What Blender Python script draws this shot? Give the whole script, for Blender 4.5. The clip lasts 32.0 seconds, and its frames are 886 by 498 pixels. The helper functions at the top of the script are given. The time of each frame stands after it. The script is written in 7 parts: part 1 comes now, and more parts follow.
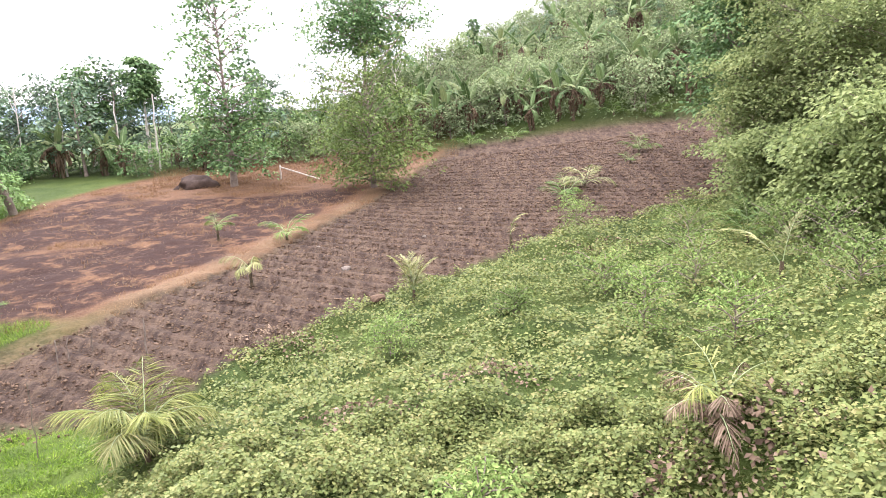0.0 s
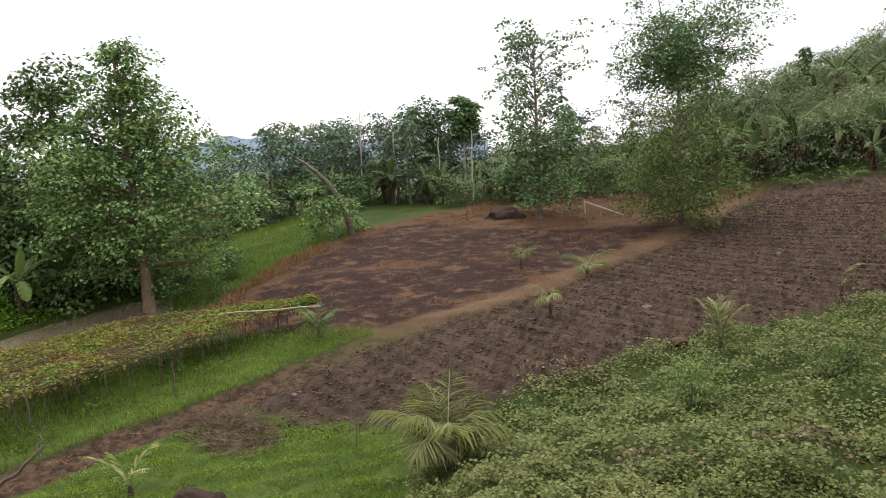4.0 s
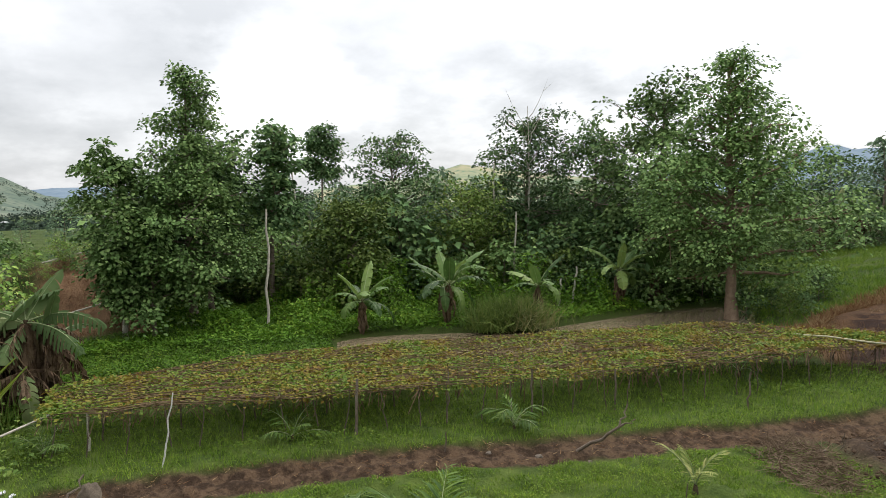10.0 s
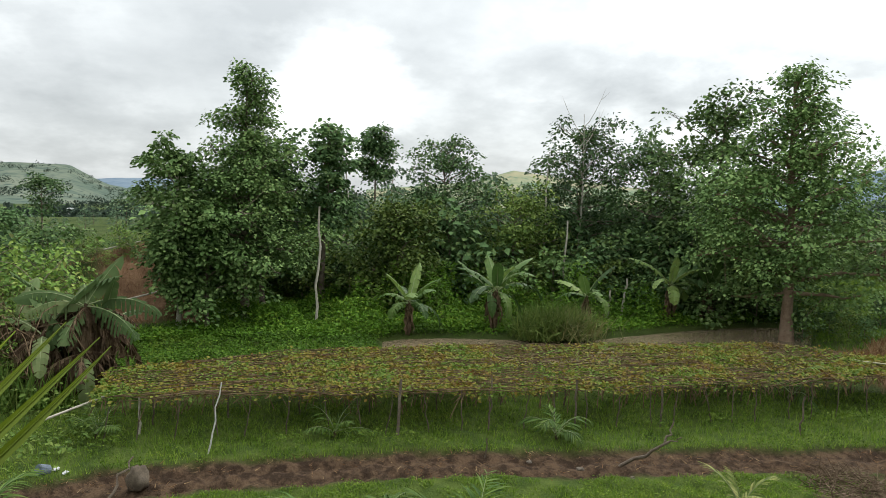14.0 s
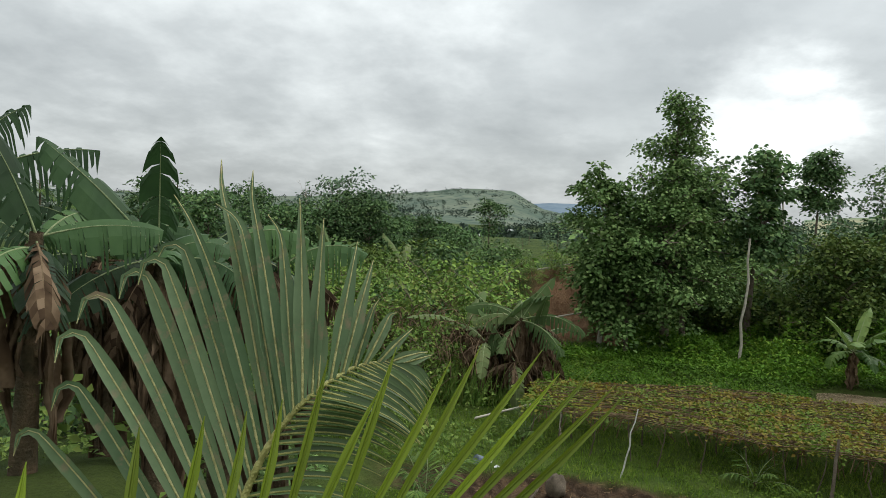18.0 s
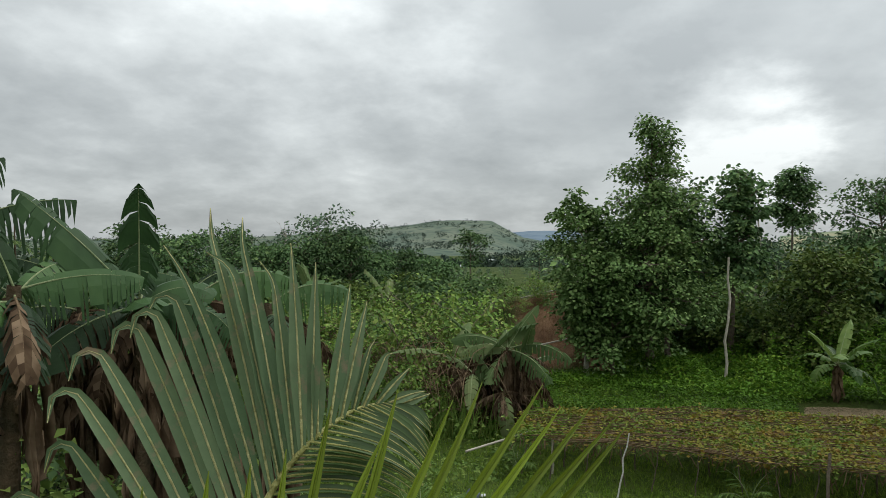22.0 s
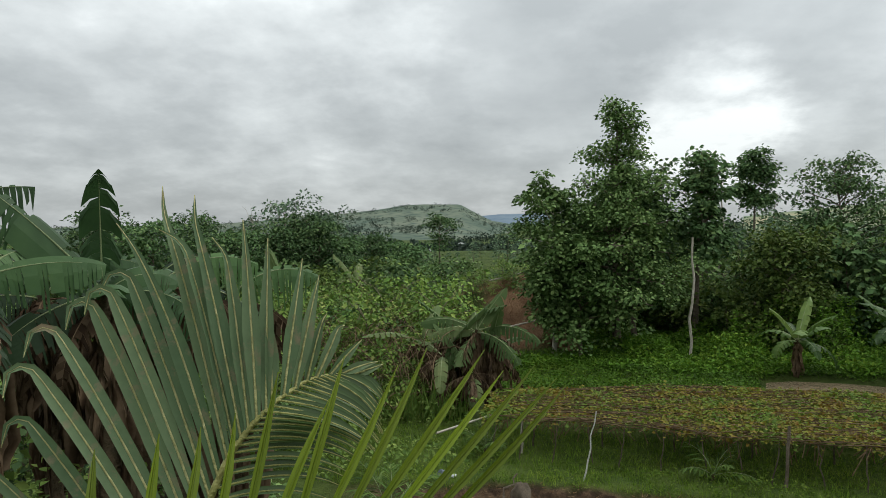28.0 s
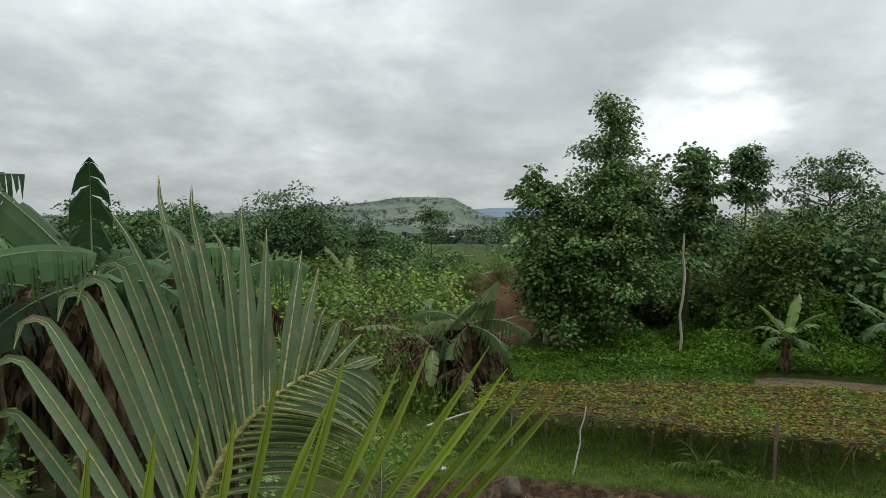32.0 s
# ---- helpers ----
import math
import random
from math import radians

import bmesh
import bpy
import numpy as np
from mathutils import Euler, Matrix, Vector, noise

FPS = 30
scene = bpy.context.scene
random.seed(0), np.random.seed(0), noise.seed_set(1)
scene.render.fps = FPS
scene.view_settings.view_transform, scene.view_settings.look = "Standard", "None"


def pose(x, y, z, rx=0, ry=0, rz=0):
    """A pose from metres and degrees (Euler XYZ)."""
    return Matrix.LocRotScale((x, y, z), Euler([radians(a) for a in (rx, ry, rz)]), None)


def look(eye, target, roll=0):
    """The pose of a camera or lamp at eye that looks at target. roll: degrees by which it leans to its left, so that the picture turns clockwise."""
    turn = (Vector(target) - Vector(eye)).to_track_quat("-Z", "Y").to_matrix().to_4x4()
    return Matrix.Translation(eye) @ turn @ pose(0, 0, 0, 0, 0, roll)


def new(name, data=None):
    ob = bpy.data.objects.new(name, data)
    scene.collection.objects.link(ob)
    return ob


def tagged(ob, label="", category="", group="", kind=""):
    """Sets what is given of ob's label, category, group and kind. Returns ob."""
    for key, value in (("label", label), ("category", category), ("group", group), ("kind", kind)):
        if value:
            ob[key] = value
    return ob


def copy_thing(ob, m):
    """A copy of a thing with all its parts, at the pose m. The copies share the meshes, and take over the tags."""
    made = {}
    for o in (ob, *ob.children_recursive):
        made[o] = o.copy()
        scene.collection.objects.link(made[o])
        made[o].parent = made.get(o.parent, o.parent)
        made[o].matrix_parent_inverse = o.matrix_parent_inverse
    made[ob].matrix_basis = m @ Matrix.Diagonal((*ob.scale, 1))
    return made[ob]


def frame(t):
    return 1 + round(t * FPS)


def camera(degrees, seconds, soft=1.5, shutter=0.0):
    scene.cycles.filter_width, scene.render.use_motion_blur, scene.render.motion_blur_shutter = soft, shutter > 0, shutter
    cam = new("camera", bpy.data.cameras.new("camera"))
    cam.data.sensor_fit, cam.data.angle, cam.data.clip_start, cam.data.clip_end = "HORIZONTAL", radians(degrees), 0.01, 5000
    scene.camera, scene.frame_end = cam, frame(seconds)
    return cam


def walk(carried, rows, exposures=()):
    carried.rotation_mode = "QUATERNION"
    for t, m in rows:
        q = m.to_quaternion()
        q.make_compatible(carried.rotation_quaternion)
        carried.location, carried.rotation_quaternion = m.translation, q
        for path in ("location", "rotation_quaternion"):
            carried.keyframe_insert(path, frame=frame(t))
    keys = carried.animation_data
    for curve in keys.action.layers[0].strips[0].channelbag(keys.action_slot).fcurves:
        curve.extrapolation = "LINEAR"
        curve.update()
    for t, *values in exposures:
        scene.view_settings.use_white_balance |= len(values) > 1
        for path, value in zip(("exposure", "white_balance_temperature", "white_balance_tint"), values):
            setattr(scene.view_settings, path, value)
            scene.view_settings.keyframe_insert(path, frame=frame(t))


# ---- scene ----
cam = camera(62.81, 32.0, soft=0.4)
PATH = [
    (0, 0.146, 0.134, 7.008, 78.08, 4.03, 0.00),
    (0.5, 0.120, 0.083, 7.015, 79.83, 4.52, 3.86),
    (1, 0.116, 0.105, 6.986, 80.18, 4.25, 5.86),
    (1.5, 0.102, 0.097, 6.977, 81.27, 4.64, 8.04),
    (2, 0.071, 0.100, 6.968, 81.64, 5.57, 12.07),
    (2.5, 0.055, 0.108, 6.965, 82.57, 5.63, 16.60),
    (3, 0.026, 0.081, 6.946, 81.92, 5.13, 18.31),
    (3.5, -0.009, 0.109, 6.937, 82.15, 4.58, 21.27),
    (5.5, -0.089, 0.157, 6.934, 83.53, 1.74, 26.90),
    (6, -0.098, 0.164, 6.928, 83.89, 1.21, 28.58),
    (6.5, -0.094, 0.135, 6.934, 83.72, 1.39, 32.32),
    (7, -0.159, 0.112, 6.937, 83.53, 1.28, 37.55),
    (7.5, -0.203, 0.102, 6.935, 83.01, 0.51, 42.94),
    (8, -0.208, 0.036, 6.932, 82.98, -0.37, 48.13),
    (8.5, -0.214, 0.028, 6.932, 82.96, 0.32, 53.36),
    (9, -0.205, 0.048, 6.920, 82.61, 1.58, 57.92),
    (9.5, -0.237, 0.014, 6.943, 84.69, 1.00, 62.74),
    (10, -0.295, -0.006, 6.916, 85.13, 1.02, 67.90),
    (10.5, -0.283, -0.014, 6.908, 84.90, -0.50, 69.91),
    (11, -0.278, 0.015, 6.917, 85.88, -1.13, 69.35),
    (11.5, -0.264, 0.015, 6.920, 86.85, -0.28, 68.44),
    (12, -0.250, 0.025, 6.911, 86.45, 0.10, 67.93),
    (12.5, -0.263, 0.023, 6.914, 85.75, -0.65, 67.60),
    (13, -0.285, 0.008, 6.923, 85.48, -1.54, 68.03),
    (13.5, -0.318, -0.013, 6.903, 85.47, -1.59, 69.62),
    (15.5, -0.172, -0.088, 6.987, 86.37, -2.02, 81.74),
    (16, -0.158, -0.090, 6.997, 86.87, -2.79, 86.00),
    (16.5, -0.173, -0.120, 6.999, 86.41, -3.36, 91.66),
    (17, -0.126, -0.153, 7.006, 86.72, -3.07, 99.72),
    (17.5, -0.122, -0.169, 7.002, 86.79, -2.06, 104.68),
    (18, -0.111, -0.157, 6.996, 86.42, -2.60, 104.48),
    (18.5, -0.121, -0.165, 6.996, 87.19, -2.02, 105.17),
    (19, -0.117, -0.184, 6.999, 87.98, -2.34, 105.50),
    (19.5, -0.111, -0.194, 7.000, 88.21, -2.59, 105.72),
    (20, -0.110, -0.194, 7.003, 87.69, -2.56, 104.31),
    (20.5, -0.119, -0.206, 7.001, 89.07, -2.33, 104.46),
    (21, -0.100, -0.182, 7.005, 88.95, -1.20, 104.78),
    (21.5, -0.102, -0.182, 7.003, 88.51, -0.55, 103.59),
    (22, -0.103, -0.177, 7.006, 89.01, 0.08, 102.90),
    (22.5, -0.100, -0.168, 7.006, 89.47, 0.21, 102.22),
    (23, -0.099, -0.154, 7.011, 89.44, 0.83, 100.81),
    (23.5, -0.092, -0.148, 7.008, 89.48, 1.01, 100.82),
    (24, -0.089, -0.157, 7.007, 89.95, 0.54, 101.61),
    (24.5, -0.087, -0.158, 7.007, 89.90, 0.86, 100.48),
    (26.5, -0.081, -0.137, 6.999, 90.27, 0.86, 101.47),
    (27, -0.068, -0.126, 6.996, 89.45, 0.81, 100.76),
    (27.5, -0.066, -0.125, 6.993, 88.54, 0.56, 100.35),
    (28, -0.065, -0.128, 6.987, 87.74, 0.77, 100.46),
    (28.5, -0.070, -0.121, 6.989, 87.49, 1.24, 98.65),
    (29, -0.082, -0.125, 6.989, 87.56, 0.96, 97.20),
    (29.5, -0.070, -0.119, 6.991, 87.45, 0.56, 95.34),
    (30, -0.075, -0.119, 6.988, 87.09, 1.05, 95.15),
    (30.5, -0.088, -0.131, 6.987, 87.26, 0.98, 96.27),
    (31, -0.081, -0.133, 6.989, 87.34, 0.59, 97.09),
    (31.5, -0.097, -0.151, 6.983, 87.49, 0.07, 98.80),
    (32, -0.090, -0.154, 6.987, 87.19, 0.05, 99.83),
]
EXPOSURES = [
    (0.0, 2.58, 6250, 25), (1.0, 2.00, 6250, 23), (2.0, 1.79, 6200, 22), (3.0, 1.22, 6400, 19), (6.0, 0.84, 6600, 16),
    (9.0, 0.82, 6550, 12), (11.0, 0.81, 6500, 10), (13.0, 0.73, 6480, 8), (16.0, 0.56, 6440, 5), (17.5, 0.40, 6430, 5), (24.0, 0.14, 6400, 5), (32.0, 0.23, 6400, 5),
]
walk(cam, [(r[0], pose(*r[1:])) for r in PATH], EXPOSURES)

# ---- sky, sun ----
SUN_AZ, SUN_EL = 34.0, 50.0  # degrees; azimuth counted from +y towards -x


def polar(az, d, z=0.0):
    a = radians(az)
    return Vector((-d * math.sin(a), d * math.cos(a), z))


world = bpy.data.worlds.new("overcast_sky")
scene.world = world
world.use_nodes = True
wn, wl = world.node_tree.nodes, world.node_tree.links
wn.clear()


def wnode(kind, **kw):
    n = wn.new(kind)
    for k, v in kw.items():
        n.inputs[k].default_value = v
    return n


def wmath(op, a, b=None, clamp=False):
    n = wn.new("ShaderNodeMath")
    n.operation, n.use_clamp = op, clamp
    for i, v in enumerate((a, b)):
        if v is None:
            continue
        if isinstance(v, (int, float)):
            n.inputs[i].default_value = v
        else:
            wl.new(v, n.inputs[i])
    return n.outputs[0]


sky = wn.new("ShaderNodeTexSky")
sky.sky_type, sky.sun_disc = "NISHITA", False
sky.sun_elevation, sky.sun_rotation = radians(SUN_EL), radians(-SUN_AZ)
geo = wn.new("ShaderNodeTexCoord")
sep = wn.new("ShaderNodeSeparateXYZ")
wl.new(geo.outputs["Generated"], sep.inputs[0])
CLOUD_SHIFT = (4.3, -2.1)
# a flat cloud layer: the direction cast on to a plane overhead
up = wmath("ADD", wmath("MAXIMUM", sep.outputs["Z"], 0.0), 0.32)
cu = wn.new("ShaderNodeCombineXYZ")
wl.new(wmath("ADD", wmath("DIVIDE", sep.outputs["X"], up), CLOUD_SHIFT[0]), cu.inputs[0])
wl.new(wmath("ADD", wmath("DIVIDE", sep.outputs["Y"], up), CLOUD_SHIFT[1]), cu.inputs[1])
cloud_big = wnode("ShaderNodeTexNoise", Scale=1.3, Detail=8.0, Roughness=0.55, Distortion=0.0)
cloud_small = wnode("ShaderNodeTexNoise", Scale=4.2, Detail=7.0, Roughness=0.58, Distortion=0.0)
for n in (cloud_big, cloud_small):
    wl.new(cu.outputs[0], n.inputs["Vector"])
# glow of the hidden sun through the clouds
sun_dir = polar(SUN_AZ, math.cos(radians(SUN_EL)), math.sin(radians(SUN_EL)))
dot = wn.new("ShaderNodeVectorMath")
dot.operation = "DOT_PRODUCT"
wl.new(geo.outputs["Generated"], dot.inputs[0])
dot.inputs[1].default_value = sun_dir
glow = wmath("POWER", wmath("MAXIMUM", dot.outputs["Value"], 0.0), 3.0)
mixn = wmath("ADD", wmath("MULTIPLY", cloud_big.outputs["Fac"], 0.62), wmath("MULTIPLY", cloud_small.outputs["Fac"], 0.38))


def lobe(az, el, inner, outer, amount):
    """A part of the sky where the cloud is thinner, with a ragged edge."""
    d = wn.new("ShaderNodeVectorMath")
    d.operation = "DOT_PRODUCT"
    wl.new(geo.outputs["Generated"], d.inputs[0])
    d.inputs[1].default_value = polar(az, math.cos(radians(el)), math.sin(radians(el)))
    r = wn.new("ShaderNodeMapRange")
    r.interpolation_type = "SMOOTHSTEP"
    co, ci = math.cos(radians(outer)), math.cos(radians(inner))
    r.inputs["From Min"].default_value, r.inputs["From Max"].default_value = co, ci
    r.inputs["To Max"].default_value = amount
    rag = wmath("MULTIPLY", wmath("SUBTRACT", cloud_small.outputs["Fac"], 0.5), (ci - co) * 1.1)
    wl.new(wmath("ADD", d.outputs["Value"], rag), r.inputs[0])
    return r.outputs[0]


# thin bright cloud round the hidden sun, one bright opening low down, and the heavy grey cloud above it
thin_cloud = wmath("ADD", lobe(122, 20, 6, 24, 0.05), wmath("ADD", lobe(26, 20, 10, 41, 0.15), lobe(80.5, 7.0, 0.5, 7.0, 0.26)))
thick_cloud = wmath("ADD", lobe(88.0, 16.5, 4.0, 11.5, -0.12), wmath("ADD", lobe(46.0, 17.0, 2.0, 9.0, -0.06), lobe(70.0, 22.0, 4.0, 13.0, -0.08)))
mixn = wmath("ADD", mixn, wmath("ADD", thin_cloud, thick_cloud))
# thinner cloud along the horizon
mixn = wmath("ADD", mixn, wmath("MULTIPLY", wmath("SUBTRACT", 1.0, wmath("DIVIDE", sep.outputs["Z"], 0.10), clamp=True), 0.055))
ramp = wn.new("ShaderNodeValToRGB")
wl.new(mixn, ramp.inputs[0])
cr = ramp.color_ramp
cr.elements[0].position, cr.elements[0].color = 0.37, (0.42, 0.435, 0.45, 1)
cr.elements[1].position, cr.elements[1].color = 0.78, (0.98, 0.99, 1.0, 1)
e = cr.elements.new(0.50)
e.color = (0.53, 0.545, 0.56, 1)
e = cr.elements.new(0.64)
e.color = (0.71, 0.725, 0.74, 1)
# an overcast sky is brighter overhead than at the horizon
bright = wmath("MULTIPLY", wmath("ADD", wmath("MULTIPLY", glow, 0.22), 0.80), wmath("ADD", wmath("MULTIPLY", wmath("MAXIMUM", sep.outputs["Z"], 0.0), 1.7), 0.92))
scl = wn.new("ShaderNodeVectorMath")
scl.operation = "SCALE"
wl.new(ramp.outputs[0], scl.inputs[0])
wl.new(bright, scl.inputs["Scale"])
mixc = wn.new("ShaderNodeMix")
mixc.data_type = "RGBA"
mixc.inputs[0].default_value = 0.05
skys = wn.new("ShaderNodeVectorMath")
skys.operation = "SCALE"
skys.inputs["Scale"].default_value = 0.1
wl.new(sky.outputs[0], skys.inputs[0])
wl.new(scl.outputs[0], mixc.inputs[6])
wl.new(skys.outputs[0], mixc.inputs[7])
bg = wn.new("ShaderNodeBackground")
bg.inputs[1].default_value = 1.0
out = wn.new("ShaderNodeOutputWorld")
wl.new(mixc.outputs[2], bg.inputs[0])
wl.new(bg.outputs[0], out.inputs[0])

sun_data = bpy.data.lights.new("sun", "SUN")
sun_data.energy, sun_data.angle, sun_data.color = 1.0, radians(28), (1.0, 0.97, 0.92)
sun = new("sun", sun_data)
sun.matrix_world = look(sun_dir * 50, (0, 0, 0))

# ---- materials ----
def shader(name, rough=0.8, spec=0.25):
    m = bpy.data.materials.new(name)
    m.use_nodes = True
    nt = m.node_tree
    b = nt.nodes["Principled BSDF"]
    b.inputs["Roughness"].default_value = rough
    b.inputs["Specular IOR Level"].default_value = spec
    return m, nt, b


def noise_fac(nt, scale, detail=4.0, rough=0.6, lo=0.35, hi=0.65, vec=None):
    n = nt.nodes.new("ShaderNodeTexNoise")
    n.inputs["Scale"].default_value, n.inputs["Detail"].default_value, n.inputs["Roughness"].default_value = scale, detail, rough
    if vec is None:
        c = nt.nodes.new("ShaderNodeTexCoord")
        vec = c.outputs["Object"]
    nt.links.new(vec, n.inputs["Vector"])
    r = nt.nodes.new("ShaderNodeMapRange")
    r.inputs["From Min"].default_value, r.inputs["From Max"].default_value = lo, hi
    nt.links.new(n.outputs["Fac"], r.inputs[0])
    return r.outputs[0]


def mix_col(nt, fac, a, b):
    n = nt.nodes.new("ShaderNodeMix")
    n.data_type = "RGBA"
    for i, v in ((0, fac), (6, a), (7, b)):
        if isinstance(v, (int, float)):
            n.inputs[i].default_value = v
        elif isinstance(v, tuple):
            n.inputs[i].default_value = (*v, 1)
        else:
            nt.links.new(v, n.inputs[i])
    return n.outputs[2]


def bump(nt, b, height, strength=0.4, dist=0.05):
    n = nt.nodes.new("ShaderNodeBump")
    n.inputs["Strength"].default_value, n.inputs["Distance"].default_value = strength, dist
    nt.links.new(height, n.inputs["Height"])
    nt.links.new(n.outputs[0], b.inputs["Normal"])


def solid(name, c1, c2, scale=6.0, rough=0.8, spec=0.25, fine=40.0, relief=0.4, dist=0.02, c3=None):
    """A surface of two tones at a large scale and a grain at a fine one."""
    m, nt, b = shader(name, rough, spec)
    f1 = noise_fac(nt, scale)
    f2 = noise_fac(nt, fine, 3.0)
    col = mix_col(nt, f1, c1, c2)
    col = mix_col(nt, f2, col, c3 or tuple(v * 0.6 for v in c1)) if c3 else mix_col(nt, f2, mix_col(nt, 0.25, col, (0.0, 0.0, 0.0)), col)
    nt.links.new(col, b.inputs["Base Color"])
    bump(nt, b, f2, relief, dist)
    return m


def leafy(name, cols, rough=0.6, spec=0.08, thin=0.18, scale=0.35, per_object=False, single=0.72, broad=0.35):
    """Leaves: each island takes its own tone from a row of colours, with broad patches over the whole; light shines through."""
    m, nt, b = shader(name, rough, spec)
    g = nt.nodes.new("ShaderNodeNewGeometry")
    r = nt.nodes.new("ShaderNodeValToRGB")
    el = r.color_ramp.elements
    el[0].color, el[1].color = (*(v * 0.55 for v in cols[0]), 1), (*(v * 1.15 for v in cols[-1]), 1)
    for i, c in enumerate(cols[1:-1], 1):
        e = el.new(i / (len(cols) - 1))
        e.color = (*c, 1)
    patch = noise_fac(nt, scale, 3.0, 0.6, 0.3, 0.7)
    a = nt.nodes.new("ShaderNodeMath")
    a.operation = "MULTIPLY_ADD"
    if per_object:
        tone = nt.nodes.new("ShaderNodeObjectInfo").outputs["Random"]
    else:
        tone = g.outputs["Random Per Island"]
    nt.links.new(tone, a.inputs[0])
    a.inputs[1].default_value = single
    p = nt.nodes.new("ShaderNodeMath")
    p.operation = "MULTIPLY"
    p.inputs[1].default_value = broad
    nt.links.new(patch, p.inputs[0])
    nt.links.new(p.outputs[0], a.inputs[2])
    nt.links.new(a.outputs[0], r.inputs[0])
    col = r.outputs[0]
    oi = nt.nodes.new("ShaderNodeObjectInfo")
    hsv = nt.nodes.new("ShaderNodeHueSaturation")
    mr = nt.nodes.new("ShaderNodeMapRange")
    mr.inputs["To Min"].default_value, mr.inputs["To Max"].default_value = 0.60, 1.08
    nt.links.new(oi.outputs["Random"], mr.inputs[0])
    nt.links.new(mr.outputs[0], hsv.inputs["Value"])
    nt.links.new(col, hsv.inputs["Color"])
    nt.links.new(hsv.outputs[0], b.inputs["Base Color"])
    t = nt.nodes.new("ShaderNodeBsdfTranslucent")
    nt.links.new(hsv.outputs[0], t.inputs["Color"])
    mx = nt.nodes.new("ShaderNodeMixShader")
    mx.inputs[0].default_value = thin
    o = nt.nodes["Material Output"]
    nt.links.new(b.outputs[0], mx.inputs[1])
    nt.links.new(t.outputs[0], mx.inputs[2])
    nt.links.new(mx.outputs[0], o.inputs["Surface"])
    return m


M_BARK = solid("bark_grey_brown", (0.17, 0.13, 0.10), (0.28, 0.23, 0.18), 3.0, 0.9, 0.1, 30.0, 0.7, 0.03)
M_TAN_BARK = solid("pale_brown_bark", (0.25, 0.17, 0.115), (0.37, 0.27, 0.19), 3.0, 0.9, 0.1, 30.0, 0.7, 0.03)
M_PALE = solid("pale_weathered_wood", (0.42, 0.38, 0.31), (0.58, 0.53, 0.45), 4.0, 0.9, 0.1, 40.0, 0.5, 0.01)
M_STAKE = solid("dark_stake_wood", (0.10, 0.08, 0.06), (0.20, 0.16, 0.12), 4.0, 0.9, 0.1, 40.0, 0.5, 0.01)
M_LEAF_BROAD = leafy("broad_tree_leaves", [(0.036, 0.064, 0.023), (0.130, 0.226, 0.068), (0.186, 0.294, 0.095), (0.282, 0.384, 0.134)], 0.65, 0.09)
M_LEAF_DARK = leafy("dark_tree_leaves", [(0.022, 0.042, 0.020), (0.081, 0.148, 0.055), (0.120, 0.206, 0.077), (0.189, 0.262, 0.097)], 0.66, 0.07)
M_LEAF_FEATHER = leafy("feathery_light_leaves", [(0.08, 0.13, 0.034), (0.12, 0.185, 0.046), (0.165, 0.235, 0.062), (0.22, 0.27, 0.082)])
# leaves of the wood, paled and blued in colour to stand for haze
M_LEAF_FAR = leafy("haze_paled_tree_leaves", [(0.040, 0.066, 0.042), (0.101, 0.163, 0.097), (0.144, 0.213, 0.123), (0.196, 0.251, 0.149)], 0.7, 0.08)
M_VINE = leafy("creeper_leaves", [(0.108, 0.074, 0.041), (0.098, 0.124, 0.040), (0.123, 0.155, 0.047), (0.142, 0.174, 0.051), (0.167, 0.190, 0.059), (0.200, 0.210, 0.068), (0.235, 0.215, 0.088)], 0.6, 0.12, thin=0.28, scale=0.8)

M_SHRUB = leafy("shrub_leaves", [(0.028, 0.052, 0.013), (0.101, 0.168, 0.035), (0.155, 0.222, 0.050), (0.221, 0.276, 0.068)])
M_UNDER = leafy("lush_undergrowth_leaves", [(0.027, 0.059, 0.006), (0.083, 0.180, 0.018), (0.120, 0.241, 0.025), (0.195, 0.289, 0.035)])
M_BANANA = leafy("banana_leaf", [(0.052, 0.114, 0.028), (0.081, 0.162, 0.036), (0.125, 0.206, 0.050), (0.190, 0.253, 0.069)], 0.5, 0.25, 0.28, 2.0, per_object=True)
M_BANANA_NEAR = leafy("banana_leaf_grey_green", [(0.024, 0.062, 0.018), (0.042, 0.098, 0.026), (0.074, 0.142, 0.040)], 0.5, 0.26, 0.18, 2.0, per_object=True)
M_BANANA_OLD = leafy("faded_banana_leaf", [(0.075, 0.125, 0.04), (0.09, 0.15, 0.05), (0.12, 0.175, 0.065), (0.15, 0.165, 0.07)], 0.7, 0.12, 0.25, 2.0, per_object=True)
M_DEAD = leafy("dead_brown_leaf", [(0.022, 0.014, 0.009), (0.055, 0.034, 0.020), (0.105, 0.069, 0.041), (0.19, 0.133, 0.085)], 0.9, 0.1, 0.15, 3.0, broad=0.6)
M_RIB = solid("pale_midrib", (0.22, 0.28, 0.12), (0.32, 0.36, 0.18), 5.0, 0.6, 0.3)
M_STEM = solid("banana_stem", (0.055, 0.045, 0.024), (0.12, 0.082, 0.048), 5.0, 0.8, 0.2, 22.0, 0.6, 0.02)
M_PALM = leafy("young_palm_leaflets", [(0.05, 0.105, 0.022), (0.08, 0.15, 0.03), (0.12, 0.20, 0.04), (0.17, 0.24, 0.055)], 0.6, 0.15, 0.25, 3.0)
M_PALM_PALE = leafy("pale_dry_palm_leaflets", [(0.13, 0.16, 0.045), (0.19, 0.21, 0.065), (0.26, 0.26, 0.09), (0.32, 0.285, 0.12)], 0.6, 0.3, 0.2, 3.0)
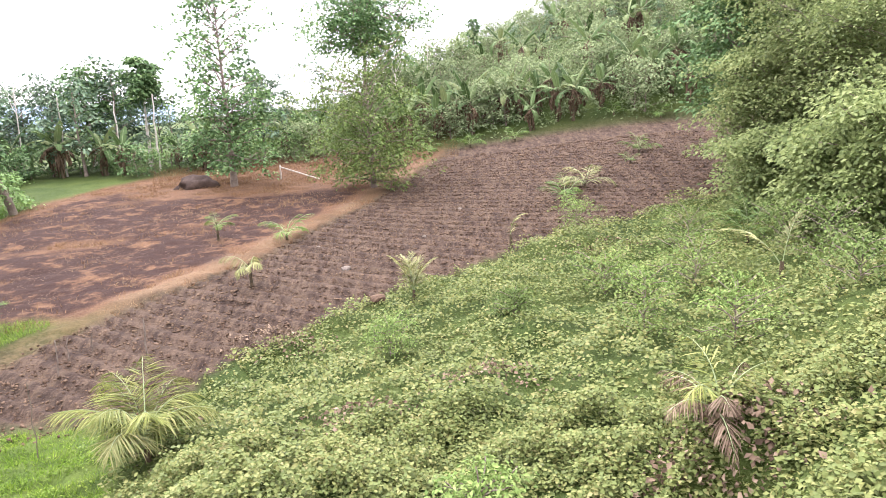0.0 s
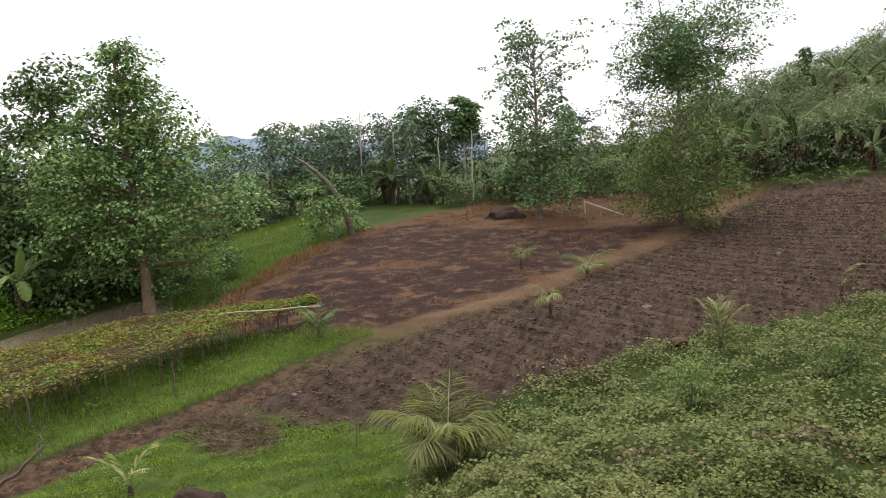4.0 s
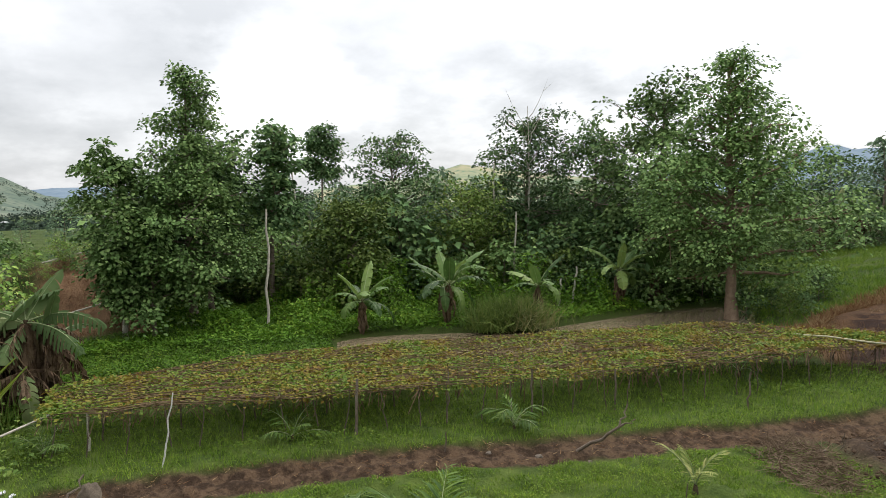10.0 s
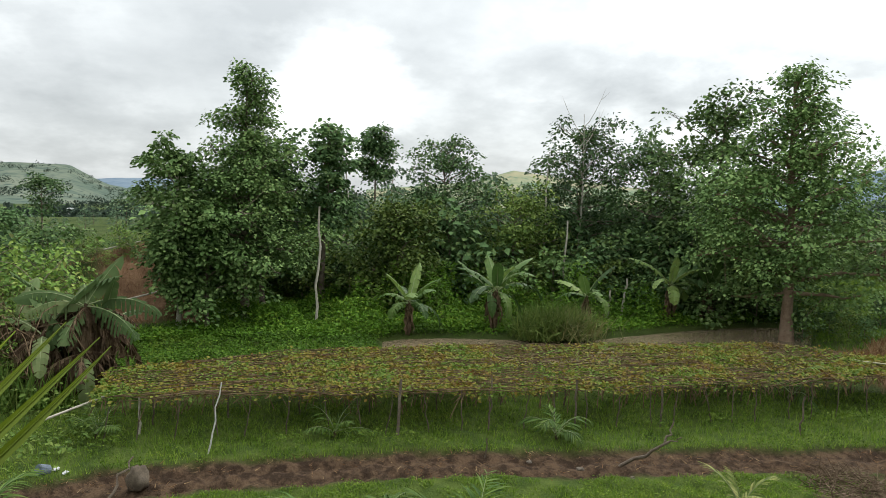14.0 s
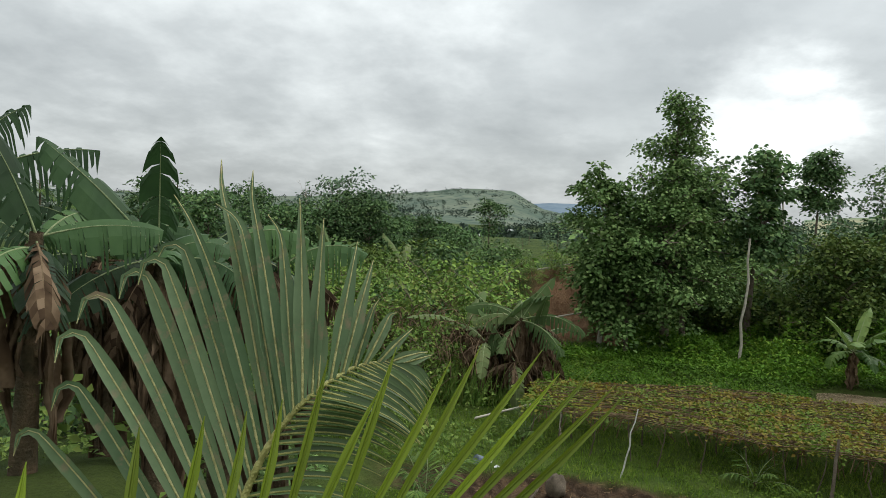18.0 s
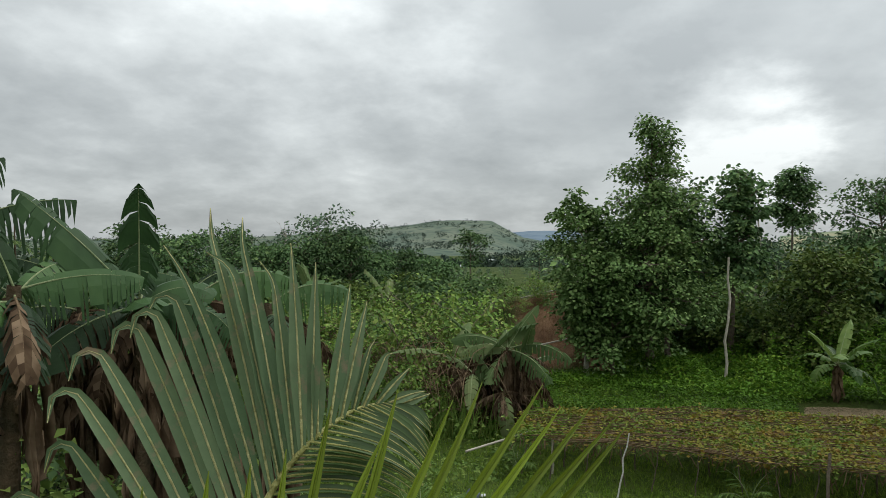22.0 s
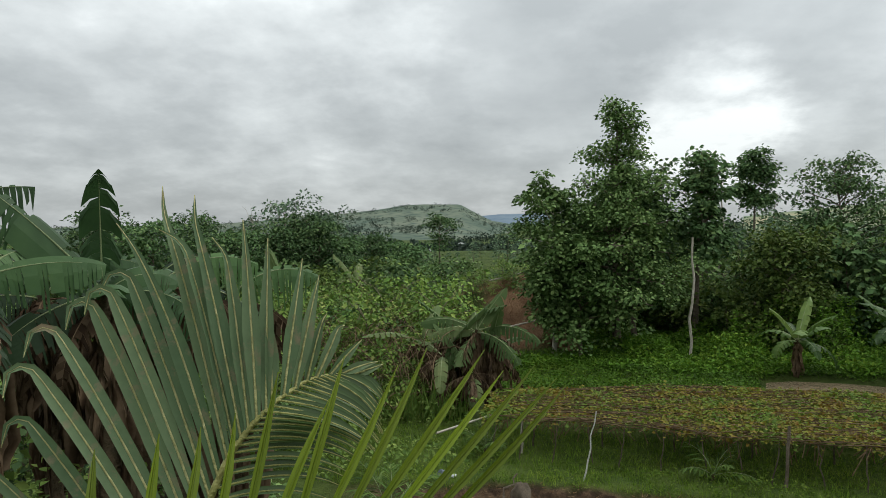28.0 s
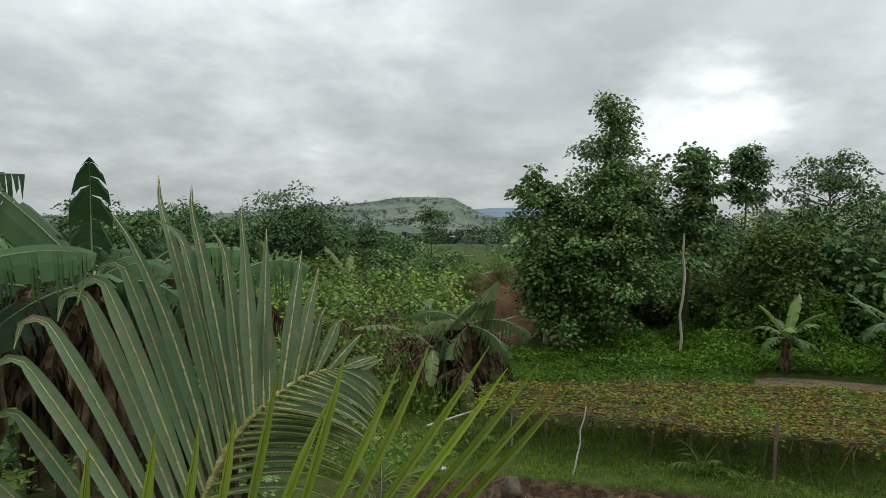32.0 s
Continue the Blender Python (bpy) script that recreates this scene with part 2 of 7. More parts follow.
M_PALM_YELLOW = leafy("yellow_green_palm_leaflets", [(0.094, 0.131, 0.027), (0.163, 0.200, 0.043), (0.237, 0.256, 0.062), (0.312, 0.300, 0.100)], 0.6, 0.2, 0.25, 3.0)
M_GRASS = leafy("bright_grass_blades", [(0.048, 0.096, 0.012), (0.126, 0.219, 0.026), (0.180, 0.282, 0.036), (0.261, 0.334, 0.053)], 0.7, 0.1, 0.3, 0.6)
M_STRAW = leafy("dry_straw", [(0.12, 0.055, 0.028), (0.205, 0.11, 0.054), (0.285, 0.178, 0.09), (0.36, 0.27, 0.15)], 0.95, 0.05, 0.15, 0.5)
M_MAT = leafy("yellowing_vine_leaves", [(0.11, 0.052, 0.018), (0.185, 0.105, 0.024), (0.25, 0.185, 0.03), (0.23, 0.235, 0.034), (0.15, 0.22, 0.03), (0.105, 0.185, 0.025), (0.20, 0.28, 0.04)], 0.7, 0.2, 0.3, 0.9, single=0.42, broad=0.62)
M_DRYSHRUB = leafy("thin_yellowing_shrub_leaves", [(0.187, 0.131, 0.052), (0.121, 0.219, 0.047), (0.178, 0.292, 0.059), (0.257, 0.358, 0.077), (0.315, 0.292, 0.105)])
M_BRUSH = leafy("dull_dry_twigs", [(0.06, 0.04, 0.026), (0.12, 0.083, 0.054), (0.19, 0.138, 0.092), (0.26, 0.195, 0.135)], 0.95, 0.05, 0.1, 0.8)
M_DRYVINE = solid("dry_vine_stems", (0.13, 0.085, 0.05), (0.24, 0.17, 0.10), 5.0, 0.9, 0.1)
M_BAMBOO = solid("weathered_bamboo", (0.34, 0.33, 0.20), (0.48, 0.44, 0.30), 5.0, 0.7, 0.2)
M_ROCK = solid("dark_basalt", (0.032, 0.021, 0.016), (0.072, 0.047, 0.034), 2.5, 0.9, 0.1, 16.0, 0.6, 0.03)
M_STONE = solid("light_field_stone", (0.14, 0.115, 0.09), (0.22, 0.185, 0.15), 6.0, 0.9, 0.1)
M_CLOD = solid("earth_clods", (0.066, 0.042, 0.028), (0.155, 0.105, 0.068), 0.9, 0.95, 0.05, 12.0)
M_SPEAR = leafy("fresh_yellow_green_leaflets", [(0.125, 0.185, 0.012), (0.18, 0.25, 0.015), (0.25, 0.32, 0.022)], 0.5, 0.25, 0.35, 3.0)
M_BIGLEAF = leafy("large_soft_light_leaves", [(0.116, 0.160, 0.060), (0.174, 0.226, 0.080), (0.238, 0.286, 0.105), (0.302, 0.341, 0.140)], thin=0.45)
# hillside leaves, lightened in colour for the haze and glare over the slope
M_HILLBUSH = leafy("haze_paled_hillside_leaves", [(0.122, 0.161, 0.079), (0.174, 0.222, 0.106), (0.218, 0.270, 0.129), (0.270, 0.315, 0.161)], 0.8, 0.05, 0.3)
M_WHITE = solid("bleached_wood", (0.55, 0.53, 0.48), (0.72, 0.70, 0.65), 6.0, 0.8, 0.2)


def add_veins(m):
    """Fine side veins across a banana blade, in its own length."""
    nt = m.node_tree
    b = nt.nodes["Principled BSDF"]
    c = nt.nodes.new("ShaderNodeTexCoord")
    w = nt.nodes.new("ShaderNodeTexWave")
    w.wave_type, w.bands_direction = "BANDS", "Y"
    w.inputs["Scale"].default_value, w.inputs["Distortion"].default_value, w.inputs["Detail"].default_value = 34.0, 2.0, 2.0
    nt.links.new(c.outputs["Object"], w.inputs["Vector"])
    old = b.inputs["Base Color"].links[0].from_socket
    r = nt.nodes.new("ShaderNodeMapRange")
    r.inputs["To Min"].default_value, r.inputs["To Max"].default_value = 0.0, 0.14
    nt.links.new(w.outputs["Fac"], r.inputs[0])
    nt.links.new(mix_col(nt, r.outputs[0], old, (0.02, 0.04, 0.02)), b.inputs["Base Color"])
    bump(nt, b, w.outputs["Fac"], 0.12, 0.01)


add_veins(M_BANANA_NEAR)

# ---- the lie of the land ----
def smooth(v, a, b):
    """0 at a, 1 at b, smooth between; a may be above b."""
    t = np.clip((np.asarray(v, float) - a) / (b - a), 0, 1)
    return t * t * (3 - 2 * t)


RNG = np.random.default_rng(7)
LATTICE = RNG.random((256, 256))


def vnoise(x, y):
    """Smooth noise, 0 to 1, one lump a metre."""
    xi, yi = np.floor(x).astype(int), np.floor(y).astype(int)
    fx, fy = x - xi, y - yi
    fx, fy = fx * fx * (3 - 2 * fx), fy * fy * (3 - 2 * fy)
    a, b = LATTICE[xi % 256, yi % 256], LATTICE[(xi + 1) % 256, yi % 256]
    c, d = LATTICE[xi % 256, (yi + 1) % 256], LATTICE[(xi + 1) % 256, (yi + 1) % 256]
    return (a * (1 - fx) + b * fx) * (1 - fy) + (c * (1 - fx) + d * fx) * fy


def fbm(x, y, scale, octaves=3):
    v, amp, tot = 0.0, 1.0, 0.0
    for i in range(octaves):
        v = v + amp * vnoise(x / scale * 2 ** i + 17.3 * i, y / scale * 2 ** i + 9.1 * i)
        tot += amp
        amp *= 0.5
    return v / tot


# the cart track and the berm that carries on from it, as a line y -> x
TRACK_Y = (-14.0, 0.0, 5.3, 14.0, 21.5, 25.0, 31.8, 42.7, 60.0)
TRACK_X = (-17.4, -17.9, -17.4, -15.5, -13.6, -12.2, -8.9, -5.2, -0.5)


def track_x(y):
    return np.interp(y, TRACK_Y, TRACK_X)


def dry_left(y):
    """Where the burnt field ends on the side of the pond."""
    return np.interp(y, (20, 24, 26.5, 31, 40, 48, 60), (-16.0, -20.5, -24.0, -26.3, -27.4, -27.5, -24))


def burnt_heart(x, y):
    """Above 0.5 where the fire took the grass: the middle of the dry field, in ragged tongues."""
    inside = np.minimum(x - dry_left(y), track_x(y) - x)
    rim = smooth(inside, -0.5, 3.0) * (1 - 0.8 * smooth(y, 45, 52))
    return 0.74 * rim + 1.0 * (fbm(x * 0.7, y * 1.25, 3.2, 4) - 0.5)


def vine_edge(az):
    """How far the creeper-covered bank reaches."""
    return np.interp(az, (-60, -21, -8, 4, 13.4, 20, 27, 31), (38, 36, 30, 25.5, 22.0, 20.3, 15.0, 9.0))


WITHERED = polar(-21.0, 9.4)[:2]  # the palm that the creepers have overgrown


def vine_lumps(x, y):
    clump = 0.75 * np.exp(-((x - WITHERED[0]) ** 2 + (y - WITHERED[1]) ** 2) / 0.55)
    return 0.75 * (fbm(x, y, 1.9, 3) - 0.45) + 0.8 * (fbm(x + 40, y, 4.5, 2) - 0.5) + clump


def lawn_rows(x, y):
    """Old planting ridges in the turf, -1 to 1."""
    return np.sin((-0.64 * x + 0.77 * y + 0.9 * fbm(x, y, 3.5, 2)) * 2 * math.pi / 0.95)


def in_pond(x, y):
    az, d = np.degrees(np.arctan2(-x, y)), np.hypot(x, y)
    far = np.interp(az, (44, 46.5, 48.5, 52.5, 56.2, 58.5, 61, 65, 72, 75, 78), (42, 44.4, 43.8, 41.2, 38.6, 37.2, 35.7, 35.3, 35.1, 34.7, 33.5))
    near = np.interp(az, (44, 50, 60, 78), (37.6, 33.5, 30.5, 29.5))
    edge = np.minimum(np.minimum(far - d, d - near), np.minimum((az - 45) * 0.55, (76.5 - az) * 0.5))
    return edge  # metres inside, about


def ground_z(x, y):
    x, y = np.asarray(x, float), np.asarray(y, float)
    az, d = np.degrees(np.arctan2(-x, y)), np.hypot(x, y)
    az = np.where(az < -120, az + 360, az)
    # the fields climb away from the camera
    slope = 0.05 + 0.04 * smooth(az, 8, -18)
    slope = slope * smooth(az, 46, 29)
    z = slope * np.clip(np.minimum(d, 75) - 20, 0, None)
    # hill behind the fields
    hill = np.interp(az, (-60, -20, -7, 1, 8, 16), (0.34, 0.30, 0.19, 0.12, 0.05, 0.0))
    z = z + hill * np.clip(np.minimum(d, 135) - 63, 0, None) + hill * 4 * smooth(d, 60, 75)
    # bank with creepers near the camera
    edge = vine_edge(az)
    k = smooth(az, 32, 23)
    z = z + k * (1.7 * (1 - smooth(d, 6.0, edge))) + smooth(az, -18, -34) * 1.6 * (1 - smooth(d, 12, 34))
    # ground under and behind the camera, and to the side with the bananas
    z = z + smooth(az, 112, 130) * (3.2 * (1 - smooth(d, 9.0, 26.0)))
    z = z + 0.9 * (1 - smooth(d, 7.0, 13.0)) * smooth(az, 30, 45)
    z = z + (5.3 - z) * (1 - smooth(d, 1.6, 6.5))
    # bank of red earth, and the rise behind it
    z = z + (1.9 + 2.0 * fbm(x, y, 3.0, 3)) * smooth(d + 3 * fbm(x, y, 2.0, 2), 40.0, 46.5) * smooth(az, 90.0, 92.5) * smooth(az, 104, 97) * (1 - smooth(d, 46, 66))
    # the country falls away to the valley
    far = smooth(az, 14, 34)
    z = z - far * (2.0 * smooth(d, 75, 140) + 28 * smooth(d, 120, 900)) - (1 - far) * 20 * smooth(d, 300, 1500)
    pond = in_pond(x, y)
    z = z - 0.9 * smooth(pond, -0.7, 1.2)
    return z


def gz(az, d):
    p = polar(az, d)
    return float(ground_z(p.x, p.y))


def on_ground(az, d, sink=0.0):
    p = polar(az, d)
    return Vector((p.x, p.y, float(ground_z(p.x, p.y)) - sink))


def build_ground():
    az = np.concatenate((np.arange(-180, -42, 6.0), np.arange(-42, 138, 0.36), np.arange(138, 180, 6.0)))
    d = np.concatenate(([0.05, 1, 2, 3, 4, 5], np.geomspace(6, 75, 400), np.geomspace(77, 4600, 60)))
    A, D = np.meshgrid(np.radians(az), d, indexing="ij")
    X, Y = -D * np.sin(A), D * np.cos(A)
    azd = np.degrees(A)
    Z = ground_z(X, Y)
    # regions, with ragged edges
    wob = 1.6 * (fbm(X, Y, 2.2) - 0.5)
    tx = track_x(Y)
    side = X - tx + wob * 0.5
    edge = vine_edge(azd) - D + wob
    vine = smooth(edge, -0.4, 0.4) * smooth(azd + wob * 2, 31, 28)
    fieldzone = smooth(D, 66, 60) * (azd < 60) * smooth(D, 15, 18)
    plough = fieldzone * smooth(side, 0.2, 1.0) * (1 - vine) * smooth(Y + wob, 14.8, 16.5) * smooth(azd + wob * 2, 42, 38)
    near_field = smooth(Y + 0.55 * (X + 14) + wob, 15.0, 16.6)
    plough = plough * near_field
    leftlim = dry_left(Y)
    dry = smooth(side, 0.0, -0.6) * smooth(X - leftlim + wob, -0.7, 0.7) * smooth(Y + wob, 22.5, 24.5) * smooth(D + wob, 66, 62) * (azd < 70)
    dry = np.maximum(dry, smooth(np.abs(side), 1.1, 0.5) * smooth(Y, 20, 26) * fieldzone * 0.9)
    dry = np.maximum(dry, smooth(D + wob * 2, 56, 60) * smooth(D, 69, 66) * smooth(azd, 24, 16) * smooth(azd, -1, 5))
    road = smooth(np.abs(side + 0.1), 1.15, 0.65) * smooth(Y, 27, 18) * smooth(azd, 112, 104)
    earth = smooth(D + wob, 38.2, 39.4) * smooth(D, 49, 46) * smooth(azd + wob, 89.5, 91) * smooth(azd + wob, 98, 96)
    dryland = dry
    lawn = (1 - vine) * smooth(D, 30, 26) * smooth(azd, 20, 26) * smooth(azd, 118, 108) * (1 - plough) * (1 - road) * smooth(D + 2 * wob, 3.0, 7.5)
    # relief: clods in the ploughed rows, ruts in the track, soft ridges in the grass
    rows = np.sin((X * 0.55 + Y * 0.84) * 2 * math.pi / 0.85 + 3 * fbm(X, Y, 3.0))
    near = D < 80
    clod = fbm(X, Y, 0.32, 3)
    Z = Z + plough * near * (0.075 * rows + 0.05 * (clod - 0.5))
    Z = Z + dry * near * (0.16 * (fbm(X, Y, 0.55, 3) - 0.5) + 0.22 * (fbm(X + 9, Y, 2.2, 2) - 0.5)) + 0.30 * fbm(X, Y, 1.3, 3) * dry * smooth(np.abs(side), 1.3, 0.2) * (Y > 23)
    rut = smooth(np.abs(side - 0.35), 0.28, 0.08) + smooth(np.abs(side + 0.45), 0.28, 0.08)
    Z = Z - road * (0.12 + 0.10 * rut) + road * 0.32 * (clod - 0.5)
    lrow = lawn_rows(X, Y)
    Z = Z + lawn * near * (0.035 * lrow * (D < 21) + 0.09 * (fbm(X, Y, 0.6, 3) - 0.5))
    Z = Z + vine * vine_lumps(X, Y)
    n, m = A.shape
    me = bpy.data.meshes.new("ground")
    co = np.stack((X, Y, Z), -1).reshape(-1, 3)
    i, j = np.meshgrid(np.arange(n), np.arange(m - 1), indexing="ij")
    i2 = (i + 1) % n
    quads = np.stack((i * m + j, i * m + j + 1, i2 * m + j + 1, i2 * m + j), -1).reshape(-1, 4)
    mesh_from(me, co, quads)
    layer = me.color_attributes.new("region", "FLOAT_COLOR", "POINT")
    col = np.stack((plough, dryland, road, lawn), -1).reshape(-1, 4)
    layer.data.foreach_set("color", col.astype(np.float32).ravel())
    layer = me.color_attributes.new("earth", "FLOAT_COLOR", "POINT")
    # r: bare red bank; g: burnt heart of the dry field; b: pale straw berm
    burnt = dry * smooth(burnt_heart(X, Y), 0.36, 0.64)
    berm = 0.28 * dry * smooth(np.abs(side + 0.3) + 1.4 * (fbm(X, Y, 1.2, 3) - 0.5), 1.1, 0.2) * smooth(fbm(X, Y, 2.6, 3), 0.38, 0.6)
    col = np.stack((earth, burnt, berm, earth * 0), -1).reshape(-1, 4)
    layer.data.foreach_set("color", col.astype(np.float32).ravel())
    ob = new("ground", me)
    me.materials.append(M_GROUND)
    tagged(ob, "sloping farmland with ploughed brown soil, dry burnt grass and green turf", "ground", kind="structure")
    return ob


def mesh_from(me, co, faces, smooth_faces=True):
    """Fill a mesh from an array of places and one of faces that all have as many corners."""
    co, faces = np.asarray(co, np.float32), np.asarray(faces, np.int32)
    nf, k = faces.shape
    me.vertices.add(len(co))
    me.vertices.foreach_set("co", co.ravel())
    me.loops.add(nf * k)
    me.loops.foreach_set("vertex_index", faces.ravel())
    me.polygons.add(nf)
    me.polygons.foreach_set("loop_start", np.arange(0, nf * k, k, dtype=np.int32))
    if smooth_faces:
        me.polygons.foreach_set("use_smooth", np.ones(nf, bool))
    me.update(calc_edges=True)
    return me


def ground_material():
    m, nt, b = shader("farmland_soil_and_grass", 0.95, 0.1)
    at = nt.nodes.new("ShaderNodeAttribute")
    at.attribute_name = "region"
    sp = nt.nodes.new("ShaderNodeSeparateColor")
    nt.links.new(at.outputs["Color"], sp.inputs[0])
    big, mid, fine = noise_fac(nt, 0.25, 4), noise_fac(nt, 1.6, 5), noise_fac(nt, 14.0, 5, 0.7, 0.3, 0.7)
    at2 = nt.nodes.new("ShaderNodeAttribute")
    at2.attribute_name = "earth"
    sp2 = nt.nodes.new("ShaderNodeSeparateColor")
    nt.links.new(at2.outputs["Color"], sp2.inputs[0])
    soil = mix_col(nt, mid, (0.040, 0.025, 0.017), (0.088, 0.055, 0.036))
    co_ = nt.nodes.new("ShaderNodeTexCoord")
    mp = nt.nodes.new("ShaderNodeMapping")
    mp.inputs["Rotation"].default_value = (0, 0, radians(-33))
    mp.inputs["Scale"].default_value = (2.2, 0.35, 1.0)
    nt.links.new(co_.outputs["Object"], mp.inputs["Vector"])
    furrow = noise_fac(nt, 1.5, 5, 0.65, 0.38, 0.62, mp.outputs[0])
    soil = mix_col(nt, furrow, mix_col(nt, 0.45, soil, (0.015, 0.010, 0.009)), mix_col(nt, 0.25, soil, (0.30, 0.22, 0.145)))
    soil = mix_col(nt, fine, mix_col(nt, 0.6, soil, (0.014, 0.009, 0.007)), mix_col(nt, noise_fac(nt, 5.0, 4, 0.6, 0.52, 0.7), soil, (0.15, 0.105, 0.07)))
    straw = mix_col(nt, fine, (0.080, 0.041, 0.021), (0.195, 0.112, 0.060))
    burnt = mix_col(nt, fine, (0.022, 0.012, 0.009), (0.052, 0.028, 0.020))
    dry = mix_col(nt, noise_fac(nt, 0.5, 6, 0.7, 0.42, 0.6), straw, mix_col(nt, 0.35, straw, burnt))
    dry = mix_col(nt, sp2.outputs[1], dry, mix_col(nt, noise_fac(nt, 0.9, 6, 0.7, 0.50, 0.64), burnt, straw))
    dry = mix_col(nt, sp2.outputs[2], dry, mix_col(nt, fine, (0.22, 0.145, 0.088), (0.36, 0.26, 0.165)))
    mud = mix_col(nt, noise_fac(nt, 3.0, 6, 0.7, 0.42, 0.6), (0.043, 0.027, 0.017), (0.128, 0.082, 0.050))
    grass = mix_col(nt, mid, (0.062, 0.10, 0.020), (0.125, 0.17, 0.034))
    grass = mix_col(nt, fine, mix_col(nt, 0.4, grass, (0.015, 0.03, 0.008)), grass)
    wild = mix_col(nt, big, (0.040, 0.066, 0.014), (0.085, 0.115, 0.026))
    wild = mix_col(nt, fine, mix_col(nt, 0.5, wild, (0.010, 0.016, 0.006)), wild)
    col = mix_col(nt, at.outputs["Alpha"], wild, grass)
    col = mix_col(nt, sp.outputs[1], col, dry)
    col = mix_col(nt, sp.outputs[0], col, soil)
    col = mix_col(nt, sp.outputs[2], col, mud)
    red = mix_col(nt, mid, (0.15, 0.084, 0.045), (0.26, 0.158, 0.088))
    red = mix_col(nt, fine, mix_col(nt, 0.45, red, (0.06, 0.03, 0.02)), red)
    col = mix_col(nt, sp2.outputs[0], col, red)
    nt.links.new(col, b.inputs["Base Color"])
    bump(nt, b, fine, 0.9, 0.06)
    return m


M_GROUND = ground_material()
build_ground()

m, nt, b = shader("muddy_pond_water", 0.10, 0.4)
nt.links.new(mix_col(nt, noise_fac(nt, 0.4), (0.17, 0.13, 0.08), (0.23, 0.178, 0.115)), b.inputs["Base Color"])
bump(nt, b, noise_fac(nt, 5.0, 2.0), 0.08, 0.02)
M_WATER = m


def build_pond():
    xs, ys = np.meshgrid(np.arange(-36, -18, 0.5), np.arange(4, 33, 0.5), indexing="ij")
    bm = bmesh.new()
    grid = {}
    n, k = xs.shape
    inside = in_pond(xs, ys) > -1.6
    for i in range(n - 1):
        for j in range(k - 1):
            if inside[i, j]:
                vs = []
                for a, c in ((i, j), (i + 1, j), (i + 1, j + 1), (i, j + 1)):
                    if (a, c) not in grid:
                        grid[a, c] = bm.verts.new((xs[a, c], ys[a, c], -0.22))
                    vs.append(grid[a, c])
                bm.faces.new(vs)
    me = bpy.data.meshes.new("pond_water")
    bm.to_mesh(me)
    me.materials.append(M_WATER)
    tagged(new("pond_water", me), "still muddy brown pond water beside the banana bank", "pond", kind="structure")


build_pond()

# ---- plants ----
LEAF_V = np.array([(0, 0, 0), (-0.32, 0.45, 0.10), (0, 1, -0.08), (0.32, 0.45, 0.10)], float)
LEAF_F = np.array([(0, 2, 1), (0, 3, 2)])
OVAL_V = np.array([(0, 0, 0), (-0.36, 0.25, 0.07), (-0.34, 0.62, 0.05), (0, 1, -0.12), (0.34, 0.62, 0.05), (0.36, 0.25, 0.07)], float)
OVAL_F = np.array([(0, 2, 1), (0, 3, 2), (0, 4, 3), (0, 5, 4)])


def frames(way, roll):
    """Rotation matrices whose y axis goes along way, rolled about it."""
    y = way / np.maximum(np.linalg.norm(way, axis=1), 1e-9)[:, None]
    x = np.cross(y, np.array([0.02, 0.03, 1.0]))
    x /= np.maximum(np.linalg.norm(x, axis=1), 1e-9)[:, None]
    z = np.cross(x, y)
    c, s = np.cos(roll)[:, None], np.sin(roll)[:, None]
    return np.stack((x * c + z * s, y, z * c - x * s), -1)


def scatter(name, pos, rot, size, tv=LEAF_V, tf=LEAF_F, width=1.0):
    """One mesh of many copies of a small leaf."""
    n = len(pos)
    v = tv * np.array([width, 1, 1])
    co = np.einsum("nij,kj->nki", rot, v) * np.asarray(size).reshape(-1, 1, 1) + pos[:, None, :]
    f = tf[None] + (np.arange(n) * len(tv))[:, None, None]
    return mesh_from(bpy.data.meshes.new(name), co.reshape(-1, 3), f.reshape(-1, tf.shape[1]))


def tube_arrays(points, radii, sides=7):
    """A tapered tube along points: places and quads."""
    p = np.asarray(points, float)
    t = np.gradient(p, axis=0)
    t /= np.maximum(np.linalg.norm(t, axis=1), 1e-9)[:, None]
    ref = np.array([1.0, 0.13, 0.0]) if abs(t[0][0]) < 0.8 else np.array([0.0, 1.0, 0.1])
    u = np.cross(t, ref)
    u /= np.maximum(np.linalg.norm(u, axis=1), 1e-9)[:, None]
    w = np.cross(t, u)
    a = np.arange(sides) * 2 * math.pi / sides
    r = np.asarray(radii, float)[:, None, None]
    co = p[:, None, :] + r * (np.cos(a)[None, :, None] * u[:, None, :] + np.sin(a)[None, :, None] * w[:, None, :])
    n = len(p)
    i, j = np.meshgrid(np.arange(n - 1), np.arange(sides), indexing="ij")
    j2 = (j + 1) % sides
    q = np.stack((i * sides + j, i * sides + j2, (i + 1) * sides + j2, (i + 1) * sides + j), -1).reshape(-1, 4)
    return co.reshape(-1, 3), q


def tubes(name, lines):
    """One mesh of several tapered tubes, each (points, radii, sides)."""
    cos, qs, n = [], [], 0
    for pts, rad, sides in lines:
        c, q = tube_arrays(pts, rad, sides)
        cos.append(c)
        qs.append(q + n)
        n += len(c)
    return mesh_from(bpy.data.meshes.new(name), np.concatenate(cos), np.concatenate(qs))


def part(name, me, material, parent, label=""):
    if isinstance(me, bmesh.types.BMesh):
        bm, me = me, bpy.data.meshes.new(name)
        bm.to_mesh(me)
        bm.free()
    if not me.materials:
        me.materials.append(material)
    ob = new(name, me)
    ob.parent = parent
    return tagged(ob, label) if label else ob


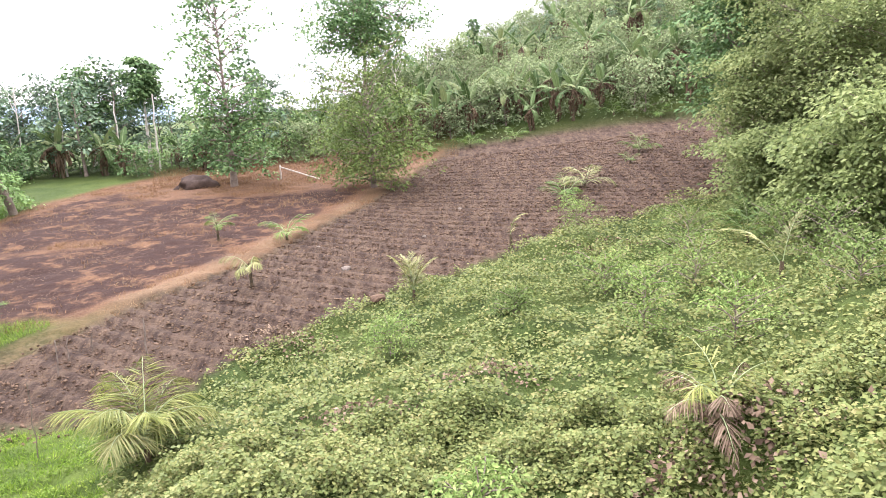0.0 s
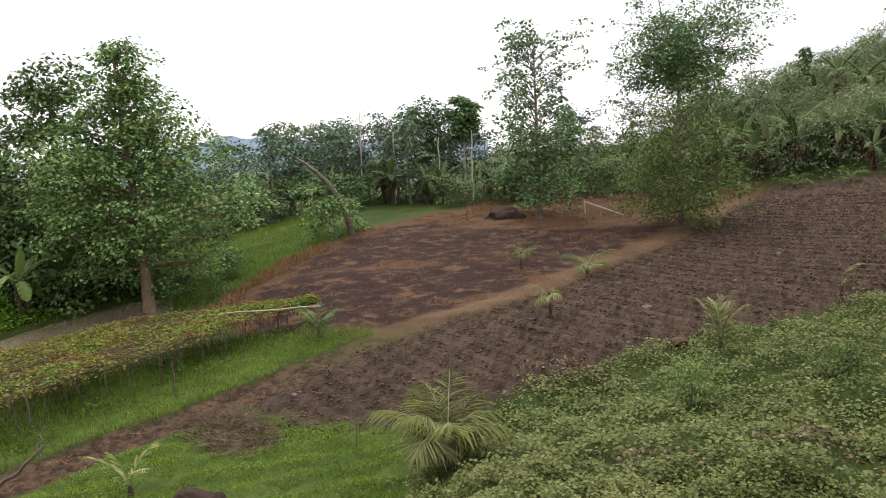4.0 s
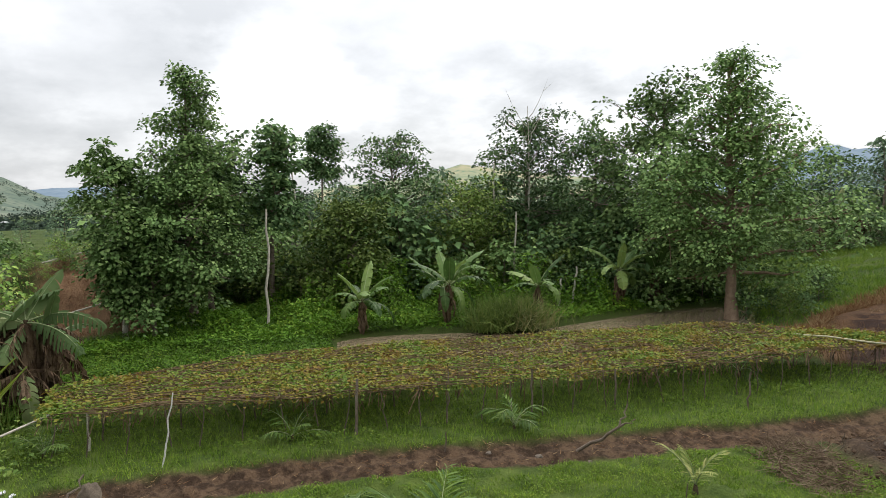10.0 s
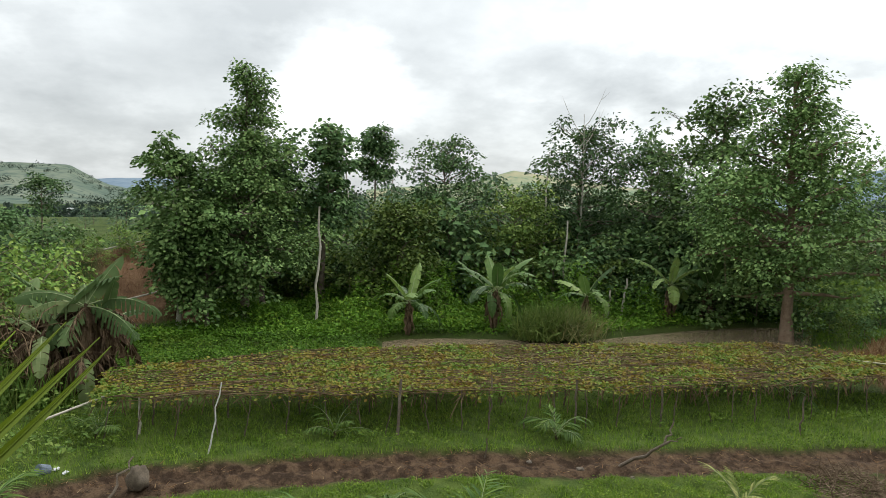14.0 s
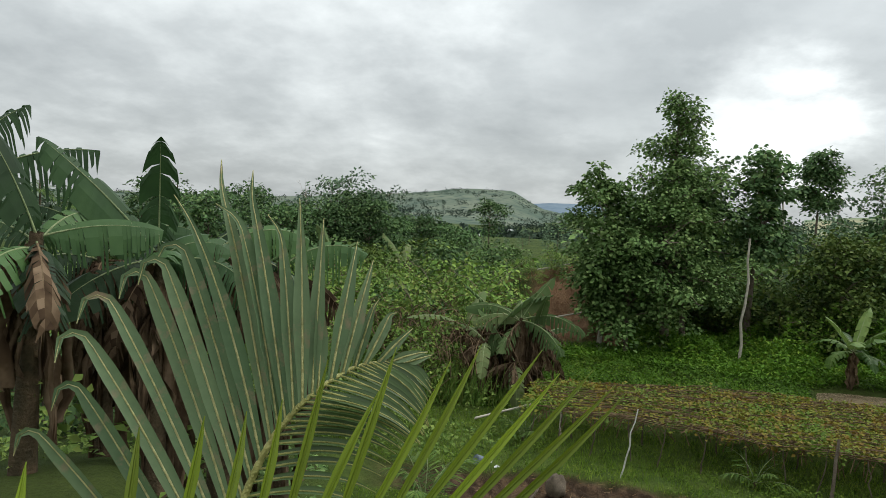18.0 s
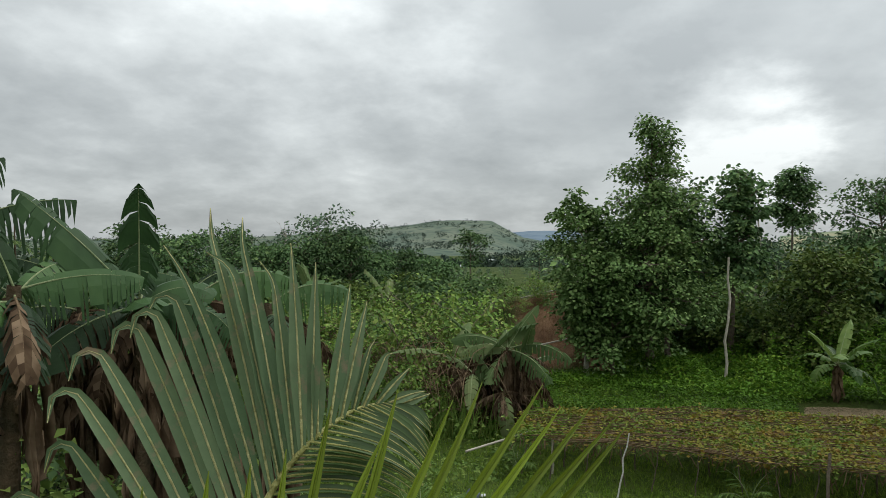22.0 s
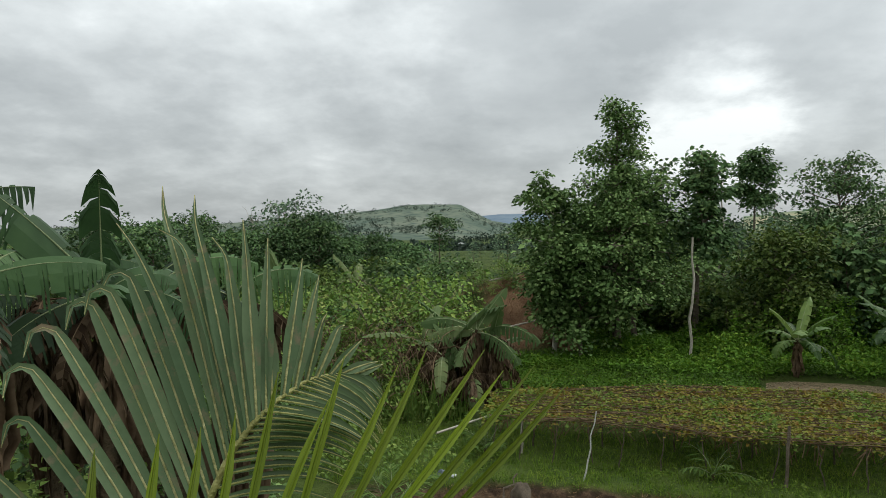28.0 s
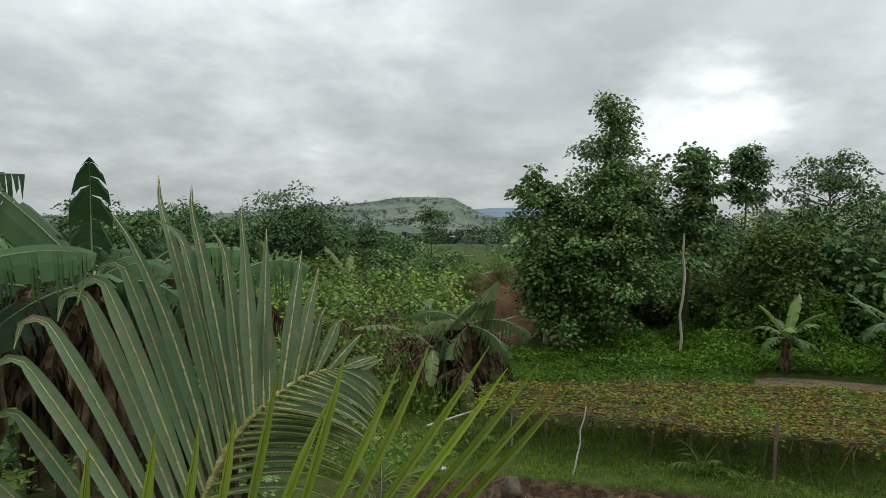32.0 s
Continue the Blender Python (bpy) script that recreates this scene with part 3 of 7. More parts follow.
def thing(name, place, label, category, group="", turn=0.0, size=1.0, kind=""):
    e = new(name)
    e.empty_display_size = 0.3
    e.matrix_basis = Matrix.LocRotScale(place, Euler((0, 0, radians(turn))), Vector((size, size, size)))
    return tagged(e, label, category, group, kind)


def tree_meshes(seed, height, radius, low=0.25, leaves=3000, leaf=0.24, lean=0.05, shape="oval", trunk=None, limbs=16, clump=0.5, tv=LEAF_V, tf=LEAF_F, droop=0.35, wide=1.0, lite=False):
    """Trunk with limbs, and a crown of single leaves held in clumps at the ends of the twigs."""
    r = np.random.default_rng(seed)
    k = 9
    h = np.linspace(0, 1, k)
    sway = np.cumsum(r.normal(0, lean, (k, 2)), axis=0) * height * 0.12
    spine = np.stack((sway[:, 0] - sway[0, 0], sway[:, 1] - sway[0, 1], h * height * 0.94), 1)
    tr = trunk or height * 0.016
    lines = [(spine, tr * (1 - 0.88 * h) + tr * 0.5 * np.exp(-h * 18), 5 if lite else 8)]
    tips, w = [], []
    for i in range(limbs):
        u = low + (0.97 - low) * (i + r.random() * 0.8) / limbs
        base = np.array([np.interp(u * 0.94, h * 0.94, spine[:, c]) for c in range(3)])
        v = (u - low) / (1 - low)
        if isinstance(shape, tuple):
            reach = radius * float(np.interp(v, shape[0], shape[1]))
        elif shape == "oval":
            reach = radius * (0.35 + 0.65 * math.sin(math.pi * min(1, 0.18 + 0.8 * v)) ** 0.8)
        elif shape == "cone":
            reach = radius * (1.04 - 0.94 * v)
        elif shape == "spire":
            reach = radius * (1.03 - v) ** 0.85
        elif shape == "drop":
            reach = radius * (1.02 - v) ** 0.55
        elif shape == "flat":
            reach = radius * (0.3 + 0.7 * v)
        else:
            reach = radius * (0.6 + 0.4 * r.random())
        reach *= 0.6 + 0.55 * r.random()
        if isinstance(shape, tuple) and v > 0.5 and limbs > 44:
            if r.random() < 0.3:
                continue
            reach *= 0.75 + 0.75 * r.random()
        ang = i * 2.4 + r.normal(0, 0.5)
        rise = (0.25 + 0.5 * v) * reach * (1.0 if shape != "flat" else 0.45)
        if isinstance(shape, tuple):
            rise = (0.18 + 0.5 * v + r.normal(0, 0.22)) * reach
        s = np.linspace(0, 1, 5)
        out_ = np.stack((np.cos(ang + 0.3 * s) * s * reach, np.sin(ang + 0.3 * s) * s * reach, rise * s ** 0.7 + r.normal(0, 0.05, 5) * reach * s), 1)
        limb = base + out_
        lines.append((limb[::2], (tr * 0.42 * (1 - 0.6 * v) * (1 - 0.85 * s) + 0.008)[::2], 3) if lite else (limb, tr * 0.42 * (1 - 0.6 * v) * (1 - 0.85 * s) + 0.008, 5))
        twigs = 3 if lite else 4 + int(reach * 1.0)
        for q in range(twigs):
            f = 0.25 + 0.75 * ((q + r.random()) / twigs) ** 0.6
            b0 = base + np.array([np.interp(f, s, out_[:, c]) for c in range(3)])
            tw = r.normal(0, 1, 3)
            tw[2] = abs(tw[2]) * 0.5 if not isinstance(shape, tuple) else 0.9 * tw[2] + 0.25
            tw *= reach * 0.32 / np.linalg.norm(tw) * (0.5 + r.random())
            tips.append(b0 + tw)
            w.append((0.45 + 0.75 * f) * (0.6 + r.random()) * (1.0 - 0.62 * v if isinstance(shape, tuple) else 1.0 - 0.45 * v if shape in ('cone', 'drop', 'spire') else 1.0))
            if q % 2 and not lite:
                lines.append((np.linspace(b0, b0 + tw, 3), np.array([0.02, 0.012, 0.006]) * height / 10, 3))
    for q in range(4):
        tips.append(spine[-1] + r.normal(0, 0.05, 3) * radius - np.array([0, 0, 0.015 * height * q]))
        w.append(0.35 if shape in ('cone', 'drop', 'spire') or isinstance(shape, tuple) else 0.8)
    tips, w = np.array(tips), np.array(w)
    pick = r.choice(len(tips), leaves, p=w / w.sum())
    # leaves sit in flat tufts that dome at the top and hang at the rim
    flat = r.normal(0, 1, (leaves, 2))
    flat *= np.minimum(1, 1.7 / np.maximum(np.linalg.norm(flat, axis=1), 1e-6))[:, None]
    rim = np.linalg.norm(flat, axis=1)
    reach_ = clump * (radius / 3.4) ** 0.5 * (0.55 + 0.8 * w[pick])
    off = np.concatenate((flat * reach_[:, None], ((0.35 - 0.42 * rim ** 1.5 + r.normal(0, 0.42 if isinstance(shape, tuple) else 0.22, leaves)) * reach_)[:, None]), 1)
    pos = tips[pick] + off
    way = np.concatenate((flat, np.zeros((leaves, 1))), 1) + r.normal(0, 0.45, (leaves, 3))
    way[:, 2] -= droop * (0.3 + 0.9 * rim)
    rot = frames(way, r.normal(0, 0.45, leaves))
    size = leaf * (0.6 + 0.7 * r.random(leaves))
    return tubes("trunk", lines), scatter("crown", pos, rot, size, tv, tf, wide)


def tree(name, place, meshes, leafmat, label, turn=0.0, size=1.0, category="tree", group="", bark=None):
    e = thing(name, place, label, category, group, turn, size)
    part("trunk", meshes[0], bark or M_BARK, e)
    part("crown", meshes[1], leafmat, e)
    return e

# ---- single trees ----
def one_tree(name, az, d, seed, height, radius, label, mat, low=0.2, leaves=2500, leaf=0.28, shape="oval", limbs=22, clump=0.42, oval=False, trunk=None, lean=0.04, turn=0.0, bark=None, sink=0.1, droop=0.35, wide=1.0):
    ms = tree_meshes(seed, height, radius, low, leaves, leaf, lean, shape, trunk, limbs, clump, OVAL_V if oval else LEAF_V, OVAL_F if oval else LEAF_F, droop, wide)
    return tree(name, on_ground(az, d, sink), ms, mat, label, turn, bark=bark)


# outlines of crowns: how far the limbs reach, from the lowest to the top
WIDE_LOW = ((0, 0.12, 0.3, 0.5, 0.75, 1.0), (0.6, 1.0, 0.88, 0.50, 0.33, 0.10))
FULL = ((0, 0.2, 0.5, 0.75, 0.92, 1.0), (0.85, 1.0, 0.95, 0.8, 0.5, 0.2))
SHAGGY = ((0, 0.18, 0.34, 0.48, 0.62, 0.8, 1.0), (0.5, 0.95, 0.90, 0.56, 0.36, 0.25, 0.06))
COLUMN = ((0, 0.2, 0.6, 0.85, 1.0), (0.8, 1.0, 0.85, 0.75, 0.25))
UMBRELLA = ((0, 0.25, 0.6, 0.85, 1.0), (0.55, 1.0, 0.95, 0.6, 0.25))
one_tree("pond_tree", 46.4, 40.6, 11, 15.1, 5.1, "tall broad-leaved tree with a bare leaning trunk beside the pond", M_LEAF_BROAD, 0.21, 27000, 0.19, WIDE_LOW, 66, 0.32, True, 0.30, 0.05, turn=215, bark=M_TAN_BARK)
one_tree("broadleaf_tree", 51.6, 46.8, 15, 13.0, 4.4, "bushy broad-leaved tree on the pond bank", M_LEAF_BROAD, 0.08, 15000, 0.26, FULL, 48, 0.36, True)
one_tree("broadleaf_tree", 87.2, 39.6, 12, 14.1, 4.3, "tall dense broad-leaved tree at the edge of the grass", M_LEAF_BROAD, 0.15, 24000, 0.18, SHAGGY, 74, 0.28, True, 0.2, 0.03, turn=260)
one_tree("broadleaf_tree", 92.0, 38.0, 16, 9.2, 2.0, "bushy broad-leaved tree with a pale slim trunk", M_LEAF_BROAD, 0.2, 7500, 0.23, ((0, 0.35, 0.6, 0.85, 1.0), (0.45, 0.65, 1.0, 0.8, 0.3)), 34, 0.34, True, 0.11, bark=M_PALE)
one_tree("broadleaf_tree", 90.0, 37.4, 36, 6.4, 1.8, "bushy broad-leaved tree filling the edge of the thicket", M_LEAF_BROAD, 0.2, 7000, 0.22, FULL, 30, 0.36, True, 0.11)
one_tree("broadleaf_tree", 85.9, 41.5, 17, 9.6, 2.5, "dark broad-leaved tree in the thicket", M_LEAF_DARK, 0.5, 6500, 0.25, FULL, 34, 0.40, True)
one_tree("broadleaf_tree", 81.4, 43.5, 18, 11.4, 1.55, "tall dark tree with an open top", M_LEAF_DARK, 0.45, 4200, 0.27, COLUMN, 26, 0.36, True)
one_tree("slim_tree", 77.3, 60.0, 19, 12.8, 1.45, "slim dark tree with a narrow tufted crown", M_LEAF_DARK, 0.66, 3600, 0.33, COLUMN, 20, 0.40, False, 0.16)
one_tree("broadleaf_tree", 71.9, 48.5, 20, 10.6, 3.0, "rounded dark tree behind the bananas", M_LEAF_DARK, 0.15, 11000, 0.25, FULL, 38, 0.42)
one_tree("broadleaf_tree", 75.5, 42.5, 21, 6.2, 2.9, "bushy light green tree above the grass", M_SHRUB, 0.06, 8000, 0.22, FULL, 28, 0.40, True)
one_tree("broadleaf_tree", 61.5, 52.0, 22, 12.0, 3.6, "leafy tree with bare dead branches at its top", M_LEAF_DARK, 0.15, 11000, 0.27, FULL, 36, 0.40)
one_tree("broadleaf_tree", 56.2, 50.0, 23, 11.2, 3.0, "tall leafy tree behind the pond", M_LEAF_DARK, 0.15, 9500, 0.27, FULL, 32, 0.40)
one_tree("broadleaf_tree", 66.4, 47.0, 24, 7.0, 3.0, "bushy tree in the thicket behind the pond", M_SHRUB, 0.10, 7000, 0.25, FULL, 28, 0.42)
one_tree("field_tree", 16.3, 54.8, 13, 14.2, 3.5, "slender broad-leaved tree on the far edge of the burnt field", M_LEAF_DARK, 0.10, 8500, 0.23, ((0, 0.3, 0.6, 0.85, 1.0), (0.9, 1.0, 0.85, 0.8, 0.3)), 58, 0.25, True, 0.2, 0.02)
one_tree("feathery_tree", 5.7, 47.6, 14, 8.0, 3.6, "light green feathery tree beside the ploughed field", M_LEAF_FEATHER, 0.06, 12500, 0.22, FULL, 60, 0.34, False, 0.16, 0.03, wide=0.8)
one_tree("spreading_tree", 5.8, 78.0, 25, 13.4, 6.6, "wide umbrella-shaped tree behind the field", M_LEAF_DARK, 0.60, 14000, 0.36, UMBRELLA, 50, 0.36, False, 0.3)
one_tree("tufted_tree", 22.0, 72.0, 26, 10.0, 1.8, "dark tree with a round tufted crown on a bare trunk", M_LEAF_DARK, 0.62, 3600, 0.38, FULL, 18, 0.42, False, 0.18, bark=M_PALE)
one_tree("tufted_tree", 25.6, 76.0, 27, 9.2, 2.6, "dark tree with a high crown on a bare trunk", M_LEAF_DARK, 0.45, 3800, 0.36, FULL, 20, 0.45, False, 0.16, bark=M_PALE)
one_tree("far_tree", 40.0, 88.0, 28, 9.4, 3.1, "rounded dark tree far behind the fields", M_LEAF_DARK, 0.15, 2600, 0.36, "oval", 20, 0.5)
one_tree("far_tree", 35.4, 84.0, 29, 9.3, 3.6, "rounded dark tree far behind the fields", M_LEAF_DARK, 0.15, 2800, 0.36, "oval", 20, 0.5)
one_tree("far_tree", 31.6, 86.0, 30, 8.8, 3.4, "rounded dark tree far behind the fields", M_LEAF_DARK, 0.15, 2600, 0.36, "oval", 20, 0.5)
one_tree("spire_tree", -2.6, 104.0, 31, 7.2, 1.7, "dark narrow spire-shaped tree on the hillside", M_LEAF_DARK, 0.1, 1800, 0.34, "cone", 20, 0.3)
one_tree("lone_tree", 100.8, 108.0, 32, 9.0, 2.2, "dark tree with a tufted crown above the wood", M_LEAF_DARK, 0.45, 1500, 0.42, "oval", 14, 0.45)
for az, d, s, h, r_ in ((113.4, 60, 71, 6.6, 2.2), (111.8, 63, 72, 7.6, 2.3), (110.2, 61, 73, 7.0, 2.0), (108.6, 66, 74, 5.6, 1.9), (116.4, 58, 75, 6.4, 2.3), (119.0, 62, 76, 7.4, 2.6), (106.0, 70, 77, 5.6, 2.2), (103.4, 64, 78, 4.8, 2.0), (122.4, 55, 80, 7.0, 2.5), (126.0, 60, 81, 7.8, 2.6)):
    one_tree("broadleaf_tree", az, d, s, h, r_, "dark leafy tree standing out of the wood", M_LEAF_DARK, 0.10, 3600, 0.30, "oval", 26, 0.38)
one_tree("dark_tree", -21.6, 42.0, 33, 10.5, 2.4, "tall dark tree beside the top of the ploughed field", M_LEAF_DARK, 0.3, 5200, 0.30, "oval", 26, 0.5)
one_tree("dark_tree", -24.5, 46.0, 34, 13.5, 3.6, "tall dark tree beside the top of the ploughed field", M_LEAF_DARK, 0.3, 5200, 0.30, "oval", 26, 0.5)

# dead bare trees
def bare_tree(az, d, seed, height, label, radius=0.07, twigs=9):
    r = np.random.default_rng(seed)
    e = thing("dead_tree", on_ground(az, d, 0.1), label, "dead tree")
    s = np.linspace(0, 1, 8)
    spine = np.stack((0.05 * height * s * s, 0.03 * height * np.sin(3 * s), height * s), 1)
    part("trunk", tubes("trunk", [(spine, radius * (1 - 0.8 * s), 6)]), M_PALE, e)
    for i in range(twigs):
        u = 0.55 + 0.43 * i / twigs
        b0 = np.array([np.interp(u, s, spine[:, c]) for c in range(3)])
        a, ln = i * 2.4 + r.normal(0, 0.4), height * 0.22 * (1.2 - 0.6 * (u - 0.5)) * (0.6 + 0.6 * r.random())
        k = np.linspace(0, 1, 5)
        w = b0 + np.stack((np.cos(a) * ln * k * 0.6, np.sin(a) * ln * k * 0.6, ln * k ** 1.4), 1)
        tw = w[3] + np.stack((np.cos(a + 1) * ln * 0.3 * k, np.sin(a + 1) * ln * 0.3 * k, ln * 0.25 * k), 1)
        part("branch", tubes("branch", [(w, radius * 0.35 * (1.05 - k), 4), (tw, radius * 0.2 * (1.05 - k), 3)]), M_PALE, e)


bare_tree(30.1, 74, 1, 9.2, "bare grey dead tree standing in the far wood", 0.09)
bare_tree(61.8, 50, 2, 12.3, "bare dead branches rising out of a thicket", 0.09)
bare_tree(1.0, 84, 3, 9.0, "bare grey dead tree on the hillside", 0.10)
bare_tree(3.6, 70, 4, 6.5, "bare pale dead tree at the foot of the hill", 0.10)
bare_tree(115.2, 72, 5, 8.0, "bare grey dead tree above the wood", 0.07)

# ---- shrubs and woods ----
FAR = [tree_meshes(100 + i, 10, 2.7 + 0.5 * (i % 3), 0.16, 700, 0.47, 0.05, ("oval", "cone", "oval", "flat")[i % 4], 0.15, 13, 0.46, lite=True) for i in range(6)]
SHRUBS = [tree_meshes(200 + i, 3.0, 1.7, 0.03, 560, 0.30, 0.08, "oval", 0.05, 11, 0.40, lite=True) for i in range(5)]
rt = np.random.default_rng(5)
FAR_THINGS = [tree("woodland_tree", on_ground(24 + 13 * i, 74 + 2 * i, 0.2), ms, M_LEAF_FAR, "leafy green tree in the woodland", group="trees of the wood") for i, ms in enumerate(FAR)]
SHRUB_THINGS = [tree("shrub", on_ground(47 + 9 * i, 46, 0.1), ms, (M_LEAF_DARK, M_LEAF_BROAD, M_SHRUB)[i % 3], "leafy green shrub in the thicket", group="shrubs of the thicket", category="shrub") for i, ms in enumerate(SHRUBS)]

DRY_SHRUBS = [tree("shrub", on_ground(104 + 3 * i, 33 + i, 0.1), tree_meshes(240 + i, 3.0, 1.7, 0.03, 950, 0.20, 0.08, "loose", 0.05, 16, 0.30), M_DRYSHRUB, "thin yellowing shrub with dry twigs", group="yellowing shrubs by the bananas", category="shrub") for i in range(3)]

def wood(kinds, az0, az1, d0, d1, n, size0, size1, flat=1.0):
    for i in range(n):
        az = az0 + (az1 - az0) * (i + rt.random()) / n
        d = math.sqrt(rt.uniform(d0 * d0, d1 * d1))
        s = rt.uniform(size0, size1)
        copy_thing(kinds[rt.integers(len(kinds))], Matrix.LocRotScale(on_ground(az, d, 0.1), Euler((0, 0, rt.uniform(0, 6.28))), Vector((s, s, s * flat))))


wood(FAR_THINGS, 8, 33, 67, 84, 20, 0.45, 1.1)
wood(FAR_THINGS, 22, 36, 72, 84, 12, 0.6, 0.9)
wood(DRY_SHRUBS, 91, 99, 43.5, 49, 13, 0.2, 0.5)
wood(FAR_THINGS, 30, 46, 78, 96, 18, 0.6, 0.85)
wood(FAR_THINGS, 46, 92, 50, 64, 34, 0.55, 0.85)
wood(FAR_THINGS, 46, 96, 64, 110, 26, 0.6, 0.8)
wood(SHRUB_THINGS, 45, 91, 43, 48, 40, 0.6, 1.2)
wood(SHRUB_THINGS, 48, 92, 46, 54, 34, 1.0, 1.9)
wood(SHRUB_THINGS, 30, 46, 68, 78, 22, 0.7, 1.2)
wood(SHRUB_THINGS, 40, 45.5, 40, 47, 9, 0.35, 0.65)
wood(SHRUB_THINGS, 10, 31, 64, 72, 18, 0.6, 1.2)
HILL_BUSHES = [tree("hill_bush", on_ground(-18 + 9 * i, 74, 0.1), ms, M_HILLBUSH, "pale green bush on the hillside", group="bushes of the hillside", category="bush") for i, ms in enumerate([tree_meshes(260 + i, 3.0, 1.7, 0.03, 820, 0.22, 0.08, "oval", 0.05, 14, 0.36, lite=True) for i in range(3)])]
wood(HILL_BUSHES, -24, 12, 64, 82, 56, 0.7, 1.4)
wood(HILL_BUSHES, -26, 6, 80, 132, 90, 0.9, 1.9)
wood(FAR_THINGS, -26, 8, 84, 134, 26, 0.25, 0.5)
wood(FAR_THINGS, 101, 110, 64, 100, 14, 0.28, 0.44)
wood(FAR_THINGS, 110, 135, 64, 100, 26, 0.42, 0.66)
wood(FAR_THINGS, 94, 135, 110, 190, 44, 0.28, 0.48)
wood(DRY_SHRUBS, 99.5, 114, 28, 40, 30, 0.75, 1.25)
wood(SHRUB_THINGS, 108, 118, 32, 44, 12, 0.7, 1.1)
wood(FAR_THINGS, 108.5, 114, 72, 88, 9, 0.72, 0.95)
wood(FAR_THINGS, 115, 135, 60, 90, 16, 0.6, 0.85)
wood(SHRUB_THINGS, 99, 132, 46, 66, 40, 0.8, 1.4)
wood(DRY_SHRUBS, 102, 113, 25.0, 30, 12, 0.5, 0.85)
wood(SHRUB_THINGS, 100, 114, 29, 40, 14, 0.5, 0.95)
wood(SHRUB_THINGS, 114, 136, 13, 26, 16, 0.5, 0.8)

# the tall big-leaved shrubs that close the bank on one side
for az, d, s, h, r_ in ((-23.6, 37.5, 41, 6.2, 2.4), (-26.5, 36.0, 42, 8.2, 3.0), (-29.5, 35.0, 44, 8.8, 3.2), (-33.0, 33.0, 45, 9.2, 3.2), (-25.0, 41.0, 46, 10.0, 3.2), (-29.0, 41.0, 47, 11.5, 3.4), (-36.5, 30.0, 48, 9.0, 3.0), (-24.6, 31.5, 49, 3.4, 1.9), (-28.2, 27.5, 50, 3.2, 1.8), (-31.5, 26.0, 64, 4.4, 2.2)):
    one_tree("large_leaved_shrub", az, d, s, h, r_, "tall light green shrub with large soft leaves", M_BIGLEAF, 0.03, 15000, 0.175, "loose", 44, 0.40, False, 0.08, wide=1.1)
for az, d, s, h, r_ in ((-15.3, 17.6, 51, 1.6, 0.9), (-10.1, 31.4, 52, 1.4, 0.8), (-19.0, 21.5, 53, 1.5, 1.2), (-12.2, 22.5, 54, 1.1, 1.0), (-5.0, 20.5, 55, 0.8, 0.7), (5.3, 18.4, 56, 0.9, 0.8), (25.0, 15.2, 57, 0.9, 0.9), (-22.0, 16.0, 58, 1.3, 1.0), (-30.0, 16.0, 59, 1.3, 1.1), (-25.0, 26.0, 61, 1.6, 1.3), (-18.5, 27.0, 62, 1.5, 1.2), (-28.0, 23.0, 63, 1.8, 1.2), (-1.5, 8.6, 60, 0.5, 0.6)):
    one_tree("feathery_weed", az, d, s, h, r_, "light green feathery weed bush among the creepers", M_LEAF_FEATHER, 0.03, 1600, 0.085, "oval", 20, 0.22, False, 0.02, wide=0.8)

# ---- bananas ----
def banana_leaf_mesh(seed, length, width, arch, k=12, tear=0.5, droop=0.25, rib=True, rise=68, twist=0.0):
    """A blade that rises, arches over and tears along its veins. It starts at the origin and goes out along y."""
    r = np.random.default_rng(seed)
    s = np.linspace(0, 1, k + 1)
    ang = radians(rise) - arch * s ** 1.3
    step = length / k
    y = np.concatenate(([0], np.cumsum(np.cos(ang[:-1]) * step)))
    z = np.concatenate(([0], np.cumsum(np.sin(ang[:-1]) * step)))
    prof = width / 2 * np.clip(np.sin(np.pi * np.clip(0.04 + 0.97 * np.clip((s - 0.10) / 0.90, 0, 1), 0, 1)) ** 0.36, 0.0, 1) * (s > 0.09)
    co, fa = [], []
    for side in (-1, 1):
        for i in range(1, k):
            torn = r.random() < tear
            fall = droop * (1 + (r.random() * 1.6 if torn else 0))
            pull = 0.24 if torn else 0.0
            lean = 0.35 * step
            for e0, e1, half in ((0.0, 0.5, 0), (0.5, 1.0, 1)):
                n = len(co)
                for idx, f, sgn in ((i, e0, 1), (i + 1, e0, -1), (i + 1, e1, -1), (i, e1, 1)):
                    w = prof[idx] if idx < len(prof) else 0
                    w = max(w, 0.02 * width)
                    yy = y[idx] + lean * f + sgn * pull * step * f
                    zz = z[idx] - fall * w * f * f * 1.2 + 0.10 * w * f
                    up_ = side * w * f * math.sin(twist)
                    co.append((side * w * f * math.cos(twist), yy - up_ * math.sin(ang[idx]), zz + up_ * math.cos(ang[idx])))
                q = (n, n + 1, n + 2, n + 3)
                fa.append(q if side > 0 else q[::-1])
    me = bpy.data.meshes.new("leaf")
    mats = [0] * len(fa)
    co, fa = np.array(co), np.array(fa)
    if rib:
        pts = np.stack((0 * y, y, z - 0.006), 1)
        c2, q2 = tube_arrays(pts, 0.022 * length / 2 * (1.05 - s), 5)
        fa = np.concatenate((fa, q2 + len(co)))
        co = np.concatenate((co, c2))
        mats += [1] * len(q2)
    mesh_from(me, co, fa)
    me.polygons.foreach_set("material_index", np.array(mats, np.int32))
    return me


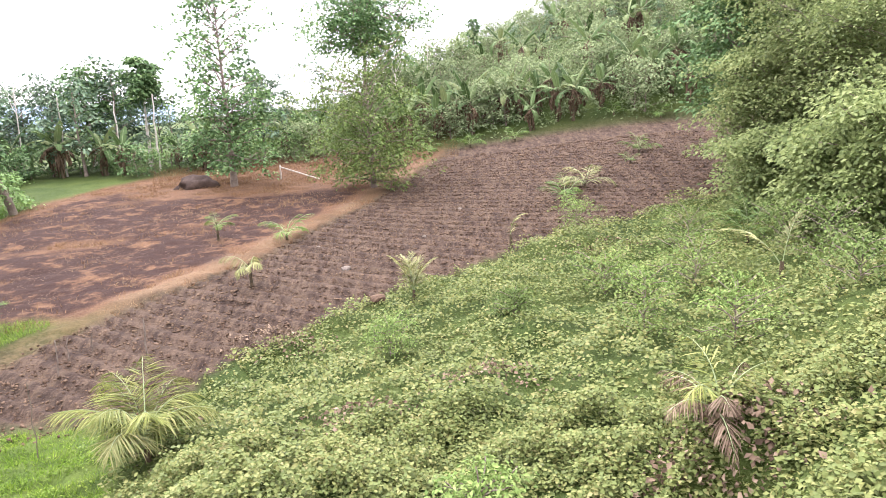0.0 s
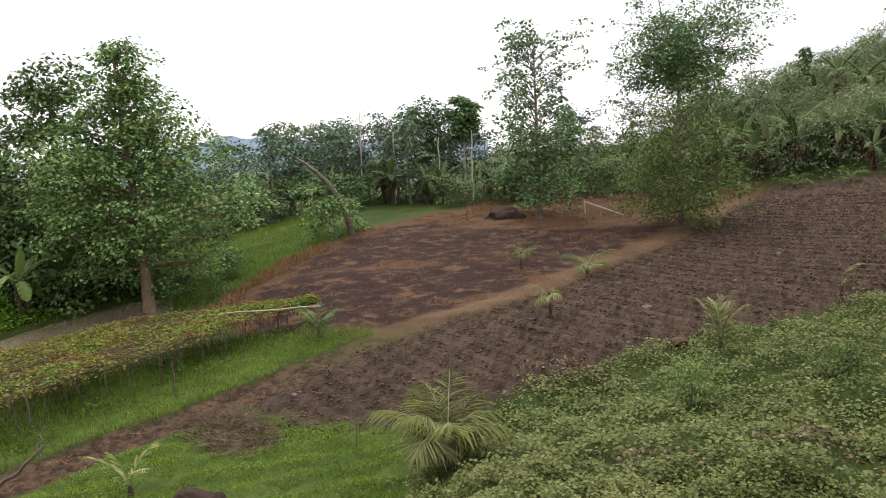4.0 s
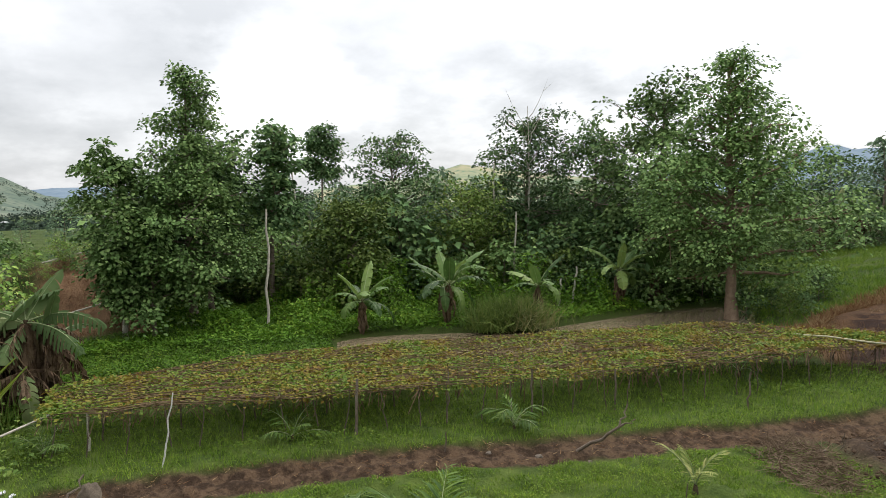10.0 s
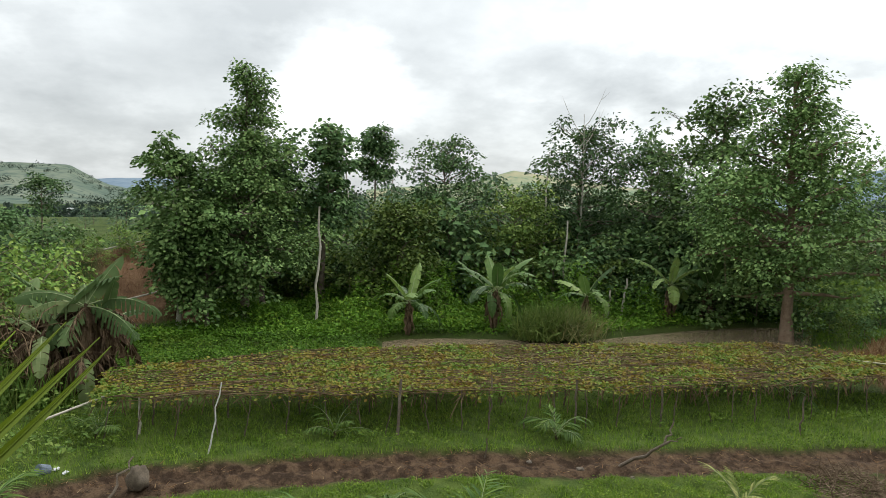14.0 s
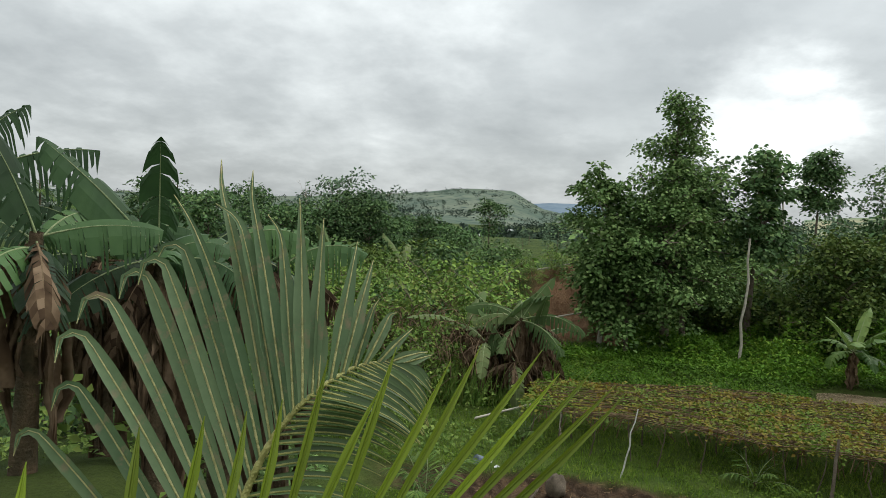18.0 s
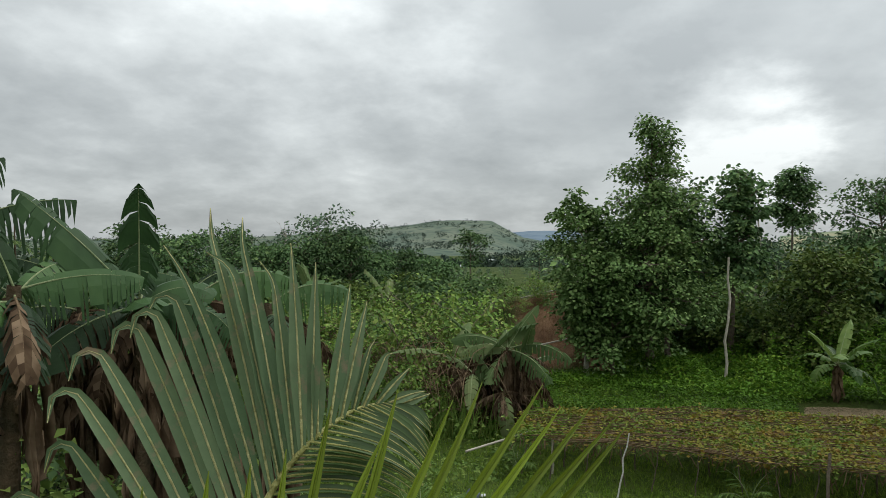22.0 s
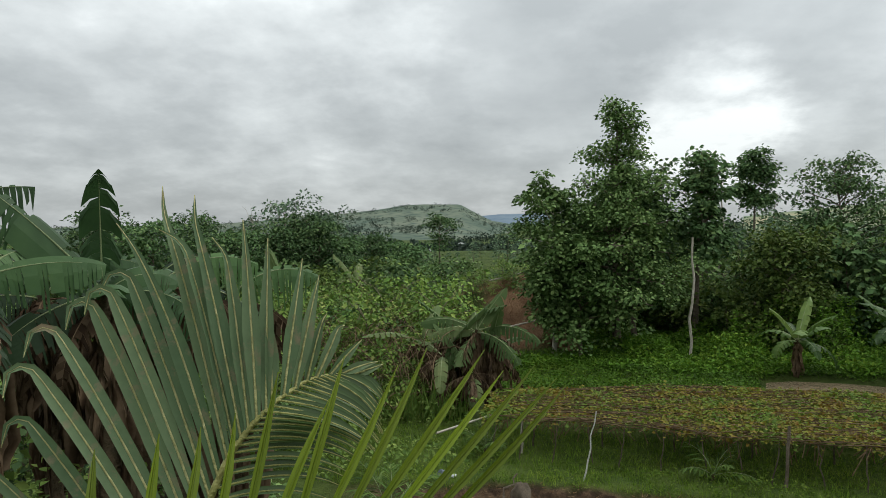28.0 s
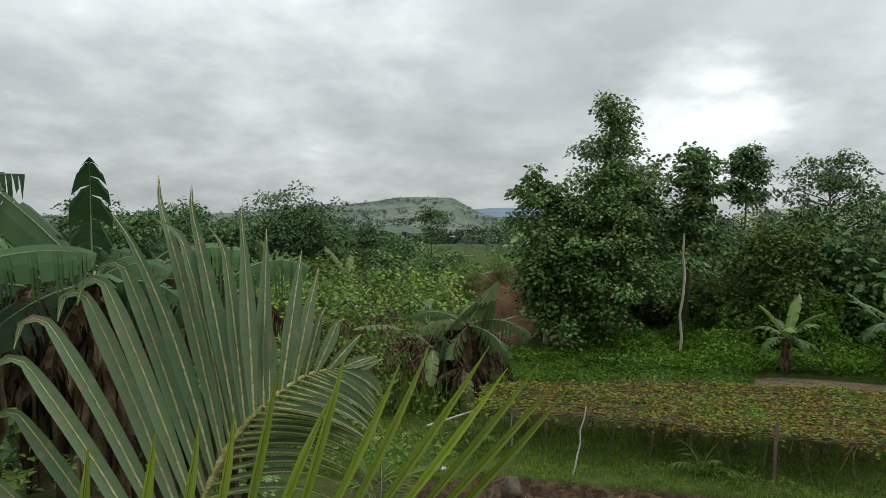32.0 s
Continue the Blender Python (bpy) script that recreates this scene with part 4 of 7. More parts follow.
def dead_leaf_mesh(seed, length, width, k=8):
    """A dry leaf that hangs folded along the stem."""
    r = np.random.default_rng(seed)
    s = np.linspace(0, 1, k + 1)
    y = 0.28 * length * np.sin(s * 2.2) * 0.8 + r.normal(0, 0.03, k + 1) * s
    z = -length * s ** 1.3 * 0.9 + 0.12 * length * np.sin(s * 3)
    w = width / 2 * np.sin(np.pi * (0.1 + 0.85 * s)) * (0.35 + 1.1 * r.random(k + 1))
    co, fa = [], []
    for side in (-1, 1):
        n = len(co)
        for i in range(k + 1):
            co += [(0.0, y[i], z[i]), (side * w[i] * 0.55, y[i] - 0.10 * length * r.random(), z[i] - 0.3 * w[i] - 0.05 * r.random()), (side * w[i] * (0.5 + 0.5 * r.random()), y[i] + 0.08 * length * (r.random() - 0.5), z[i] - 0.9 * w[i])]
        for i in range(k):
            a = n + 3 * i
            fa += [(a, a + 1, a + 4, a + 3), (a + 1, a + 2, a + 5, a + 4)]
    return mesh_from(bpy.data.meshes.new("dead_leaf"), np.array(co), np.array(fa), False)


def banana(name, place, seed, height, leaves, length, label, k=9, dead=4, mat=None, width=0.5, turn=0.0, group="", tear=0.5, spread=1.0, low=0, skirt=0.42, spec=(), face=0.0, withered=0):
    r = np.random.default_rng(seed)
    e = thing(name, place, label, "banana plant", group, turn)
    s = np.linspace(0, 1, 6)
    lean = r.normal(0, 0.05, 2) * height
    stem = np.stack((lean[0] * s, lean[1] * s, height * s), 1)
    part("pseudostem", tubes("pseudostem", [(stem, 0.13 * (height / 2) ** 0.5 * (1 - 0.55 * s), 9)]), M_STEM, e)
    leaves = len(spec) or leaves
    for i in range(leaves):
        f = i / max(1, leaves - 1)
        if spec:
            head, rise, ln, arch, rip = spec[i]
            me = banana_leaf_mesh(seed * 37 + i, ln, width * (0.9 + 0.2 * r.random()), arch, k, rip + 0.12, 0.40 + 0.7 * rip, rise=rise, twist=0.95 * math.sin(radians(head - face)))
        else:
            head = i * 137.5 + r.normal(0, 14)
            me = banana_leaf_mesh(seed * 37 + i, length * (0.75 + 0.4 * r.random()), width * (0.8 + 0.4 * r.random()), (0.3 + 1.15 * f * spread) * (0.8 + 0.4 * r.random()), k, tear * (0.4 + 0.9 * f), rise=86 - low - 52 * f + r.normal(0, 6))
        me.materials.append(mat or M_BANANA)
        me.materials.append(M_RIB)
        ob = part("leaf", me, None, e)
        ob.matrix_basis = pose(lean[0], lean[1], height * (0.99 - 0.05 * f), 0, 0, head)
    for i in range(withered):
        me = banana_leaf_mesh(seed * 71 + i, length * (0.45 + 0.3 * r.random()), width * 0.7, 0.9 + 0.6 * r.random(), 14, 0.75, 0.9, True, 5 - 40 * r.random(), r.normal(0, 0.7))
        me.materials.append(M_DEAD)
        me.materials.append(M_DRYVINE)
        part("dead_leaf", me, None, e, "dry brown torn leaf").matrix_basis = pose(lean[0], lean[1], height * 0.96, 0, 0, i * 97 + r.normal(0, 25))
    for i in range(int(dead * 2.2)):
        me = dead_leaf_mesh(seed * 53 + i, height * (0.22 + 0.4 * r.random()) + 0.25, width * skirt)
        ob = part("dead_leaf", me, M_DEAD, e, "dry brown hanging leaf")
        ob.matrix_basis = pose(lean[0] * 0.9, lean[1] * 0.9, height * (0.98 - 0.5 * r.random() ** 1.5), 0, 0, i * 83 + r.normal(0, 20))
    return e


for az, d, seed, h, n, ln, dead in ((74.7, 35.2, 1, 1.65, 11, 2.0, 6), (67.8, 36.3, 2, 2.2, 10, 2.6, 7), (68.6, 37.6, 3, 1.8, 8, 2.4, 4), (60.8, 38.9, 4, 1.7, 8, 2.0, 7), (54.6, 41.6, 5, 2.2, 10, 2.4, 9), (52.0, 43.6, 6, 2.1, 9, 2.3, 9)):
    banana("banana_plant", on_ground(az, d, 0.05), seed, h, n, ln, "green banana plant with ragged leaves on the pond bank", 9, dead, width=0.55, turn=seed * 50, group="bananas on the pond bank", low=24, spread=1.7, tear=0.7)
# the old clump by the end of the trellis
for az, d, seed, h, n, dead in ((99.4, 27.6, 12, 2.7, 5, 18), (96.6, 26.4, 13, 2.2, 3, 16), (100.6, 26.6, 14, 2.1, 4, 16), (102.0, 27.6, 15, 2.4, 4, 16), (98.4, 25.8, 16, 1.6, 2, 18)):
    banana("banana_plant", on_ground(az, d, 0.05), seed, h, n, 2.6, "banana plant with many dry brown hanging leaves beside the trellis", 12, dead, M_BANANA_OLD, width=0.5, turn=seed * 77, group="old banana clump", tear=0.85, low=34, skirt=0.75, spread=1.5, withered=11)
p = on_ground(98.6, 26.4, 0.05)
banana("banana_plant", p, 11, 3.0 - p.z, 0, 2.8, "old banana plant with arching leaves over dead brown ones", 16, 26, M_BANANA_OLD, 0.5, group="old banana clump", skirt=0.75, face=98.6, withered=16,
       spec=((8, 60, 1.9, 0.2, 0.1), (352, 22, 2.5, 1.35, 0.4), (318, 2, 2.5, 1.0, 0.5), (188, 38, 2.2, 1.25, 0.4), (212, 30, 2.0, 1.4, 0.5), (250, -15, 1.8, 0.7, 0.4), (100, 45, 2.0, 1.2, 0.4)))
# the clump close to the camera: heading, rise, length, arch and tearing of every leaf
NEAR_LABEL = "tall banana plant with torn grey-green leaves and dry brown skirts"
NEAR_SPEC = (
    (126.0, 9.3, 22, 6.27, 15, 6, ((306, 89, 1.40, 0.12, 0.28), (217, 52, 1.85, 0.25, 0.20), (243, -8, 1.40, 0.75, 0.30), (36, 42, 0.95, 1.50, 0.15), (312, 30, 0.90, 0.90, 0.10), (20, 20, 1.30, 1.60, 0.50), (120, 40, 1.30, 1.50, 0.40))),
    (134.6, 9.2, 21, 6.50, 9, 4, ((225, 72, 1.35, 0.25, 0.30), (46, 18, 1.30, 0.60, 0.30), (318, -15, 1.25, 0.80, 0.45), (180, 30, 1.20, 1.00, 0.40), (90, 45, 1.20, 1.30, 0.40), (285, 5, 1.30, 0.90, 0.40))),
    (129.6, 11.0, 23, 6.15, 10, 10, ((210, 60, 1.40, 1.40, 0.55), (40, 50, 1.50, 1.60, 0.50), (230, 20, 1.40, 1.60, 0.50), (30, 15, 1.40, 1.50, 0.50))),
    (121.4, 11.6, 24, 6.25, 6, 14, ((30, 35, 1.40, 1.20, 0.50), (220, 30, 1.30, 1.70, 0.55), (310, 10, 1.20, 1.30, 0.50))),
    (116.9, 12.6, 25, 5.90, 6, 12, ((25, 40, 1.50, 1.30, 0.45), (215, 35, 1.30, 1.80, 0.50), (310, 20, 1.20, 1.40, 0.45), (180, 20, 1.15, 1.55, 0.40))),
    (138.5, 10.5, 26, 6.90, 4, 4, ((46, 38, 1.90, 0.75, 0.85), (60, 72, 1.60, 0.80, 0.55), (230, 60, 1.80, 1.10, 0.32), (300, 35, 1.60, 1.30, 0.36))),
    (123.0, 14.6, 27, 5.80, 6, 8, ((40, 60, 1.60, 1.65, 0.50), (215, 62, 1.60, 1.45, 0.50), (120, 30, 1.48, 1.75, 0.36), (300, 35, 1.48, 1.75, 0.50))),
)
for az, d, seed, crown, dead, withered, spec in NEAR_SPEC:
    p = on_ground(az, d, 0.05)
    banana("banana_plant", p, seed, crown - p.z, 0, 2.0, NEAR_LABEL, 26, dead, M_BANANA_NEAR, 0.50, group="bananas beside the yard", spec=spec, skirt=0.28, face=az, withered=withered)
# bananas along the foot of the hill and in the wood
HILL = [banana("banana_plant", on_ground(-12 + 6 * i, 66 + i, 0.05), 30 + i, 2.4, 8, 2.4, "banana plant with pale ragged leaves at the foot of the hill", 7, 6, M_BANANA_OLD, width=0.5, turn=i * 70, group="bananas at the foot of the hill", low=26, spread=1.7, tear=0.8, withered=5) for i in range(3)]
rb = np.random.default_rng(9)


def bananas(az0, az1, d0, d1, n):
    for i in range(n):
        az, d = az0 + (az1 - az0) * (i + rb.random()) / n, rb.uniform(d0, d1)
        s = rb.uniform(0.75, 1.3)
        copy_thing(HILL[rb.integers(3)], Matrix.LocRotScale(on_ground(az, d, 0.05), Euler((0, 0, rb.uniform(0, 6.28))), Vector((s, s, s))))


bananas(-19, 5, 63.5, 70, 30)
bananas(-20, 4, 72, 105, 22)
bananas(8, 24, 64, 70, 8)
bananas(24, 42, 66, 76, 9)
bananas(104, 122, 48, 70, 8)

# ---- young coconut palms ----
LEAFLET_V = np.array([(0, 0, 0), (-0.035, 0.3, 0.012), (0.035, 0.3, 0.012), (-0.03, 0.65, -0.02), (0.03, 0.65, -0.02), (0, 1, -0.14), (0, 0.3, 0), (0, 0.65, -0.03)], float)
LEAFLET_F = np.array([(0, 6, 1), (0, 2, 6), (1, 6, 7), (1, 7, 3), (6, 2, 4), (6, 4, 7), (3, 7, 5), (7, 4, 5)])


def frond_mesh(seed, length, pairs=26, rise=70.0, bend=75.0, leaflet=0.42, wide=1.0, droop=0.5):
    """An arching rib with a row of leaflets on either side, from the origin out along y."""
    r = np.random.default_rng(seed)
    s = np.linspace(0, 1, 11)
    ang = np.radians(rise - bend * s ** 1.4)
    y = np.concatenate(([0], np.cumsum(np.cos(ang[:-1])))) * length / 10
    z = np.concatenate(([0], np.cumsum(np.sin(ang[:-1])))) * length / 10
    rib = np.stack((0.03 * length * np.sin(s * 3), y, z), 1)
    pos, way, size = [], [], []
    for i in range(pairs):
        f = 0.16 + 0.83 * i / (pairs - 1)
        b0 = np.array([np.interp(f, s, rib[:, c]) for c in range(3)])
        a = np.interp(f, s, ang)
        fwd = np.array([0, math.cos(a), math.sin(a)])
        ln = leaflet * length * (0.45 + 0.75 * math.sin(math.pi * min(1, 0.25 + 0.72 * f)))
        for side in (-1, 1):
            w = np.array([side, 0, 0]) * (1.05 - 0.55 * f) + fwd * (0.55 + 0.6 * f) + np.array([0, 0, -droop * (0.3 + 0.9 * r.random())])
            pos.append(b0)
            way.append(w + r.normal(0, 0.07, 3))
            size.append(ln * (0.85 + 0.3 * r.random()))
    pos, way, size = np.array(pos), np.array(way), np.array(size)
    n = len(pos)
    rot = frames(way, r.normal(0, 0.35, n))
    v = LEAFLET_V * np.array([wide, 1, 1])
    co = np.einsum("nij,kj->nki", rot, v) * size[:, None, None] + pos[:, None, :]
    f = (LEAFLET_F[None] + (np.arange(n) * len(v))[:, None, None]).reshape(-1, 3)
    co = co.reshape(-1, 3)
    c2, q2 = tube_arrays(rib, 0.013 * (length ** 0.5) * (1.08 - s), 5)
    tri = np.concatenate((q2[:, :3], q2[:, [0, 2, 3]])) + len(co)
    me = mesh_from(bpy.data.meshes.new("frond"), np.concatenate((co, c2)), np.concatenate((f, tri)))
    me.polygons.foreach_set("material_index", np.concatenate((np.zeros(len(f), np.int32), np.ones(len(tri), np.int32))))
    return me


def palm(place, seed, fronds, length, label, mat=None, stem=0.25, pairs=26, turn=0.0, rise0=84, rise1=45, bend=75.0, group="", wide=1.0, dry=0, hang=0.5, leaflet=0.33, drymat=None):
    r = np.random.default_rng(seed + 500)
    e = thing("coconut_palm", place, label, "palm", group, turn)
    s = np.linspace(0, 1, 4)
    part("stem", tubes("stem", [(np.stack((0 * s, 0 * s, stem * 1.3 * s), 1), 0.07 * length ** 0.5 * (1 - 0.5 * s), 7)]), M_STEM, e)
    for i in range(fronds):
        f = i / max(1, fronds - 1)
        me = frond_mesh(seed * 19 + i, length * (0.8 + 0.3 * r.random()), pairs, rise0 + (rise1 - rise0) * f, bend * (0.7 + 0.6 * r.random()), leaflet, wide, hang)
        me.materials.append((drymat or M_PALM_PALE) if i >= fronds - dry else (mat or M_PALM))
        me.materials.append(M_RIB)
        part("frond", me, None, e).matrix_basis = pose(0, 0, stem, 0, 0, i * 137.5 + r.normal(0, 15))
    return e


SMALL = "young coconut palm with arching fronds"
palm(on_ground(24.8, 14.6, 0.1), 1, 10, 2.0, "young yellow-green coconut palm with drooping fronds at the creepers' edge", M_PALM_YELLOW, 0.6, 56, 20, 87, 58, 88, dry=1, wide=0.5, hang=0.7, leaflet=0.33)
palm(on_ground(34.3, 27.6, 0.05), 2, 5, 1.5, SMALL + " at the end of the trellis", None, 0.2, 24, 30, 85, 60, 55)
palm(on_ground(49.2, 16.9, 0.05), 3, 4, 1.2, SMALL + " in the short grass", M_PALM_YELLOW, 0.2, 13, 200, 84, 55, 55, wide=2.0, hang=0.15, leaflet=0.24)
palm(on_ground(62.9, 20.5, 0.05), 4, 6, 1.2, SMALL + " in front of the trellis", None, 0.2, 16, 80, 80, 30, 90, wide=1.5)
palm(on_ground(80.4, 20.4, 0.05), 5, 6, 1.1, SMALL + " in front of the trellis", None, 0.15, 18, 10, 75, 25, 60)
palm(on_ground(97.6, 21.6, 0.05), 6, 6, 1.1, SMALL + " in front of the trellis", None, 0.15, 18, 120, 80, 35, 60)
palm(on_ground(17.9, 37.1, 0.05), 7, 6, 1.2, SMALL + " on the burnt ground", None, 0.7, 18, 10, 70, 20, 80)
palm(on_ground(15.8, 28.0, 0.05), 8, 4, 1.25, SMALL + " on the ploughed soil", M_PALM_PALE, 0.75, 20, 90, 62, 35, 120, hang=1.1)
palm(on_ground(3.1, 24.0, 0.05), 9, 6, 1.5, SMALL + " at the edge of the creepers", M_PALM_PALE, 0.35, 32, 50, 89, 72, 45, hang=0.2, leaflet=0.28)
palm(on_ground(-4.9, 29.5, 0.05), 10, 1, 1.5, "thin coconut seedling with one bent frond on the soil", M_PALM_PALE, 0.5, 22, 240, 84, 70, 85, hang=0.3, leaflet=0.2)
palm(on_ground(-9.2, 36.7, 0.05), 11, 6, 1.6, SMALL + " on the ploughed soil", None, 0.2, 20, 0, 80, 40, 70)
palm(on_ground(-10.8, 39.5, 0.05), 12, 6, 1.9, SMALL + " on the ploughed soil", M_PALM_PALE, 0.3, 22, 70, 75, 25, 75)
palm(on_ground(-14.8, 48.9, 0.05), 13, 6, 1.6, SMALL + " high on the ploughed field", None, 0.2, 18, 30, 80, 30, 70)
palm(on_ground(-14.2, 45.4, 0.05), 14, 4, 0.9, SMALL + " high on the ploughed field", None, 0.2, 14, 130, 80, 40, 70)
palm(on_ground(-22.6, 27.0, 0.05), 15, 5, 1.6, SMALL + " among the creepers", None, 0.5, 22, 20, 80, 40, 60)
palm(on_ground(-25.0, 21.5, 0.05), 16, 2, 2.1, "coconut seedling with one tall pale frond", M_PALM_PALE, 0.5, 30, 300, 84, 60, 60, hang=0.15, leaflet=0.2)
palm(on_ground(-21.0, 9.4, -0.45), 17, 11, 1.2, "withered young palm with brown fronds wrapped in creepers", M_PALM_YELLOW, 0.55, 26, 0, 86, 20, 100, dry=8, wide=0.8, leaflet=0.26, drymat=M_BRUSH, hang=1.0)
palm(on_ground(78.6, 11.0, 0.05), 18, 7, 2.3, SMALL + " below the yard", None, 0.5, 34, 35, 86, 35, 85)
palm(on_ground(70.2, 11.4, 0.05), 19, 7, 2.2, SMALL + " below the yard", None, 0.45, 34, 160, 84, 40, 80)
palm(on_ground(105.4, 16.0, 0.05), 20, 6, 1.6, SMALL + " beside the track", None, 0.3, 24, 100, 84, 45, 70)
palm(on_ground(92.5, 9.6, 0.05), 21, 6, 2.2, SMALL + " below the yard", None, 0.2, 34, 20, 70, 30, 70)
for i, (az, d) in enumerate(((1.2, 60.0), (-2.0, 61.0), (4.2, 56.0), (-5.5, 60.5), (-16.4, 63.0), (-13.0, 64.5), (46.0, 27.5), (12.8, 35.0))):
    palm(on_ground(az, d, 0.05), 40 + i, 6, 1.7, SMALL + " along the edge of the field", None, 0.3, 14, i * 50, 80, 30, 80)

for az, d, h in ((127.0, 64.0, 6.2), (131.2, 60.0, 5.6), (124.6, 70.0, 6.0), (133.5, 66.0, 6.6)):
    palm(on_ground(az, d, 0.05), 60 + int(az), 10, 2.0, "tall slender coconut palm standing above the wood", None, h, 16, az * 7, 75, -10, 60)

# ---- trellis over the kitchen garden ----
def at(x, y, z=0.0):
    return Vector((x, y, float(ground_z(x, y)) + z))


def trellis_front(y):
    return float(np.interp(y, (-3.0, 0.0, 5.2, 12.9, 21.2, 25.0), (-21.0, -20.9, -19.9, -18.6, -17.8, -16.9)))


def trellis_back(y):
    return float(np.interp(y, (-3.0, 3.1, 8.9, 21.7, 25.0), (-24.6, -26.0, -25.6, -23.4, -17.4)))


TOP = 1.15


def stick(name, a, b, r0, r1, mat, label, category="stick", group="", wob=0.0, seed=0, parent=None, sides=6):
    """A round stick from a to b, a little crooked."""
    r = np.random.default_rng(seed)
    s = np.linspace(0, 1, 7)
    a, b = np.array(a), np.array(b)
    p = a + (b - a) * s[:, None] + r.normal(0, wob, (7, 3)) * (s * (1 - s) * 4)[:, None]
    me = tubes(name, [(p - a, r0 + (r1 - r0) * s, sides)])
    if parent:
        ob = part(name, me, mat, parent, label)
        ob.location = Vector(a) - parent.location
        return ob
    me.materials.append(mat)
    ob = new(name, me)
    ob.location = Vector(a)
    return tagged(ob, label, category, group)


def build_trellis():
    e = thing("trellis", at(trellis_front(0), 0), "low garden trellis of stakes and wire under yellowing bean vines", "trellis")
    r = np.random.default_rng(4)
    for i, y in enumerate(np.arange(-2.6, 25.0, 0.95)):
        x = trellis_front(y)
        stick("stake", at(x, y + r.normal(0, 0.12), -0.1), at(x + r.normal(0, 0.05), y + r.normal(0, 0.08), TOP + r.uniform(-0.05, 0.15)), 0.02, 0.015, M_STAKE, "", wob=0.02, seed=i, parent=e, sides=5)
    for i, y in enumerate(np.arange(-1.5, 24.0, 2.1)):
        for f in (0.35, 0.7, 1.0):
            x = trellis_front(y) + (trellis_back(y) - trellis_front(y)) * f
            stick("stake", at(x, y, -0.1), at(x, y, TOP + 0.02), 0.028, 0.022, M_STAKE, "", wob=0.02, seed=i + 60, parent=e, sides=5)
    for f in np.linspace(0, 1, 8):
        s = np.linspace(-2.8, 24.8, 26)
        pts = np.array([(trellis_front(y) + (trellis_back(y) - trellis_front(y)) * f, y, float(ground_z(trellis_front(y), y)) * 0.5 + TOP - 0.03 * (k % 2)) for k, y in enumerate(s)])
        part("wire", tubes("wire", [(pts - np.array(e.location), np.full(26, 0.006), 3)]), M_DRYVINE, e)
    return e


trellis = build_trellis()
for az, d, h, w, seed, mat, lab in ((75.5, 20.4, 1.7, 0.05, 1, M_BARK, "thick mottled post at the front of the trellis"), (61.5, 21.6, 1.6, 0.035, 2, M_STAKE, "dark wooden post at the front of the trellis"), (68.2, 21.2, 1.6, 0.03, 3, M_BARK, "crooked pale post wrapped in dry vines"), (55.0, 22.6, 1.4, 0.035, 4, M_STAKE, "dark wooden post at the front of the trellis"), (45.5, 23.6, 1.3, 0.03, 5, M_STAKE, "thin dark leaning post of the trellis"), (94.8, 21.6, 1.2, 0.035, 6, M_PALE, "short pale post at the end of the trellis")):
    p = on_ground(az, d, 0.1)
    stick("post", p, p + Vector((0.05 * (seed % 3 - 1), 0.08 * (seed % 2), h)), w, w * 0.8, mat, lab, "post", wob=0.03, seed=seed)


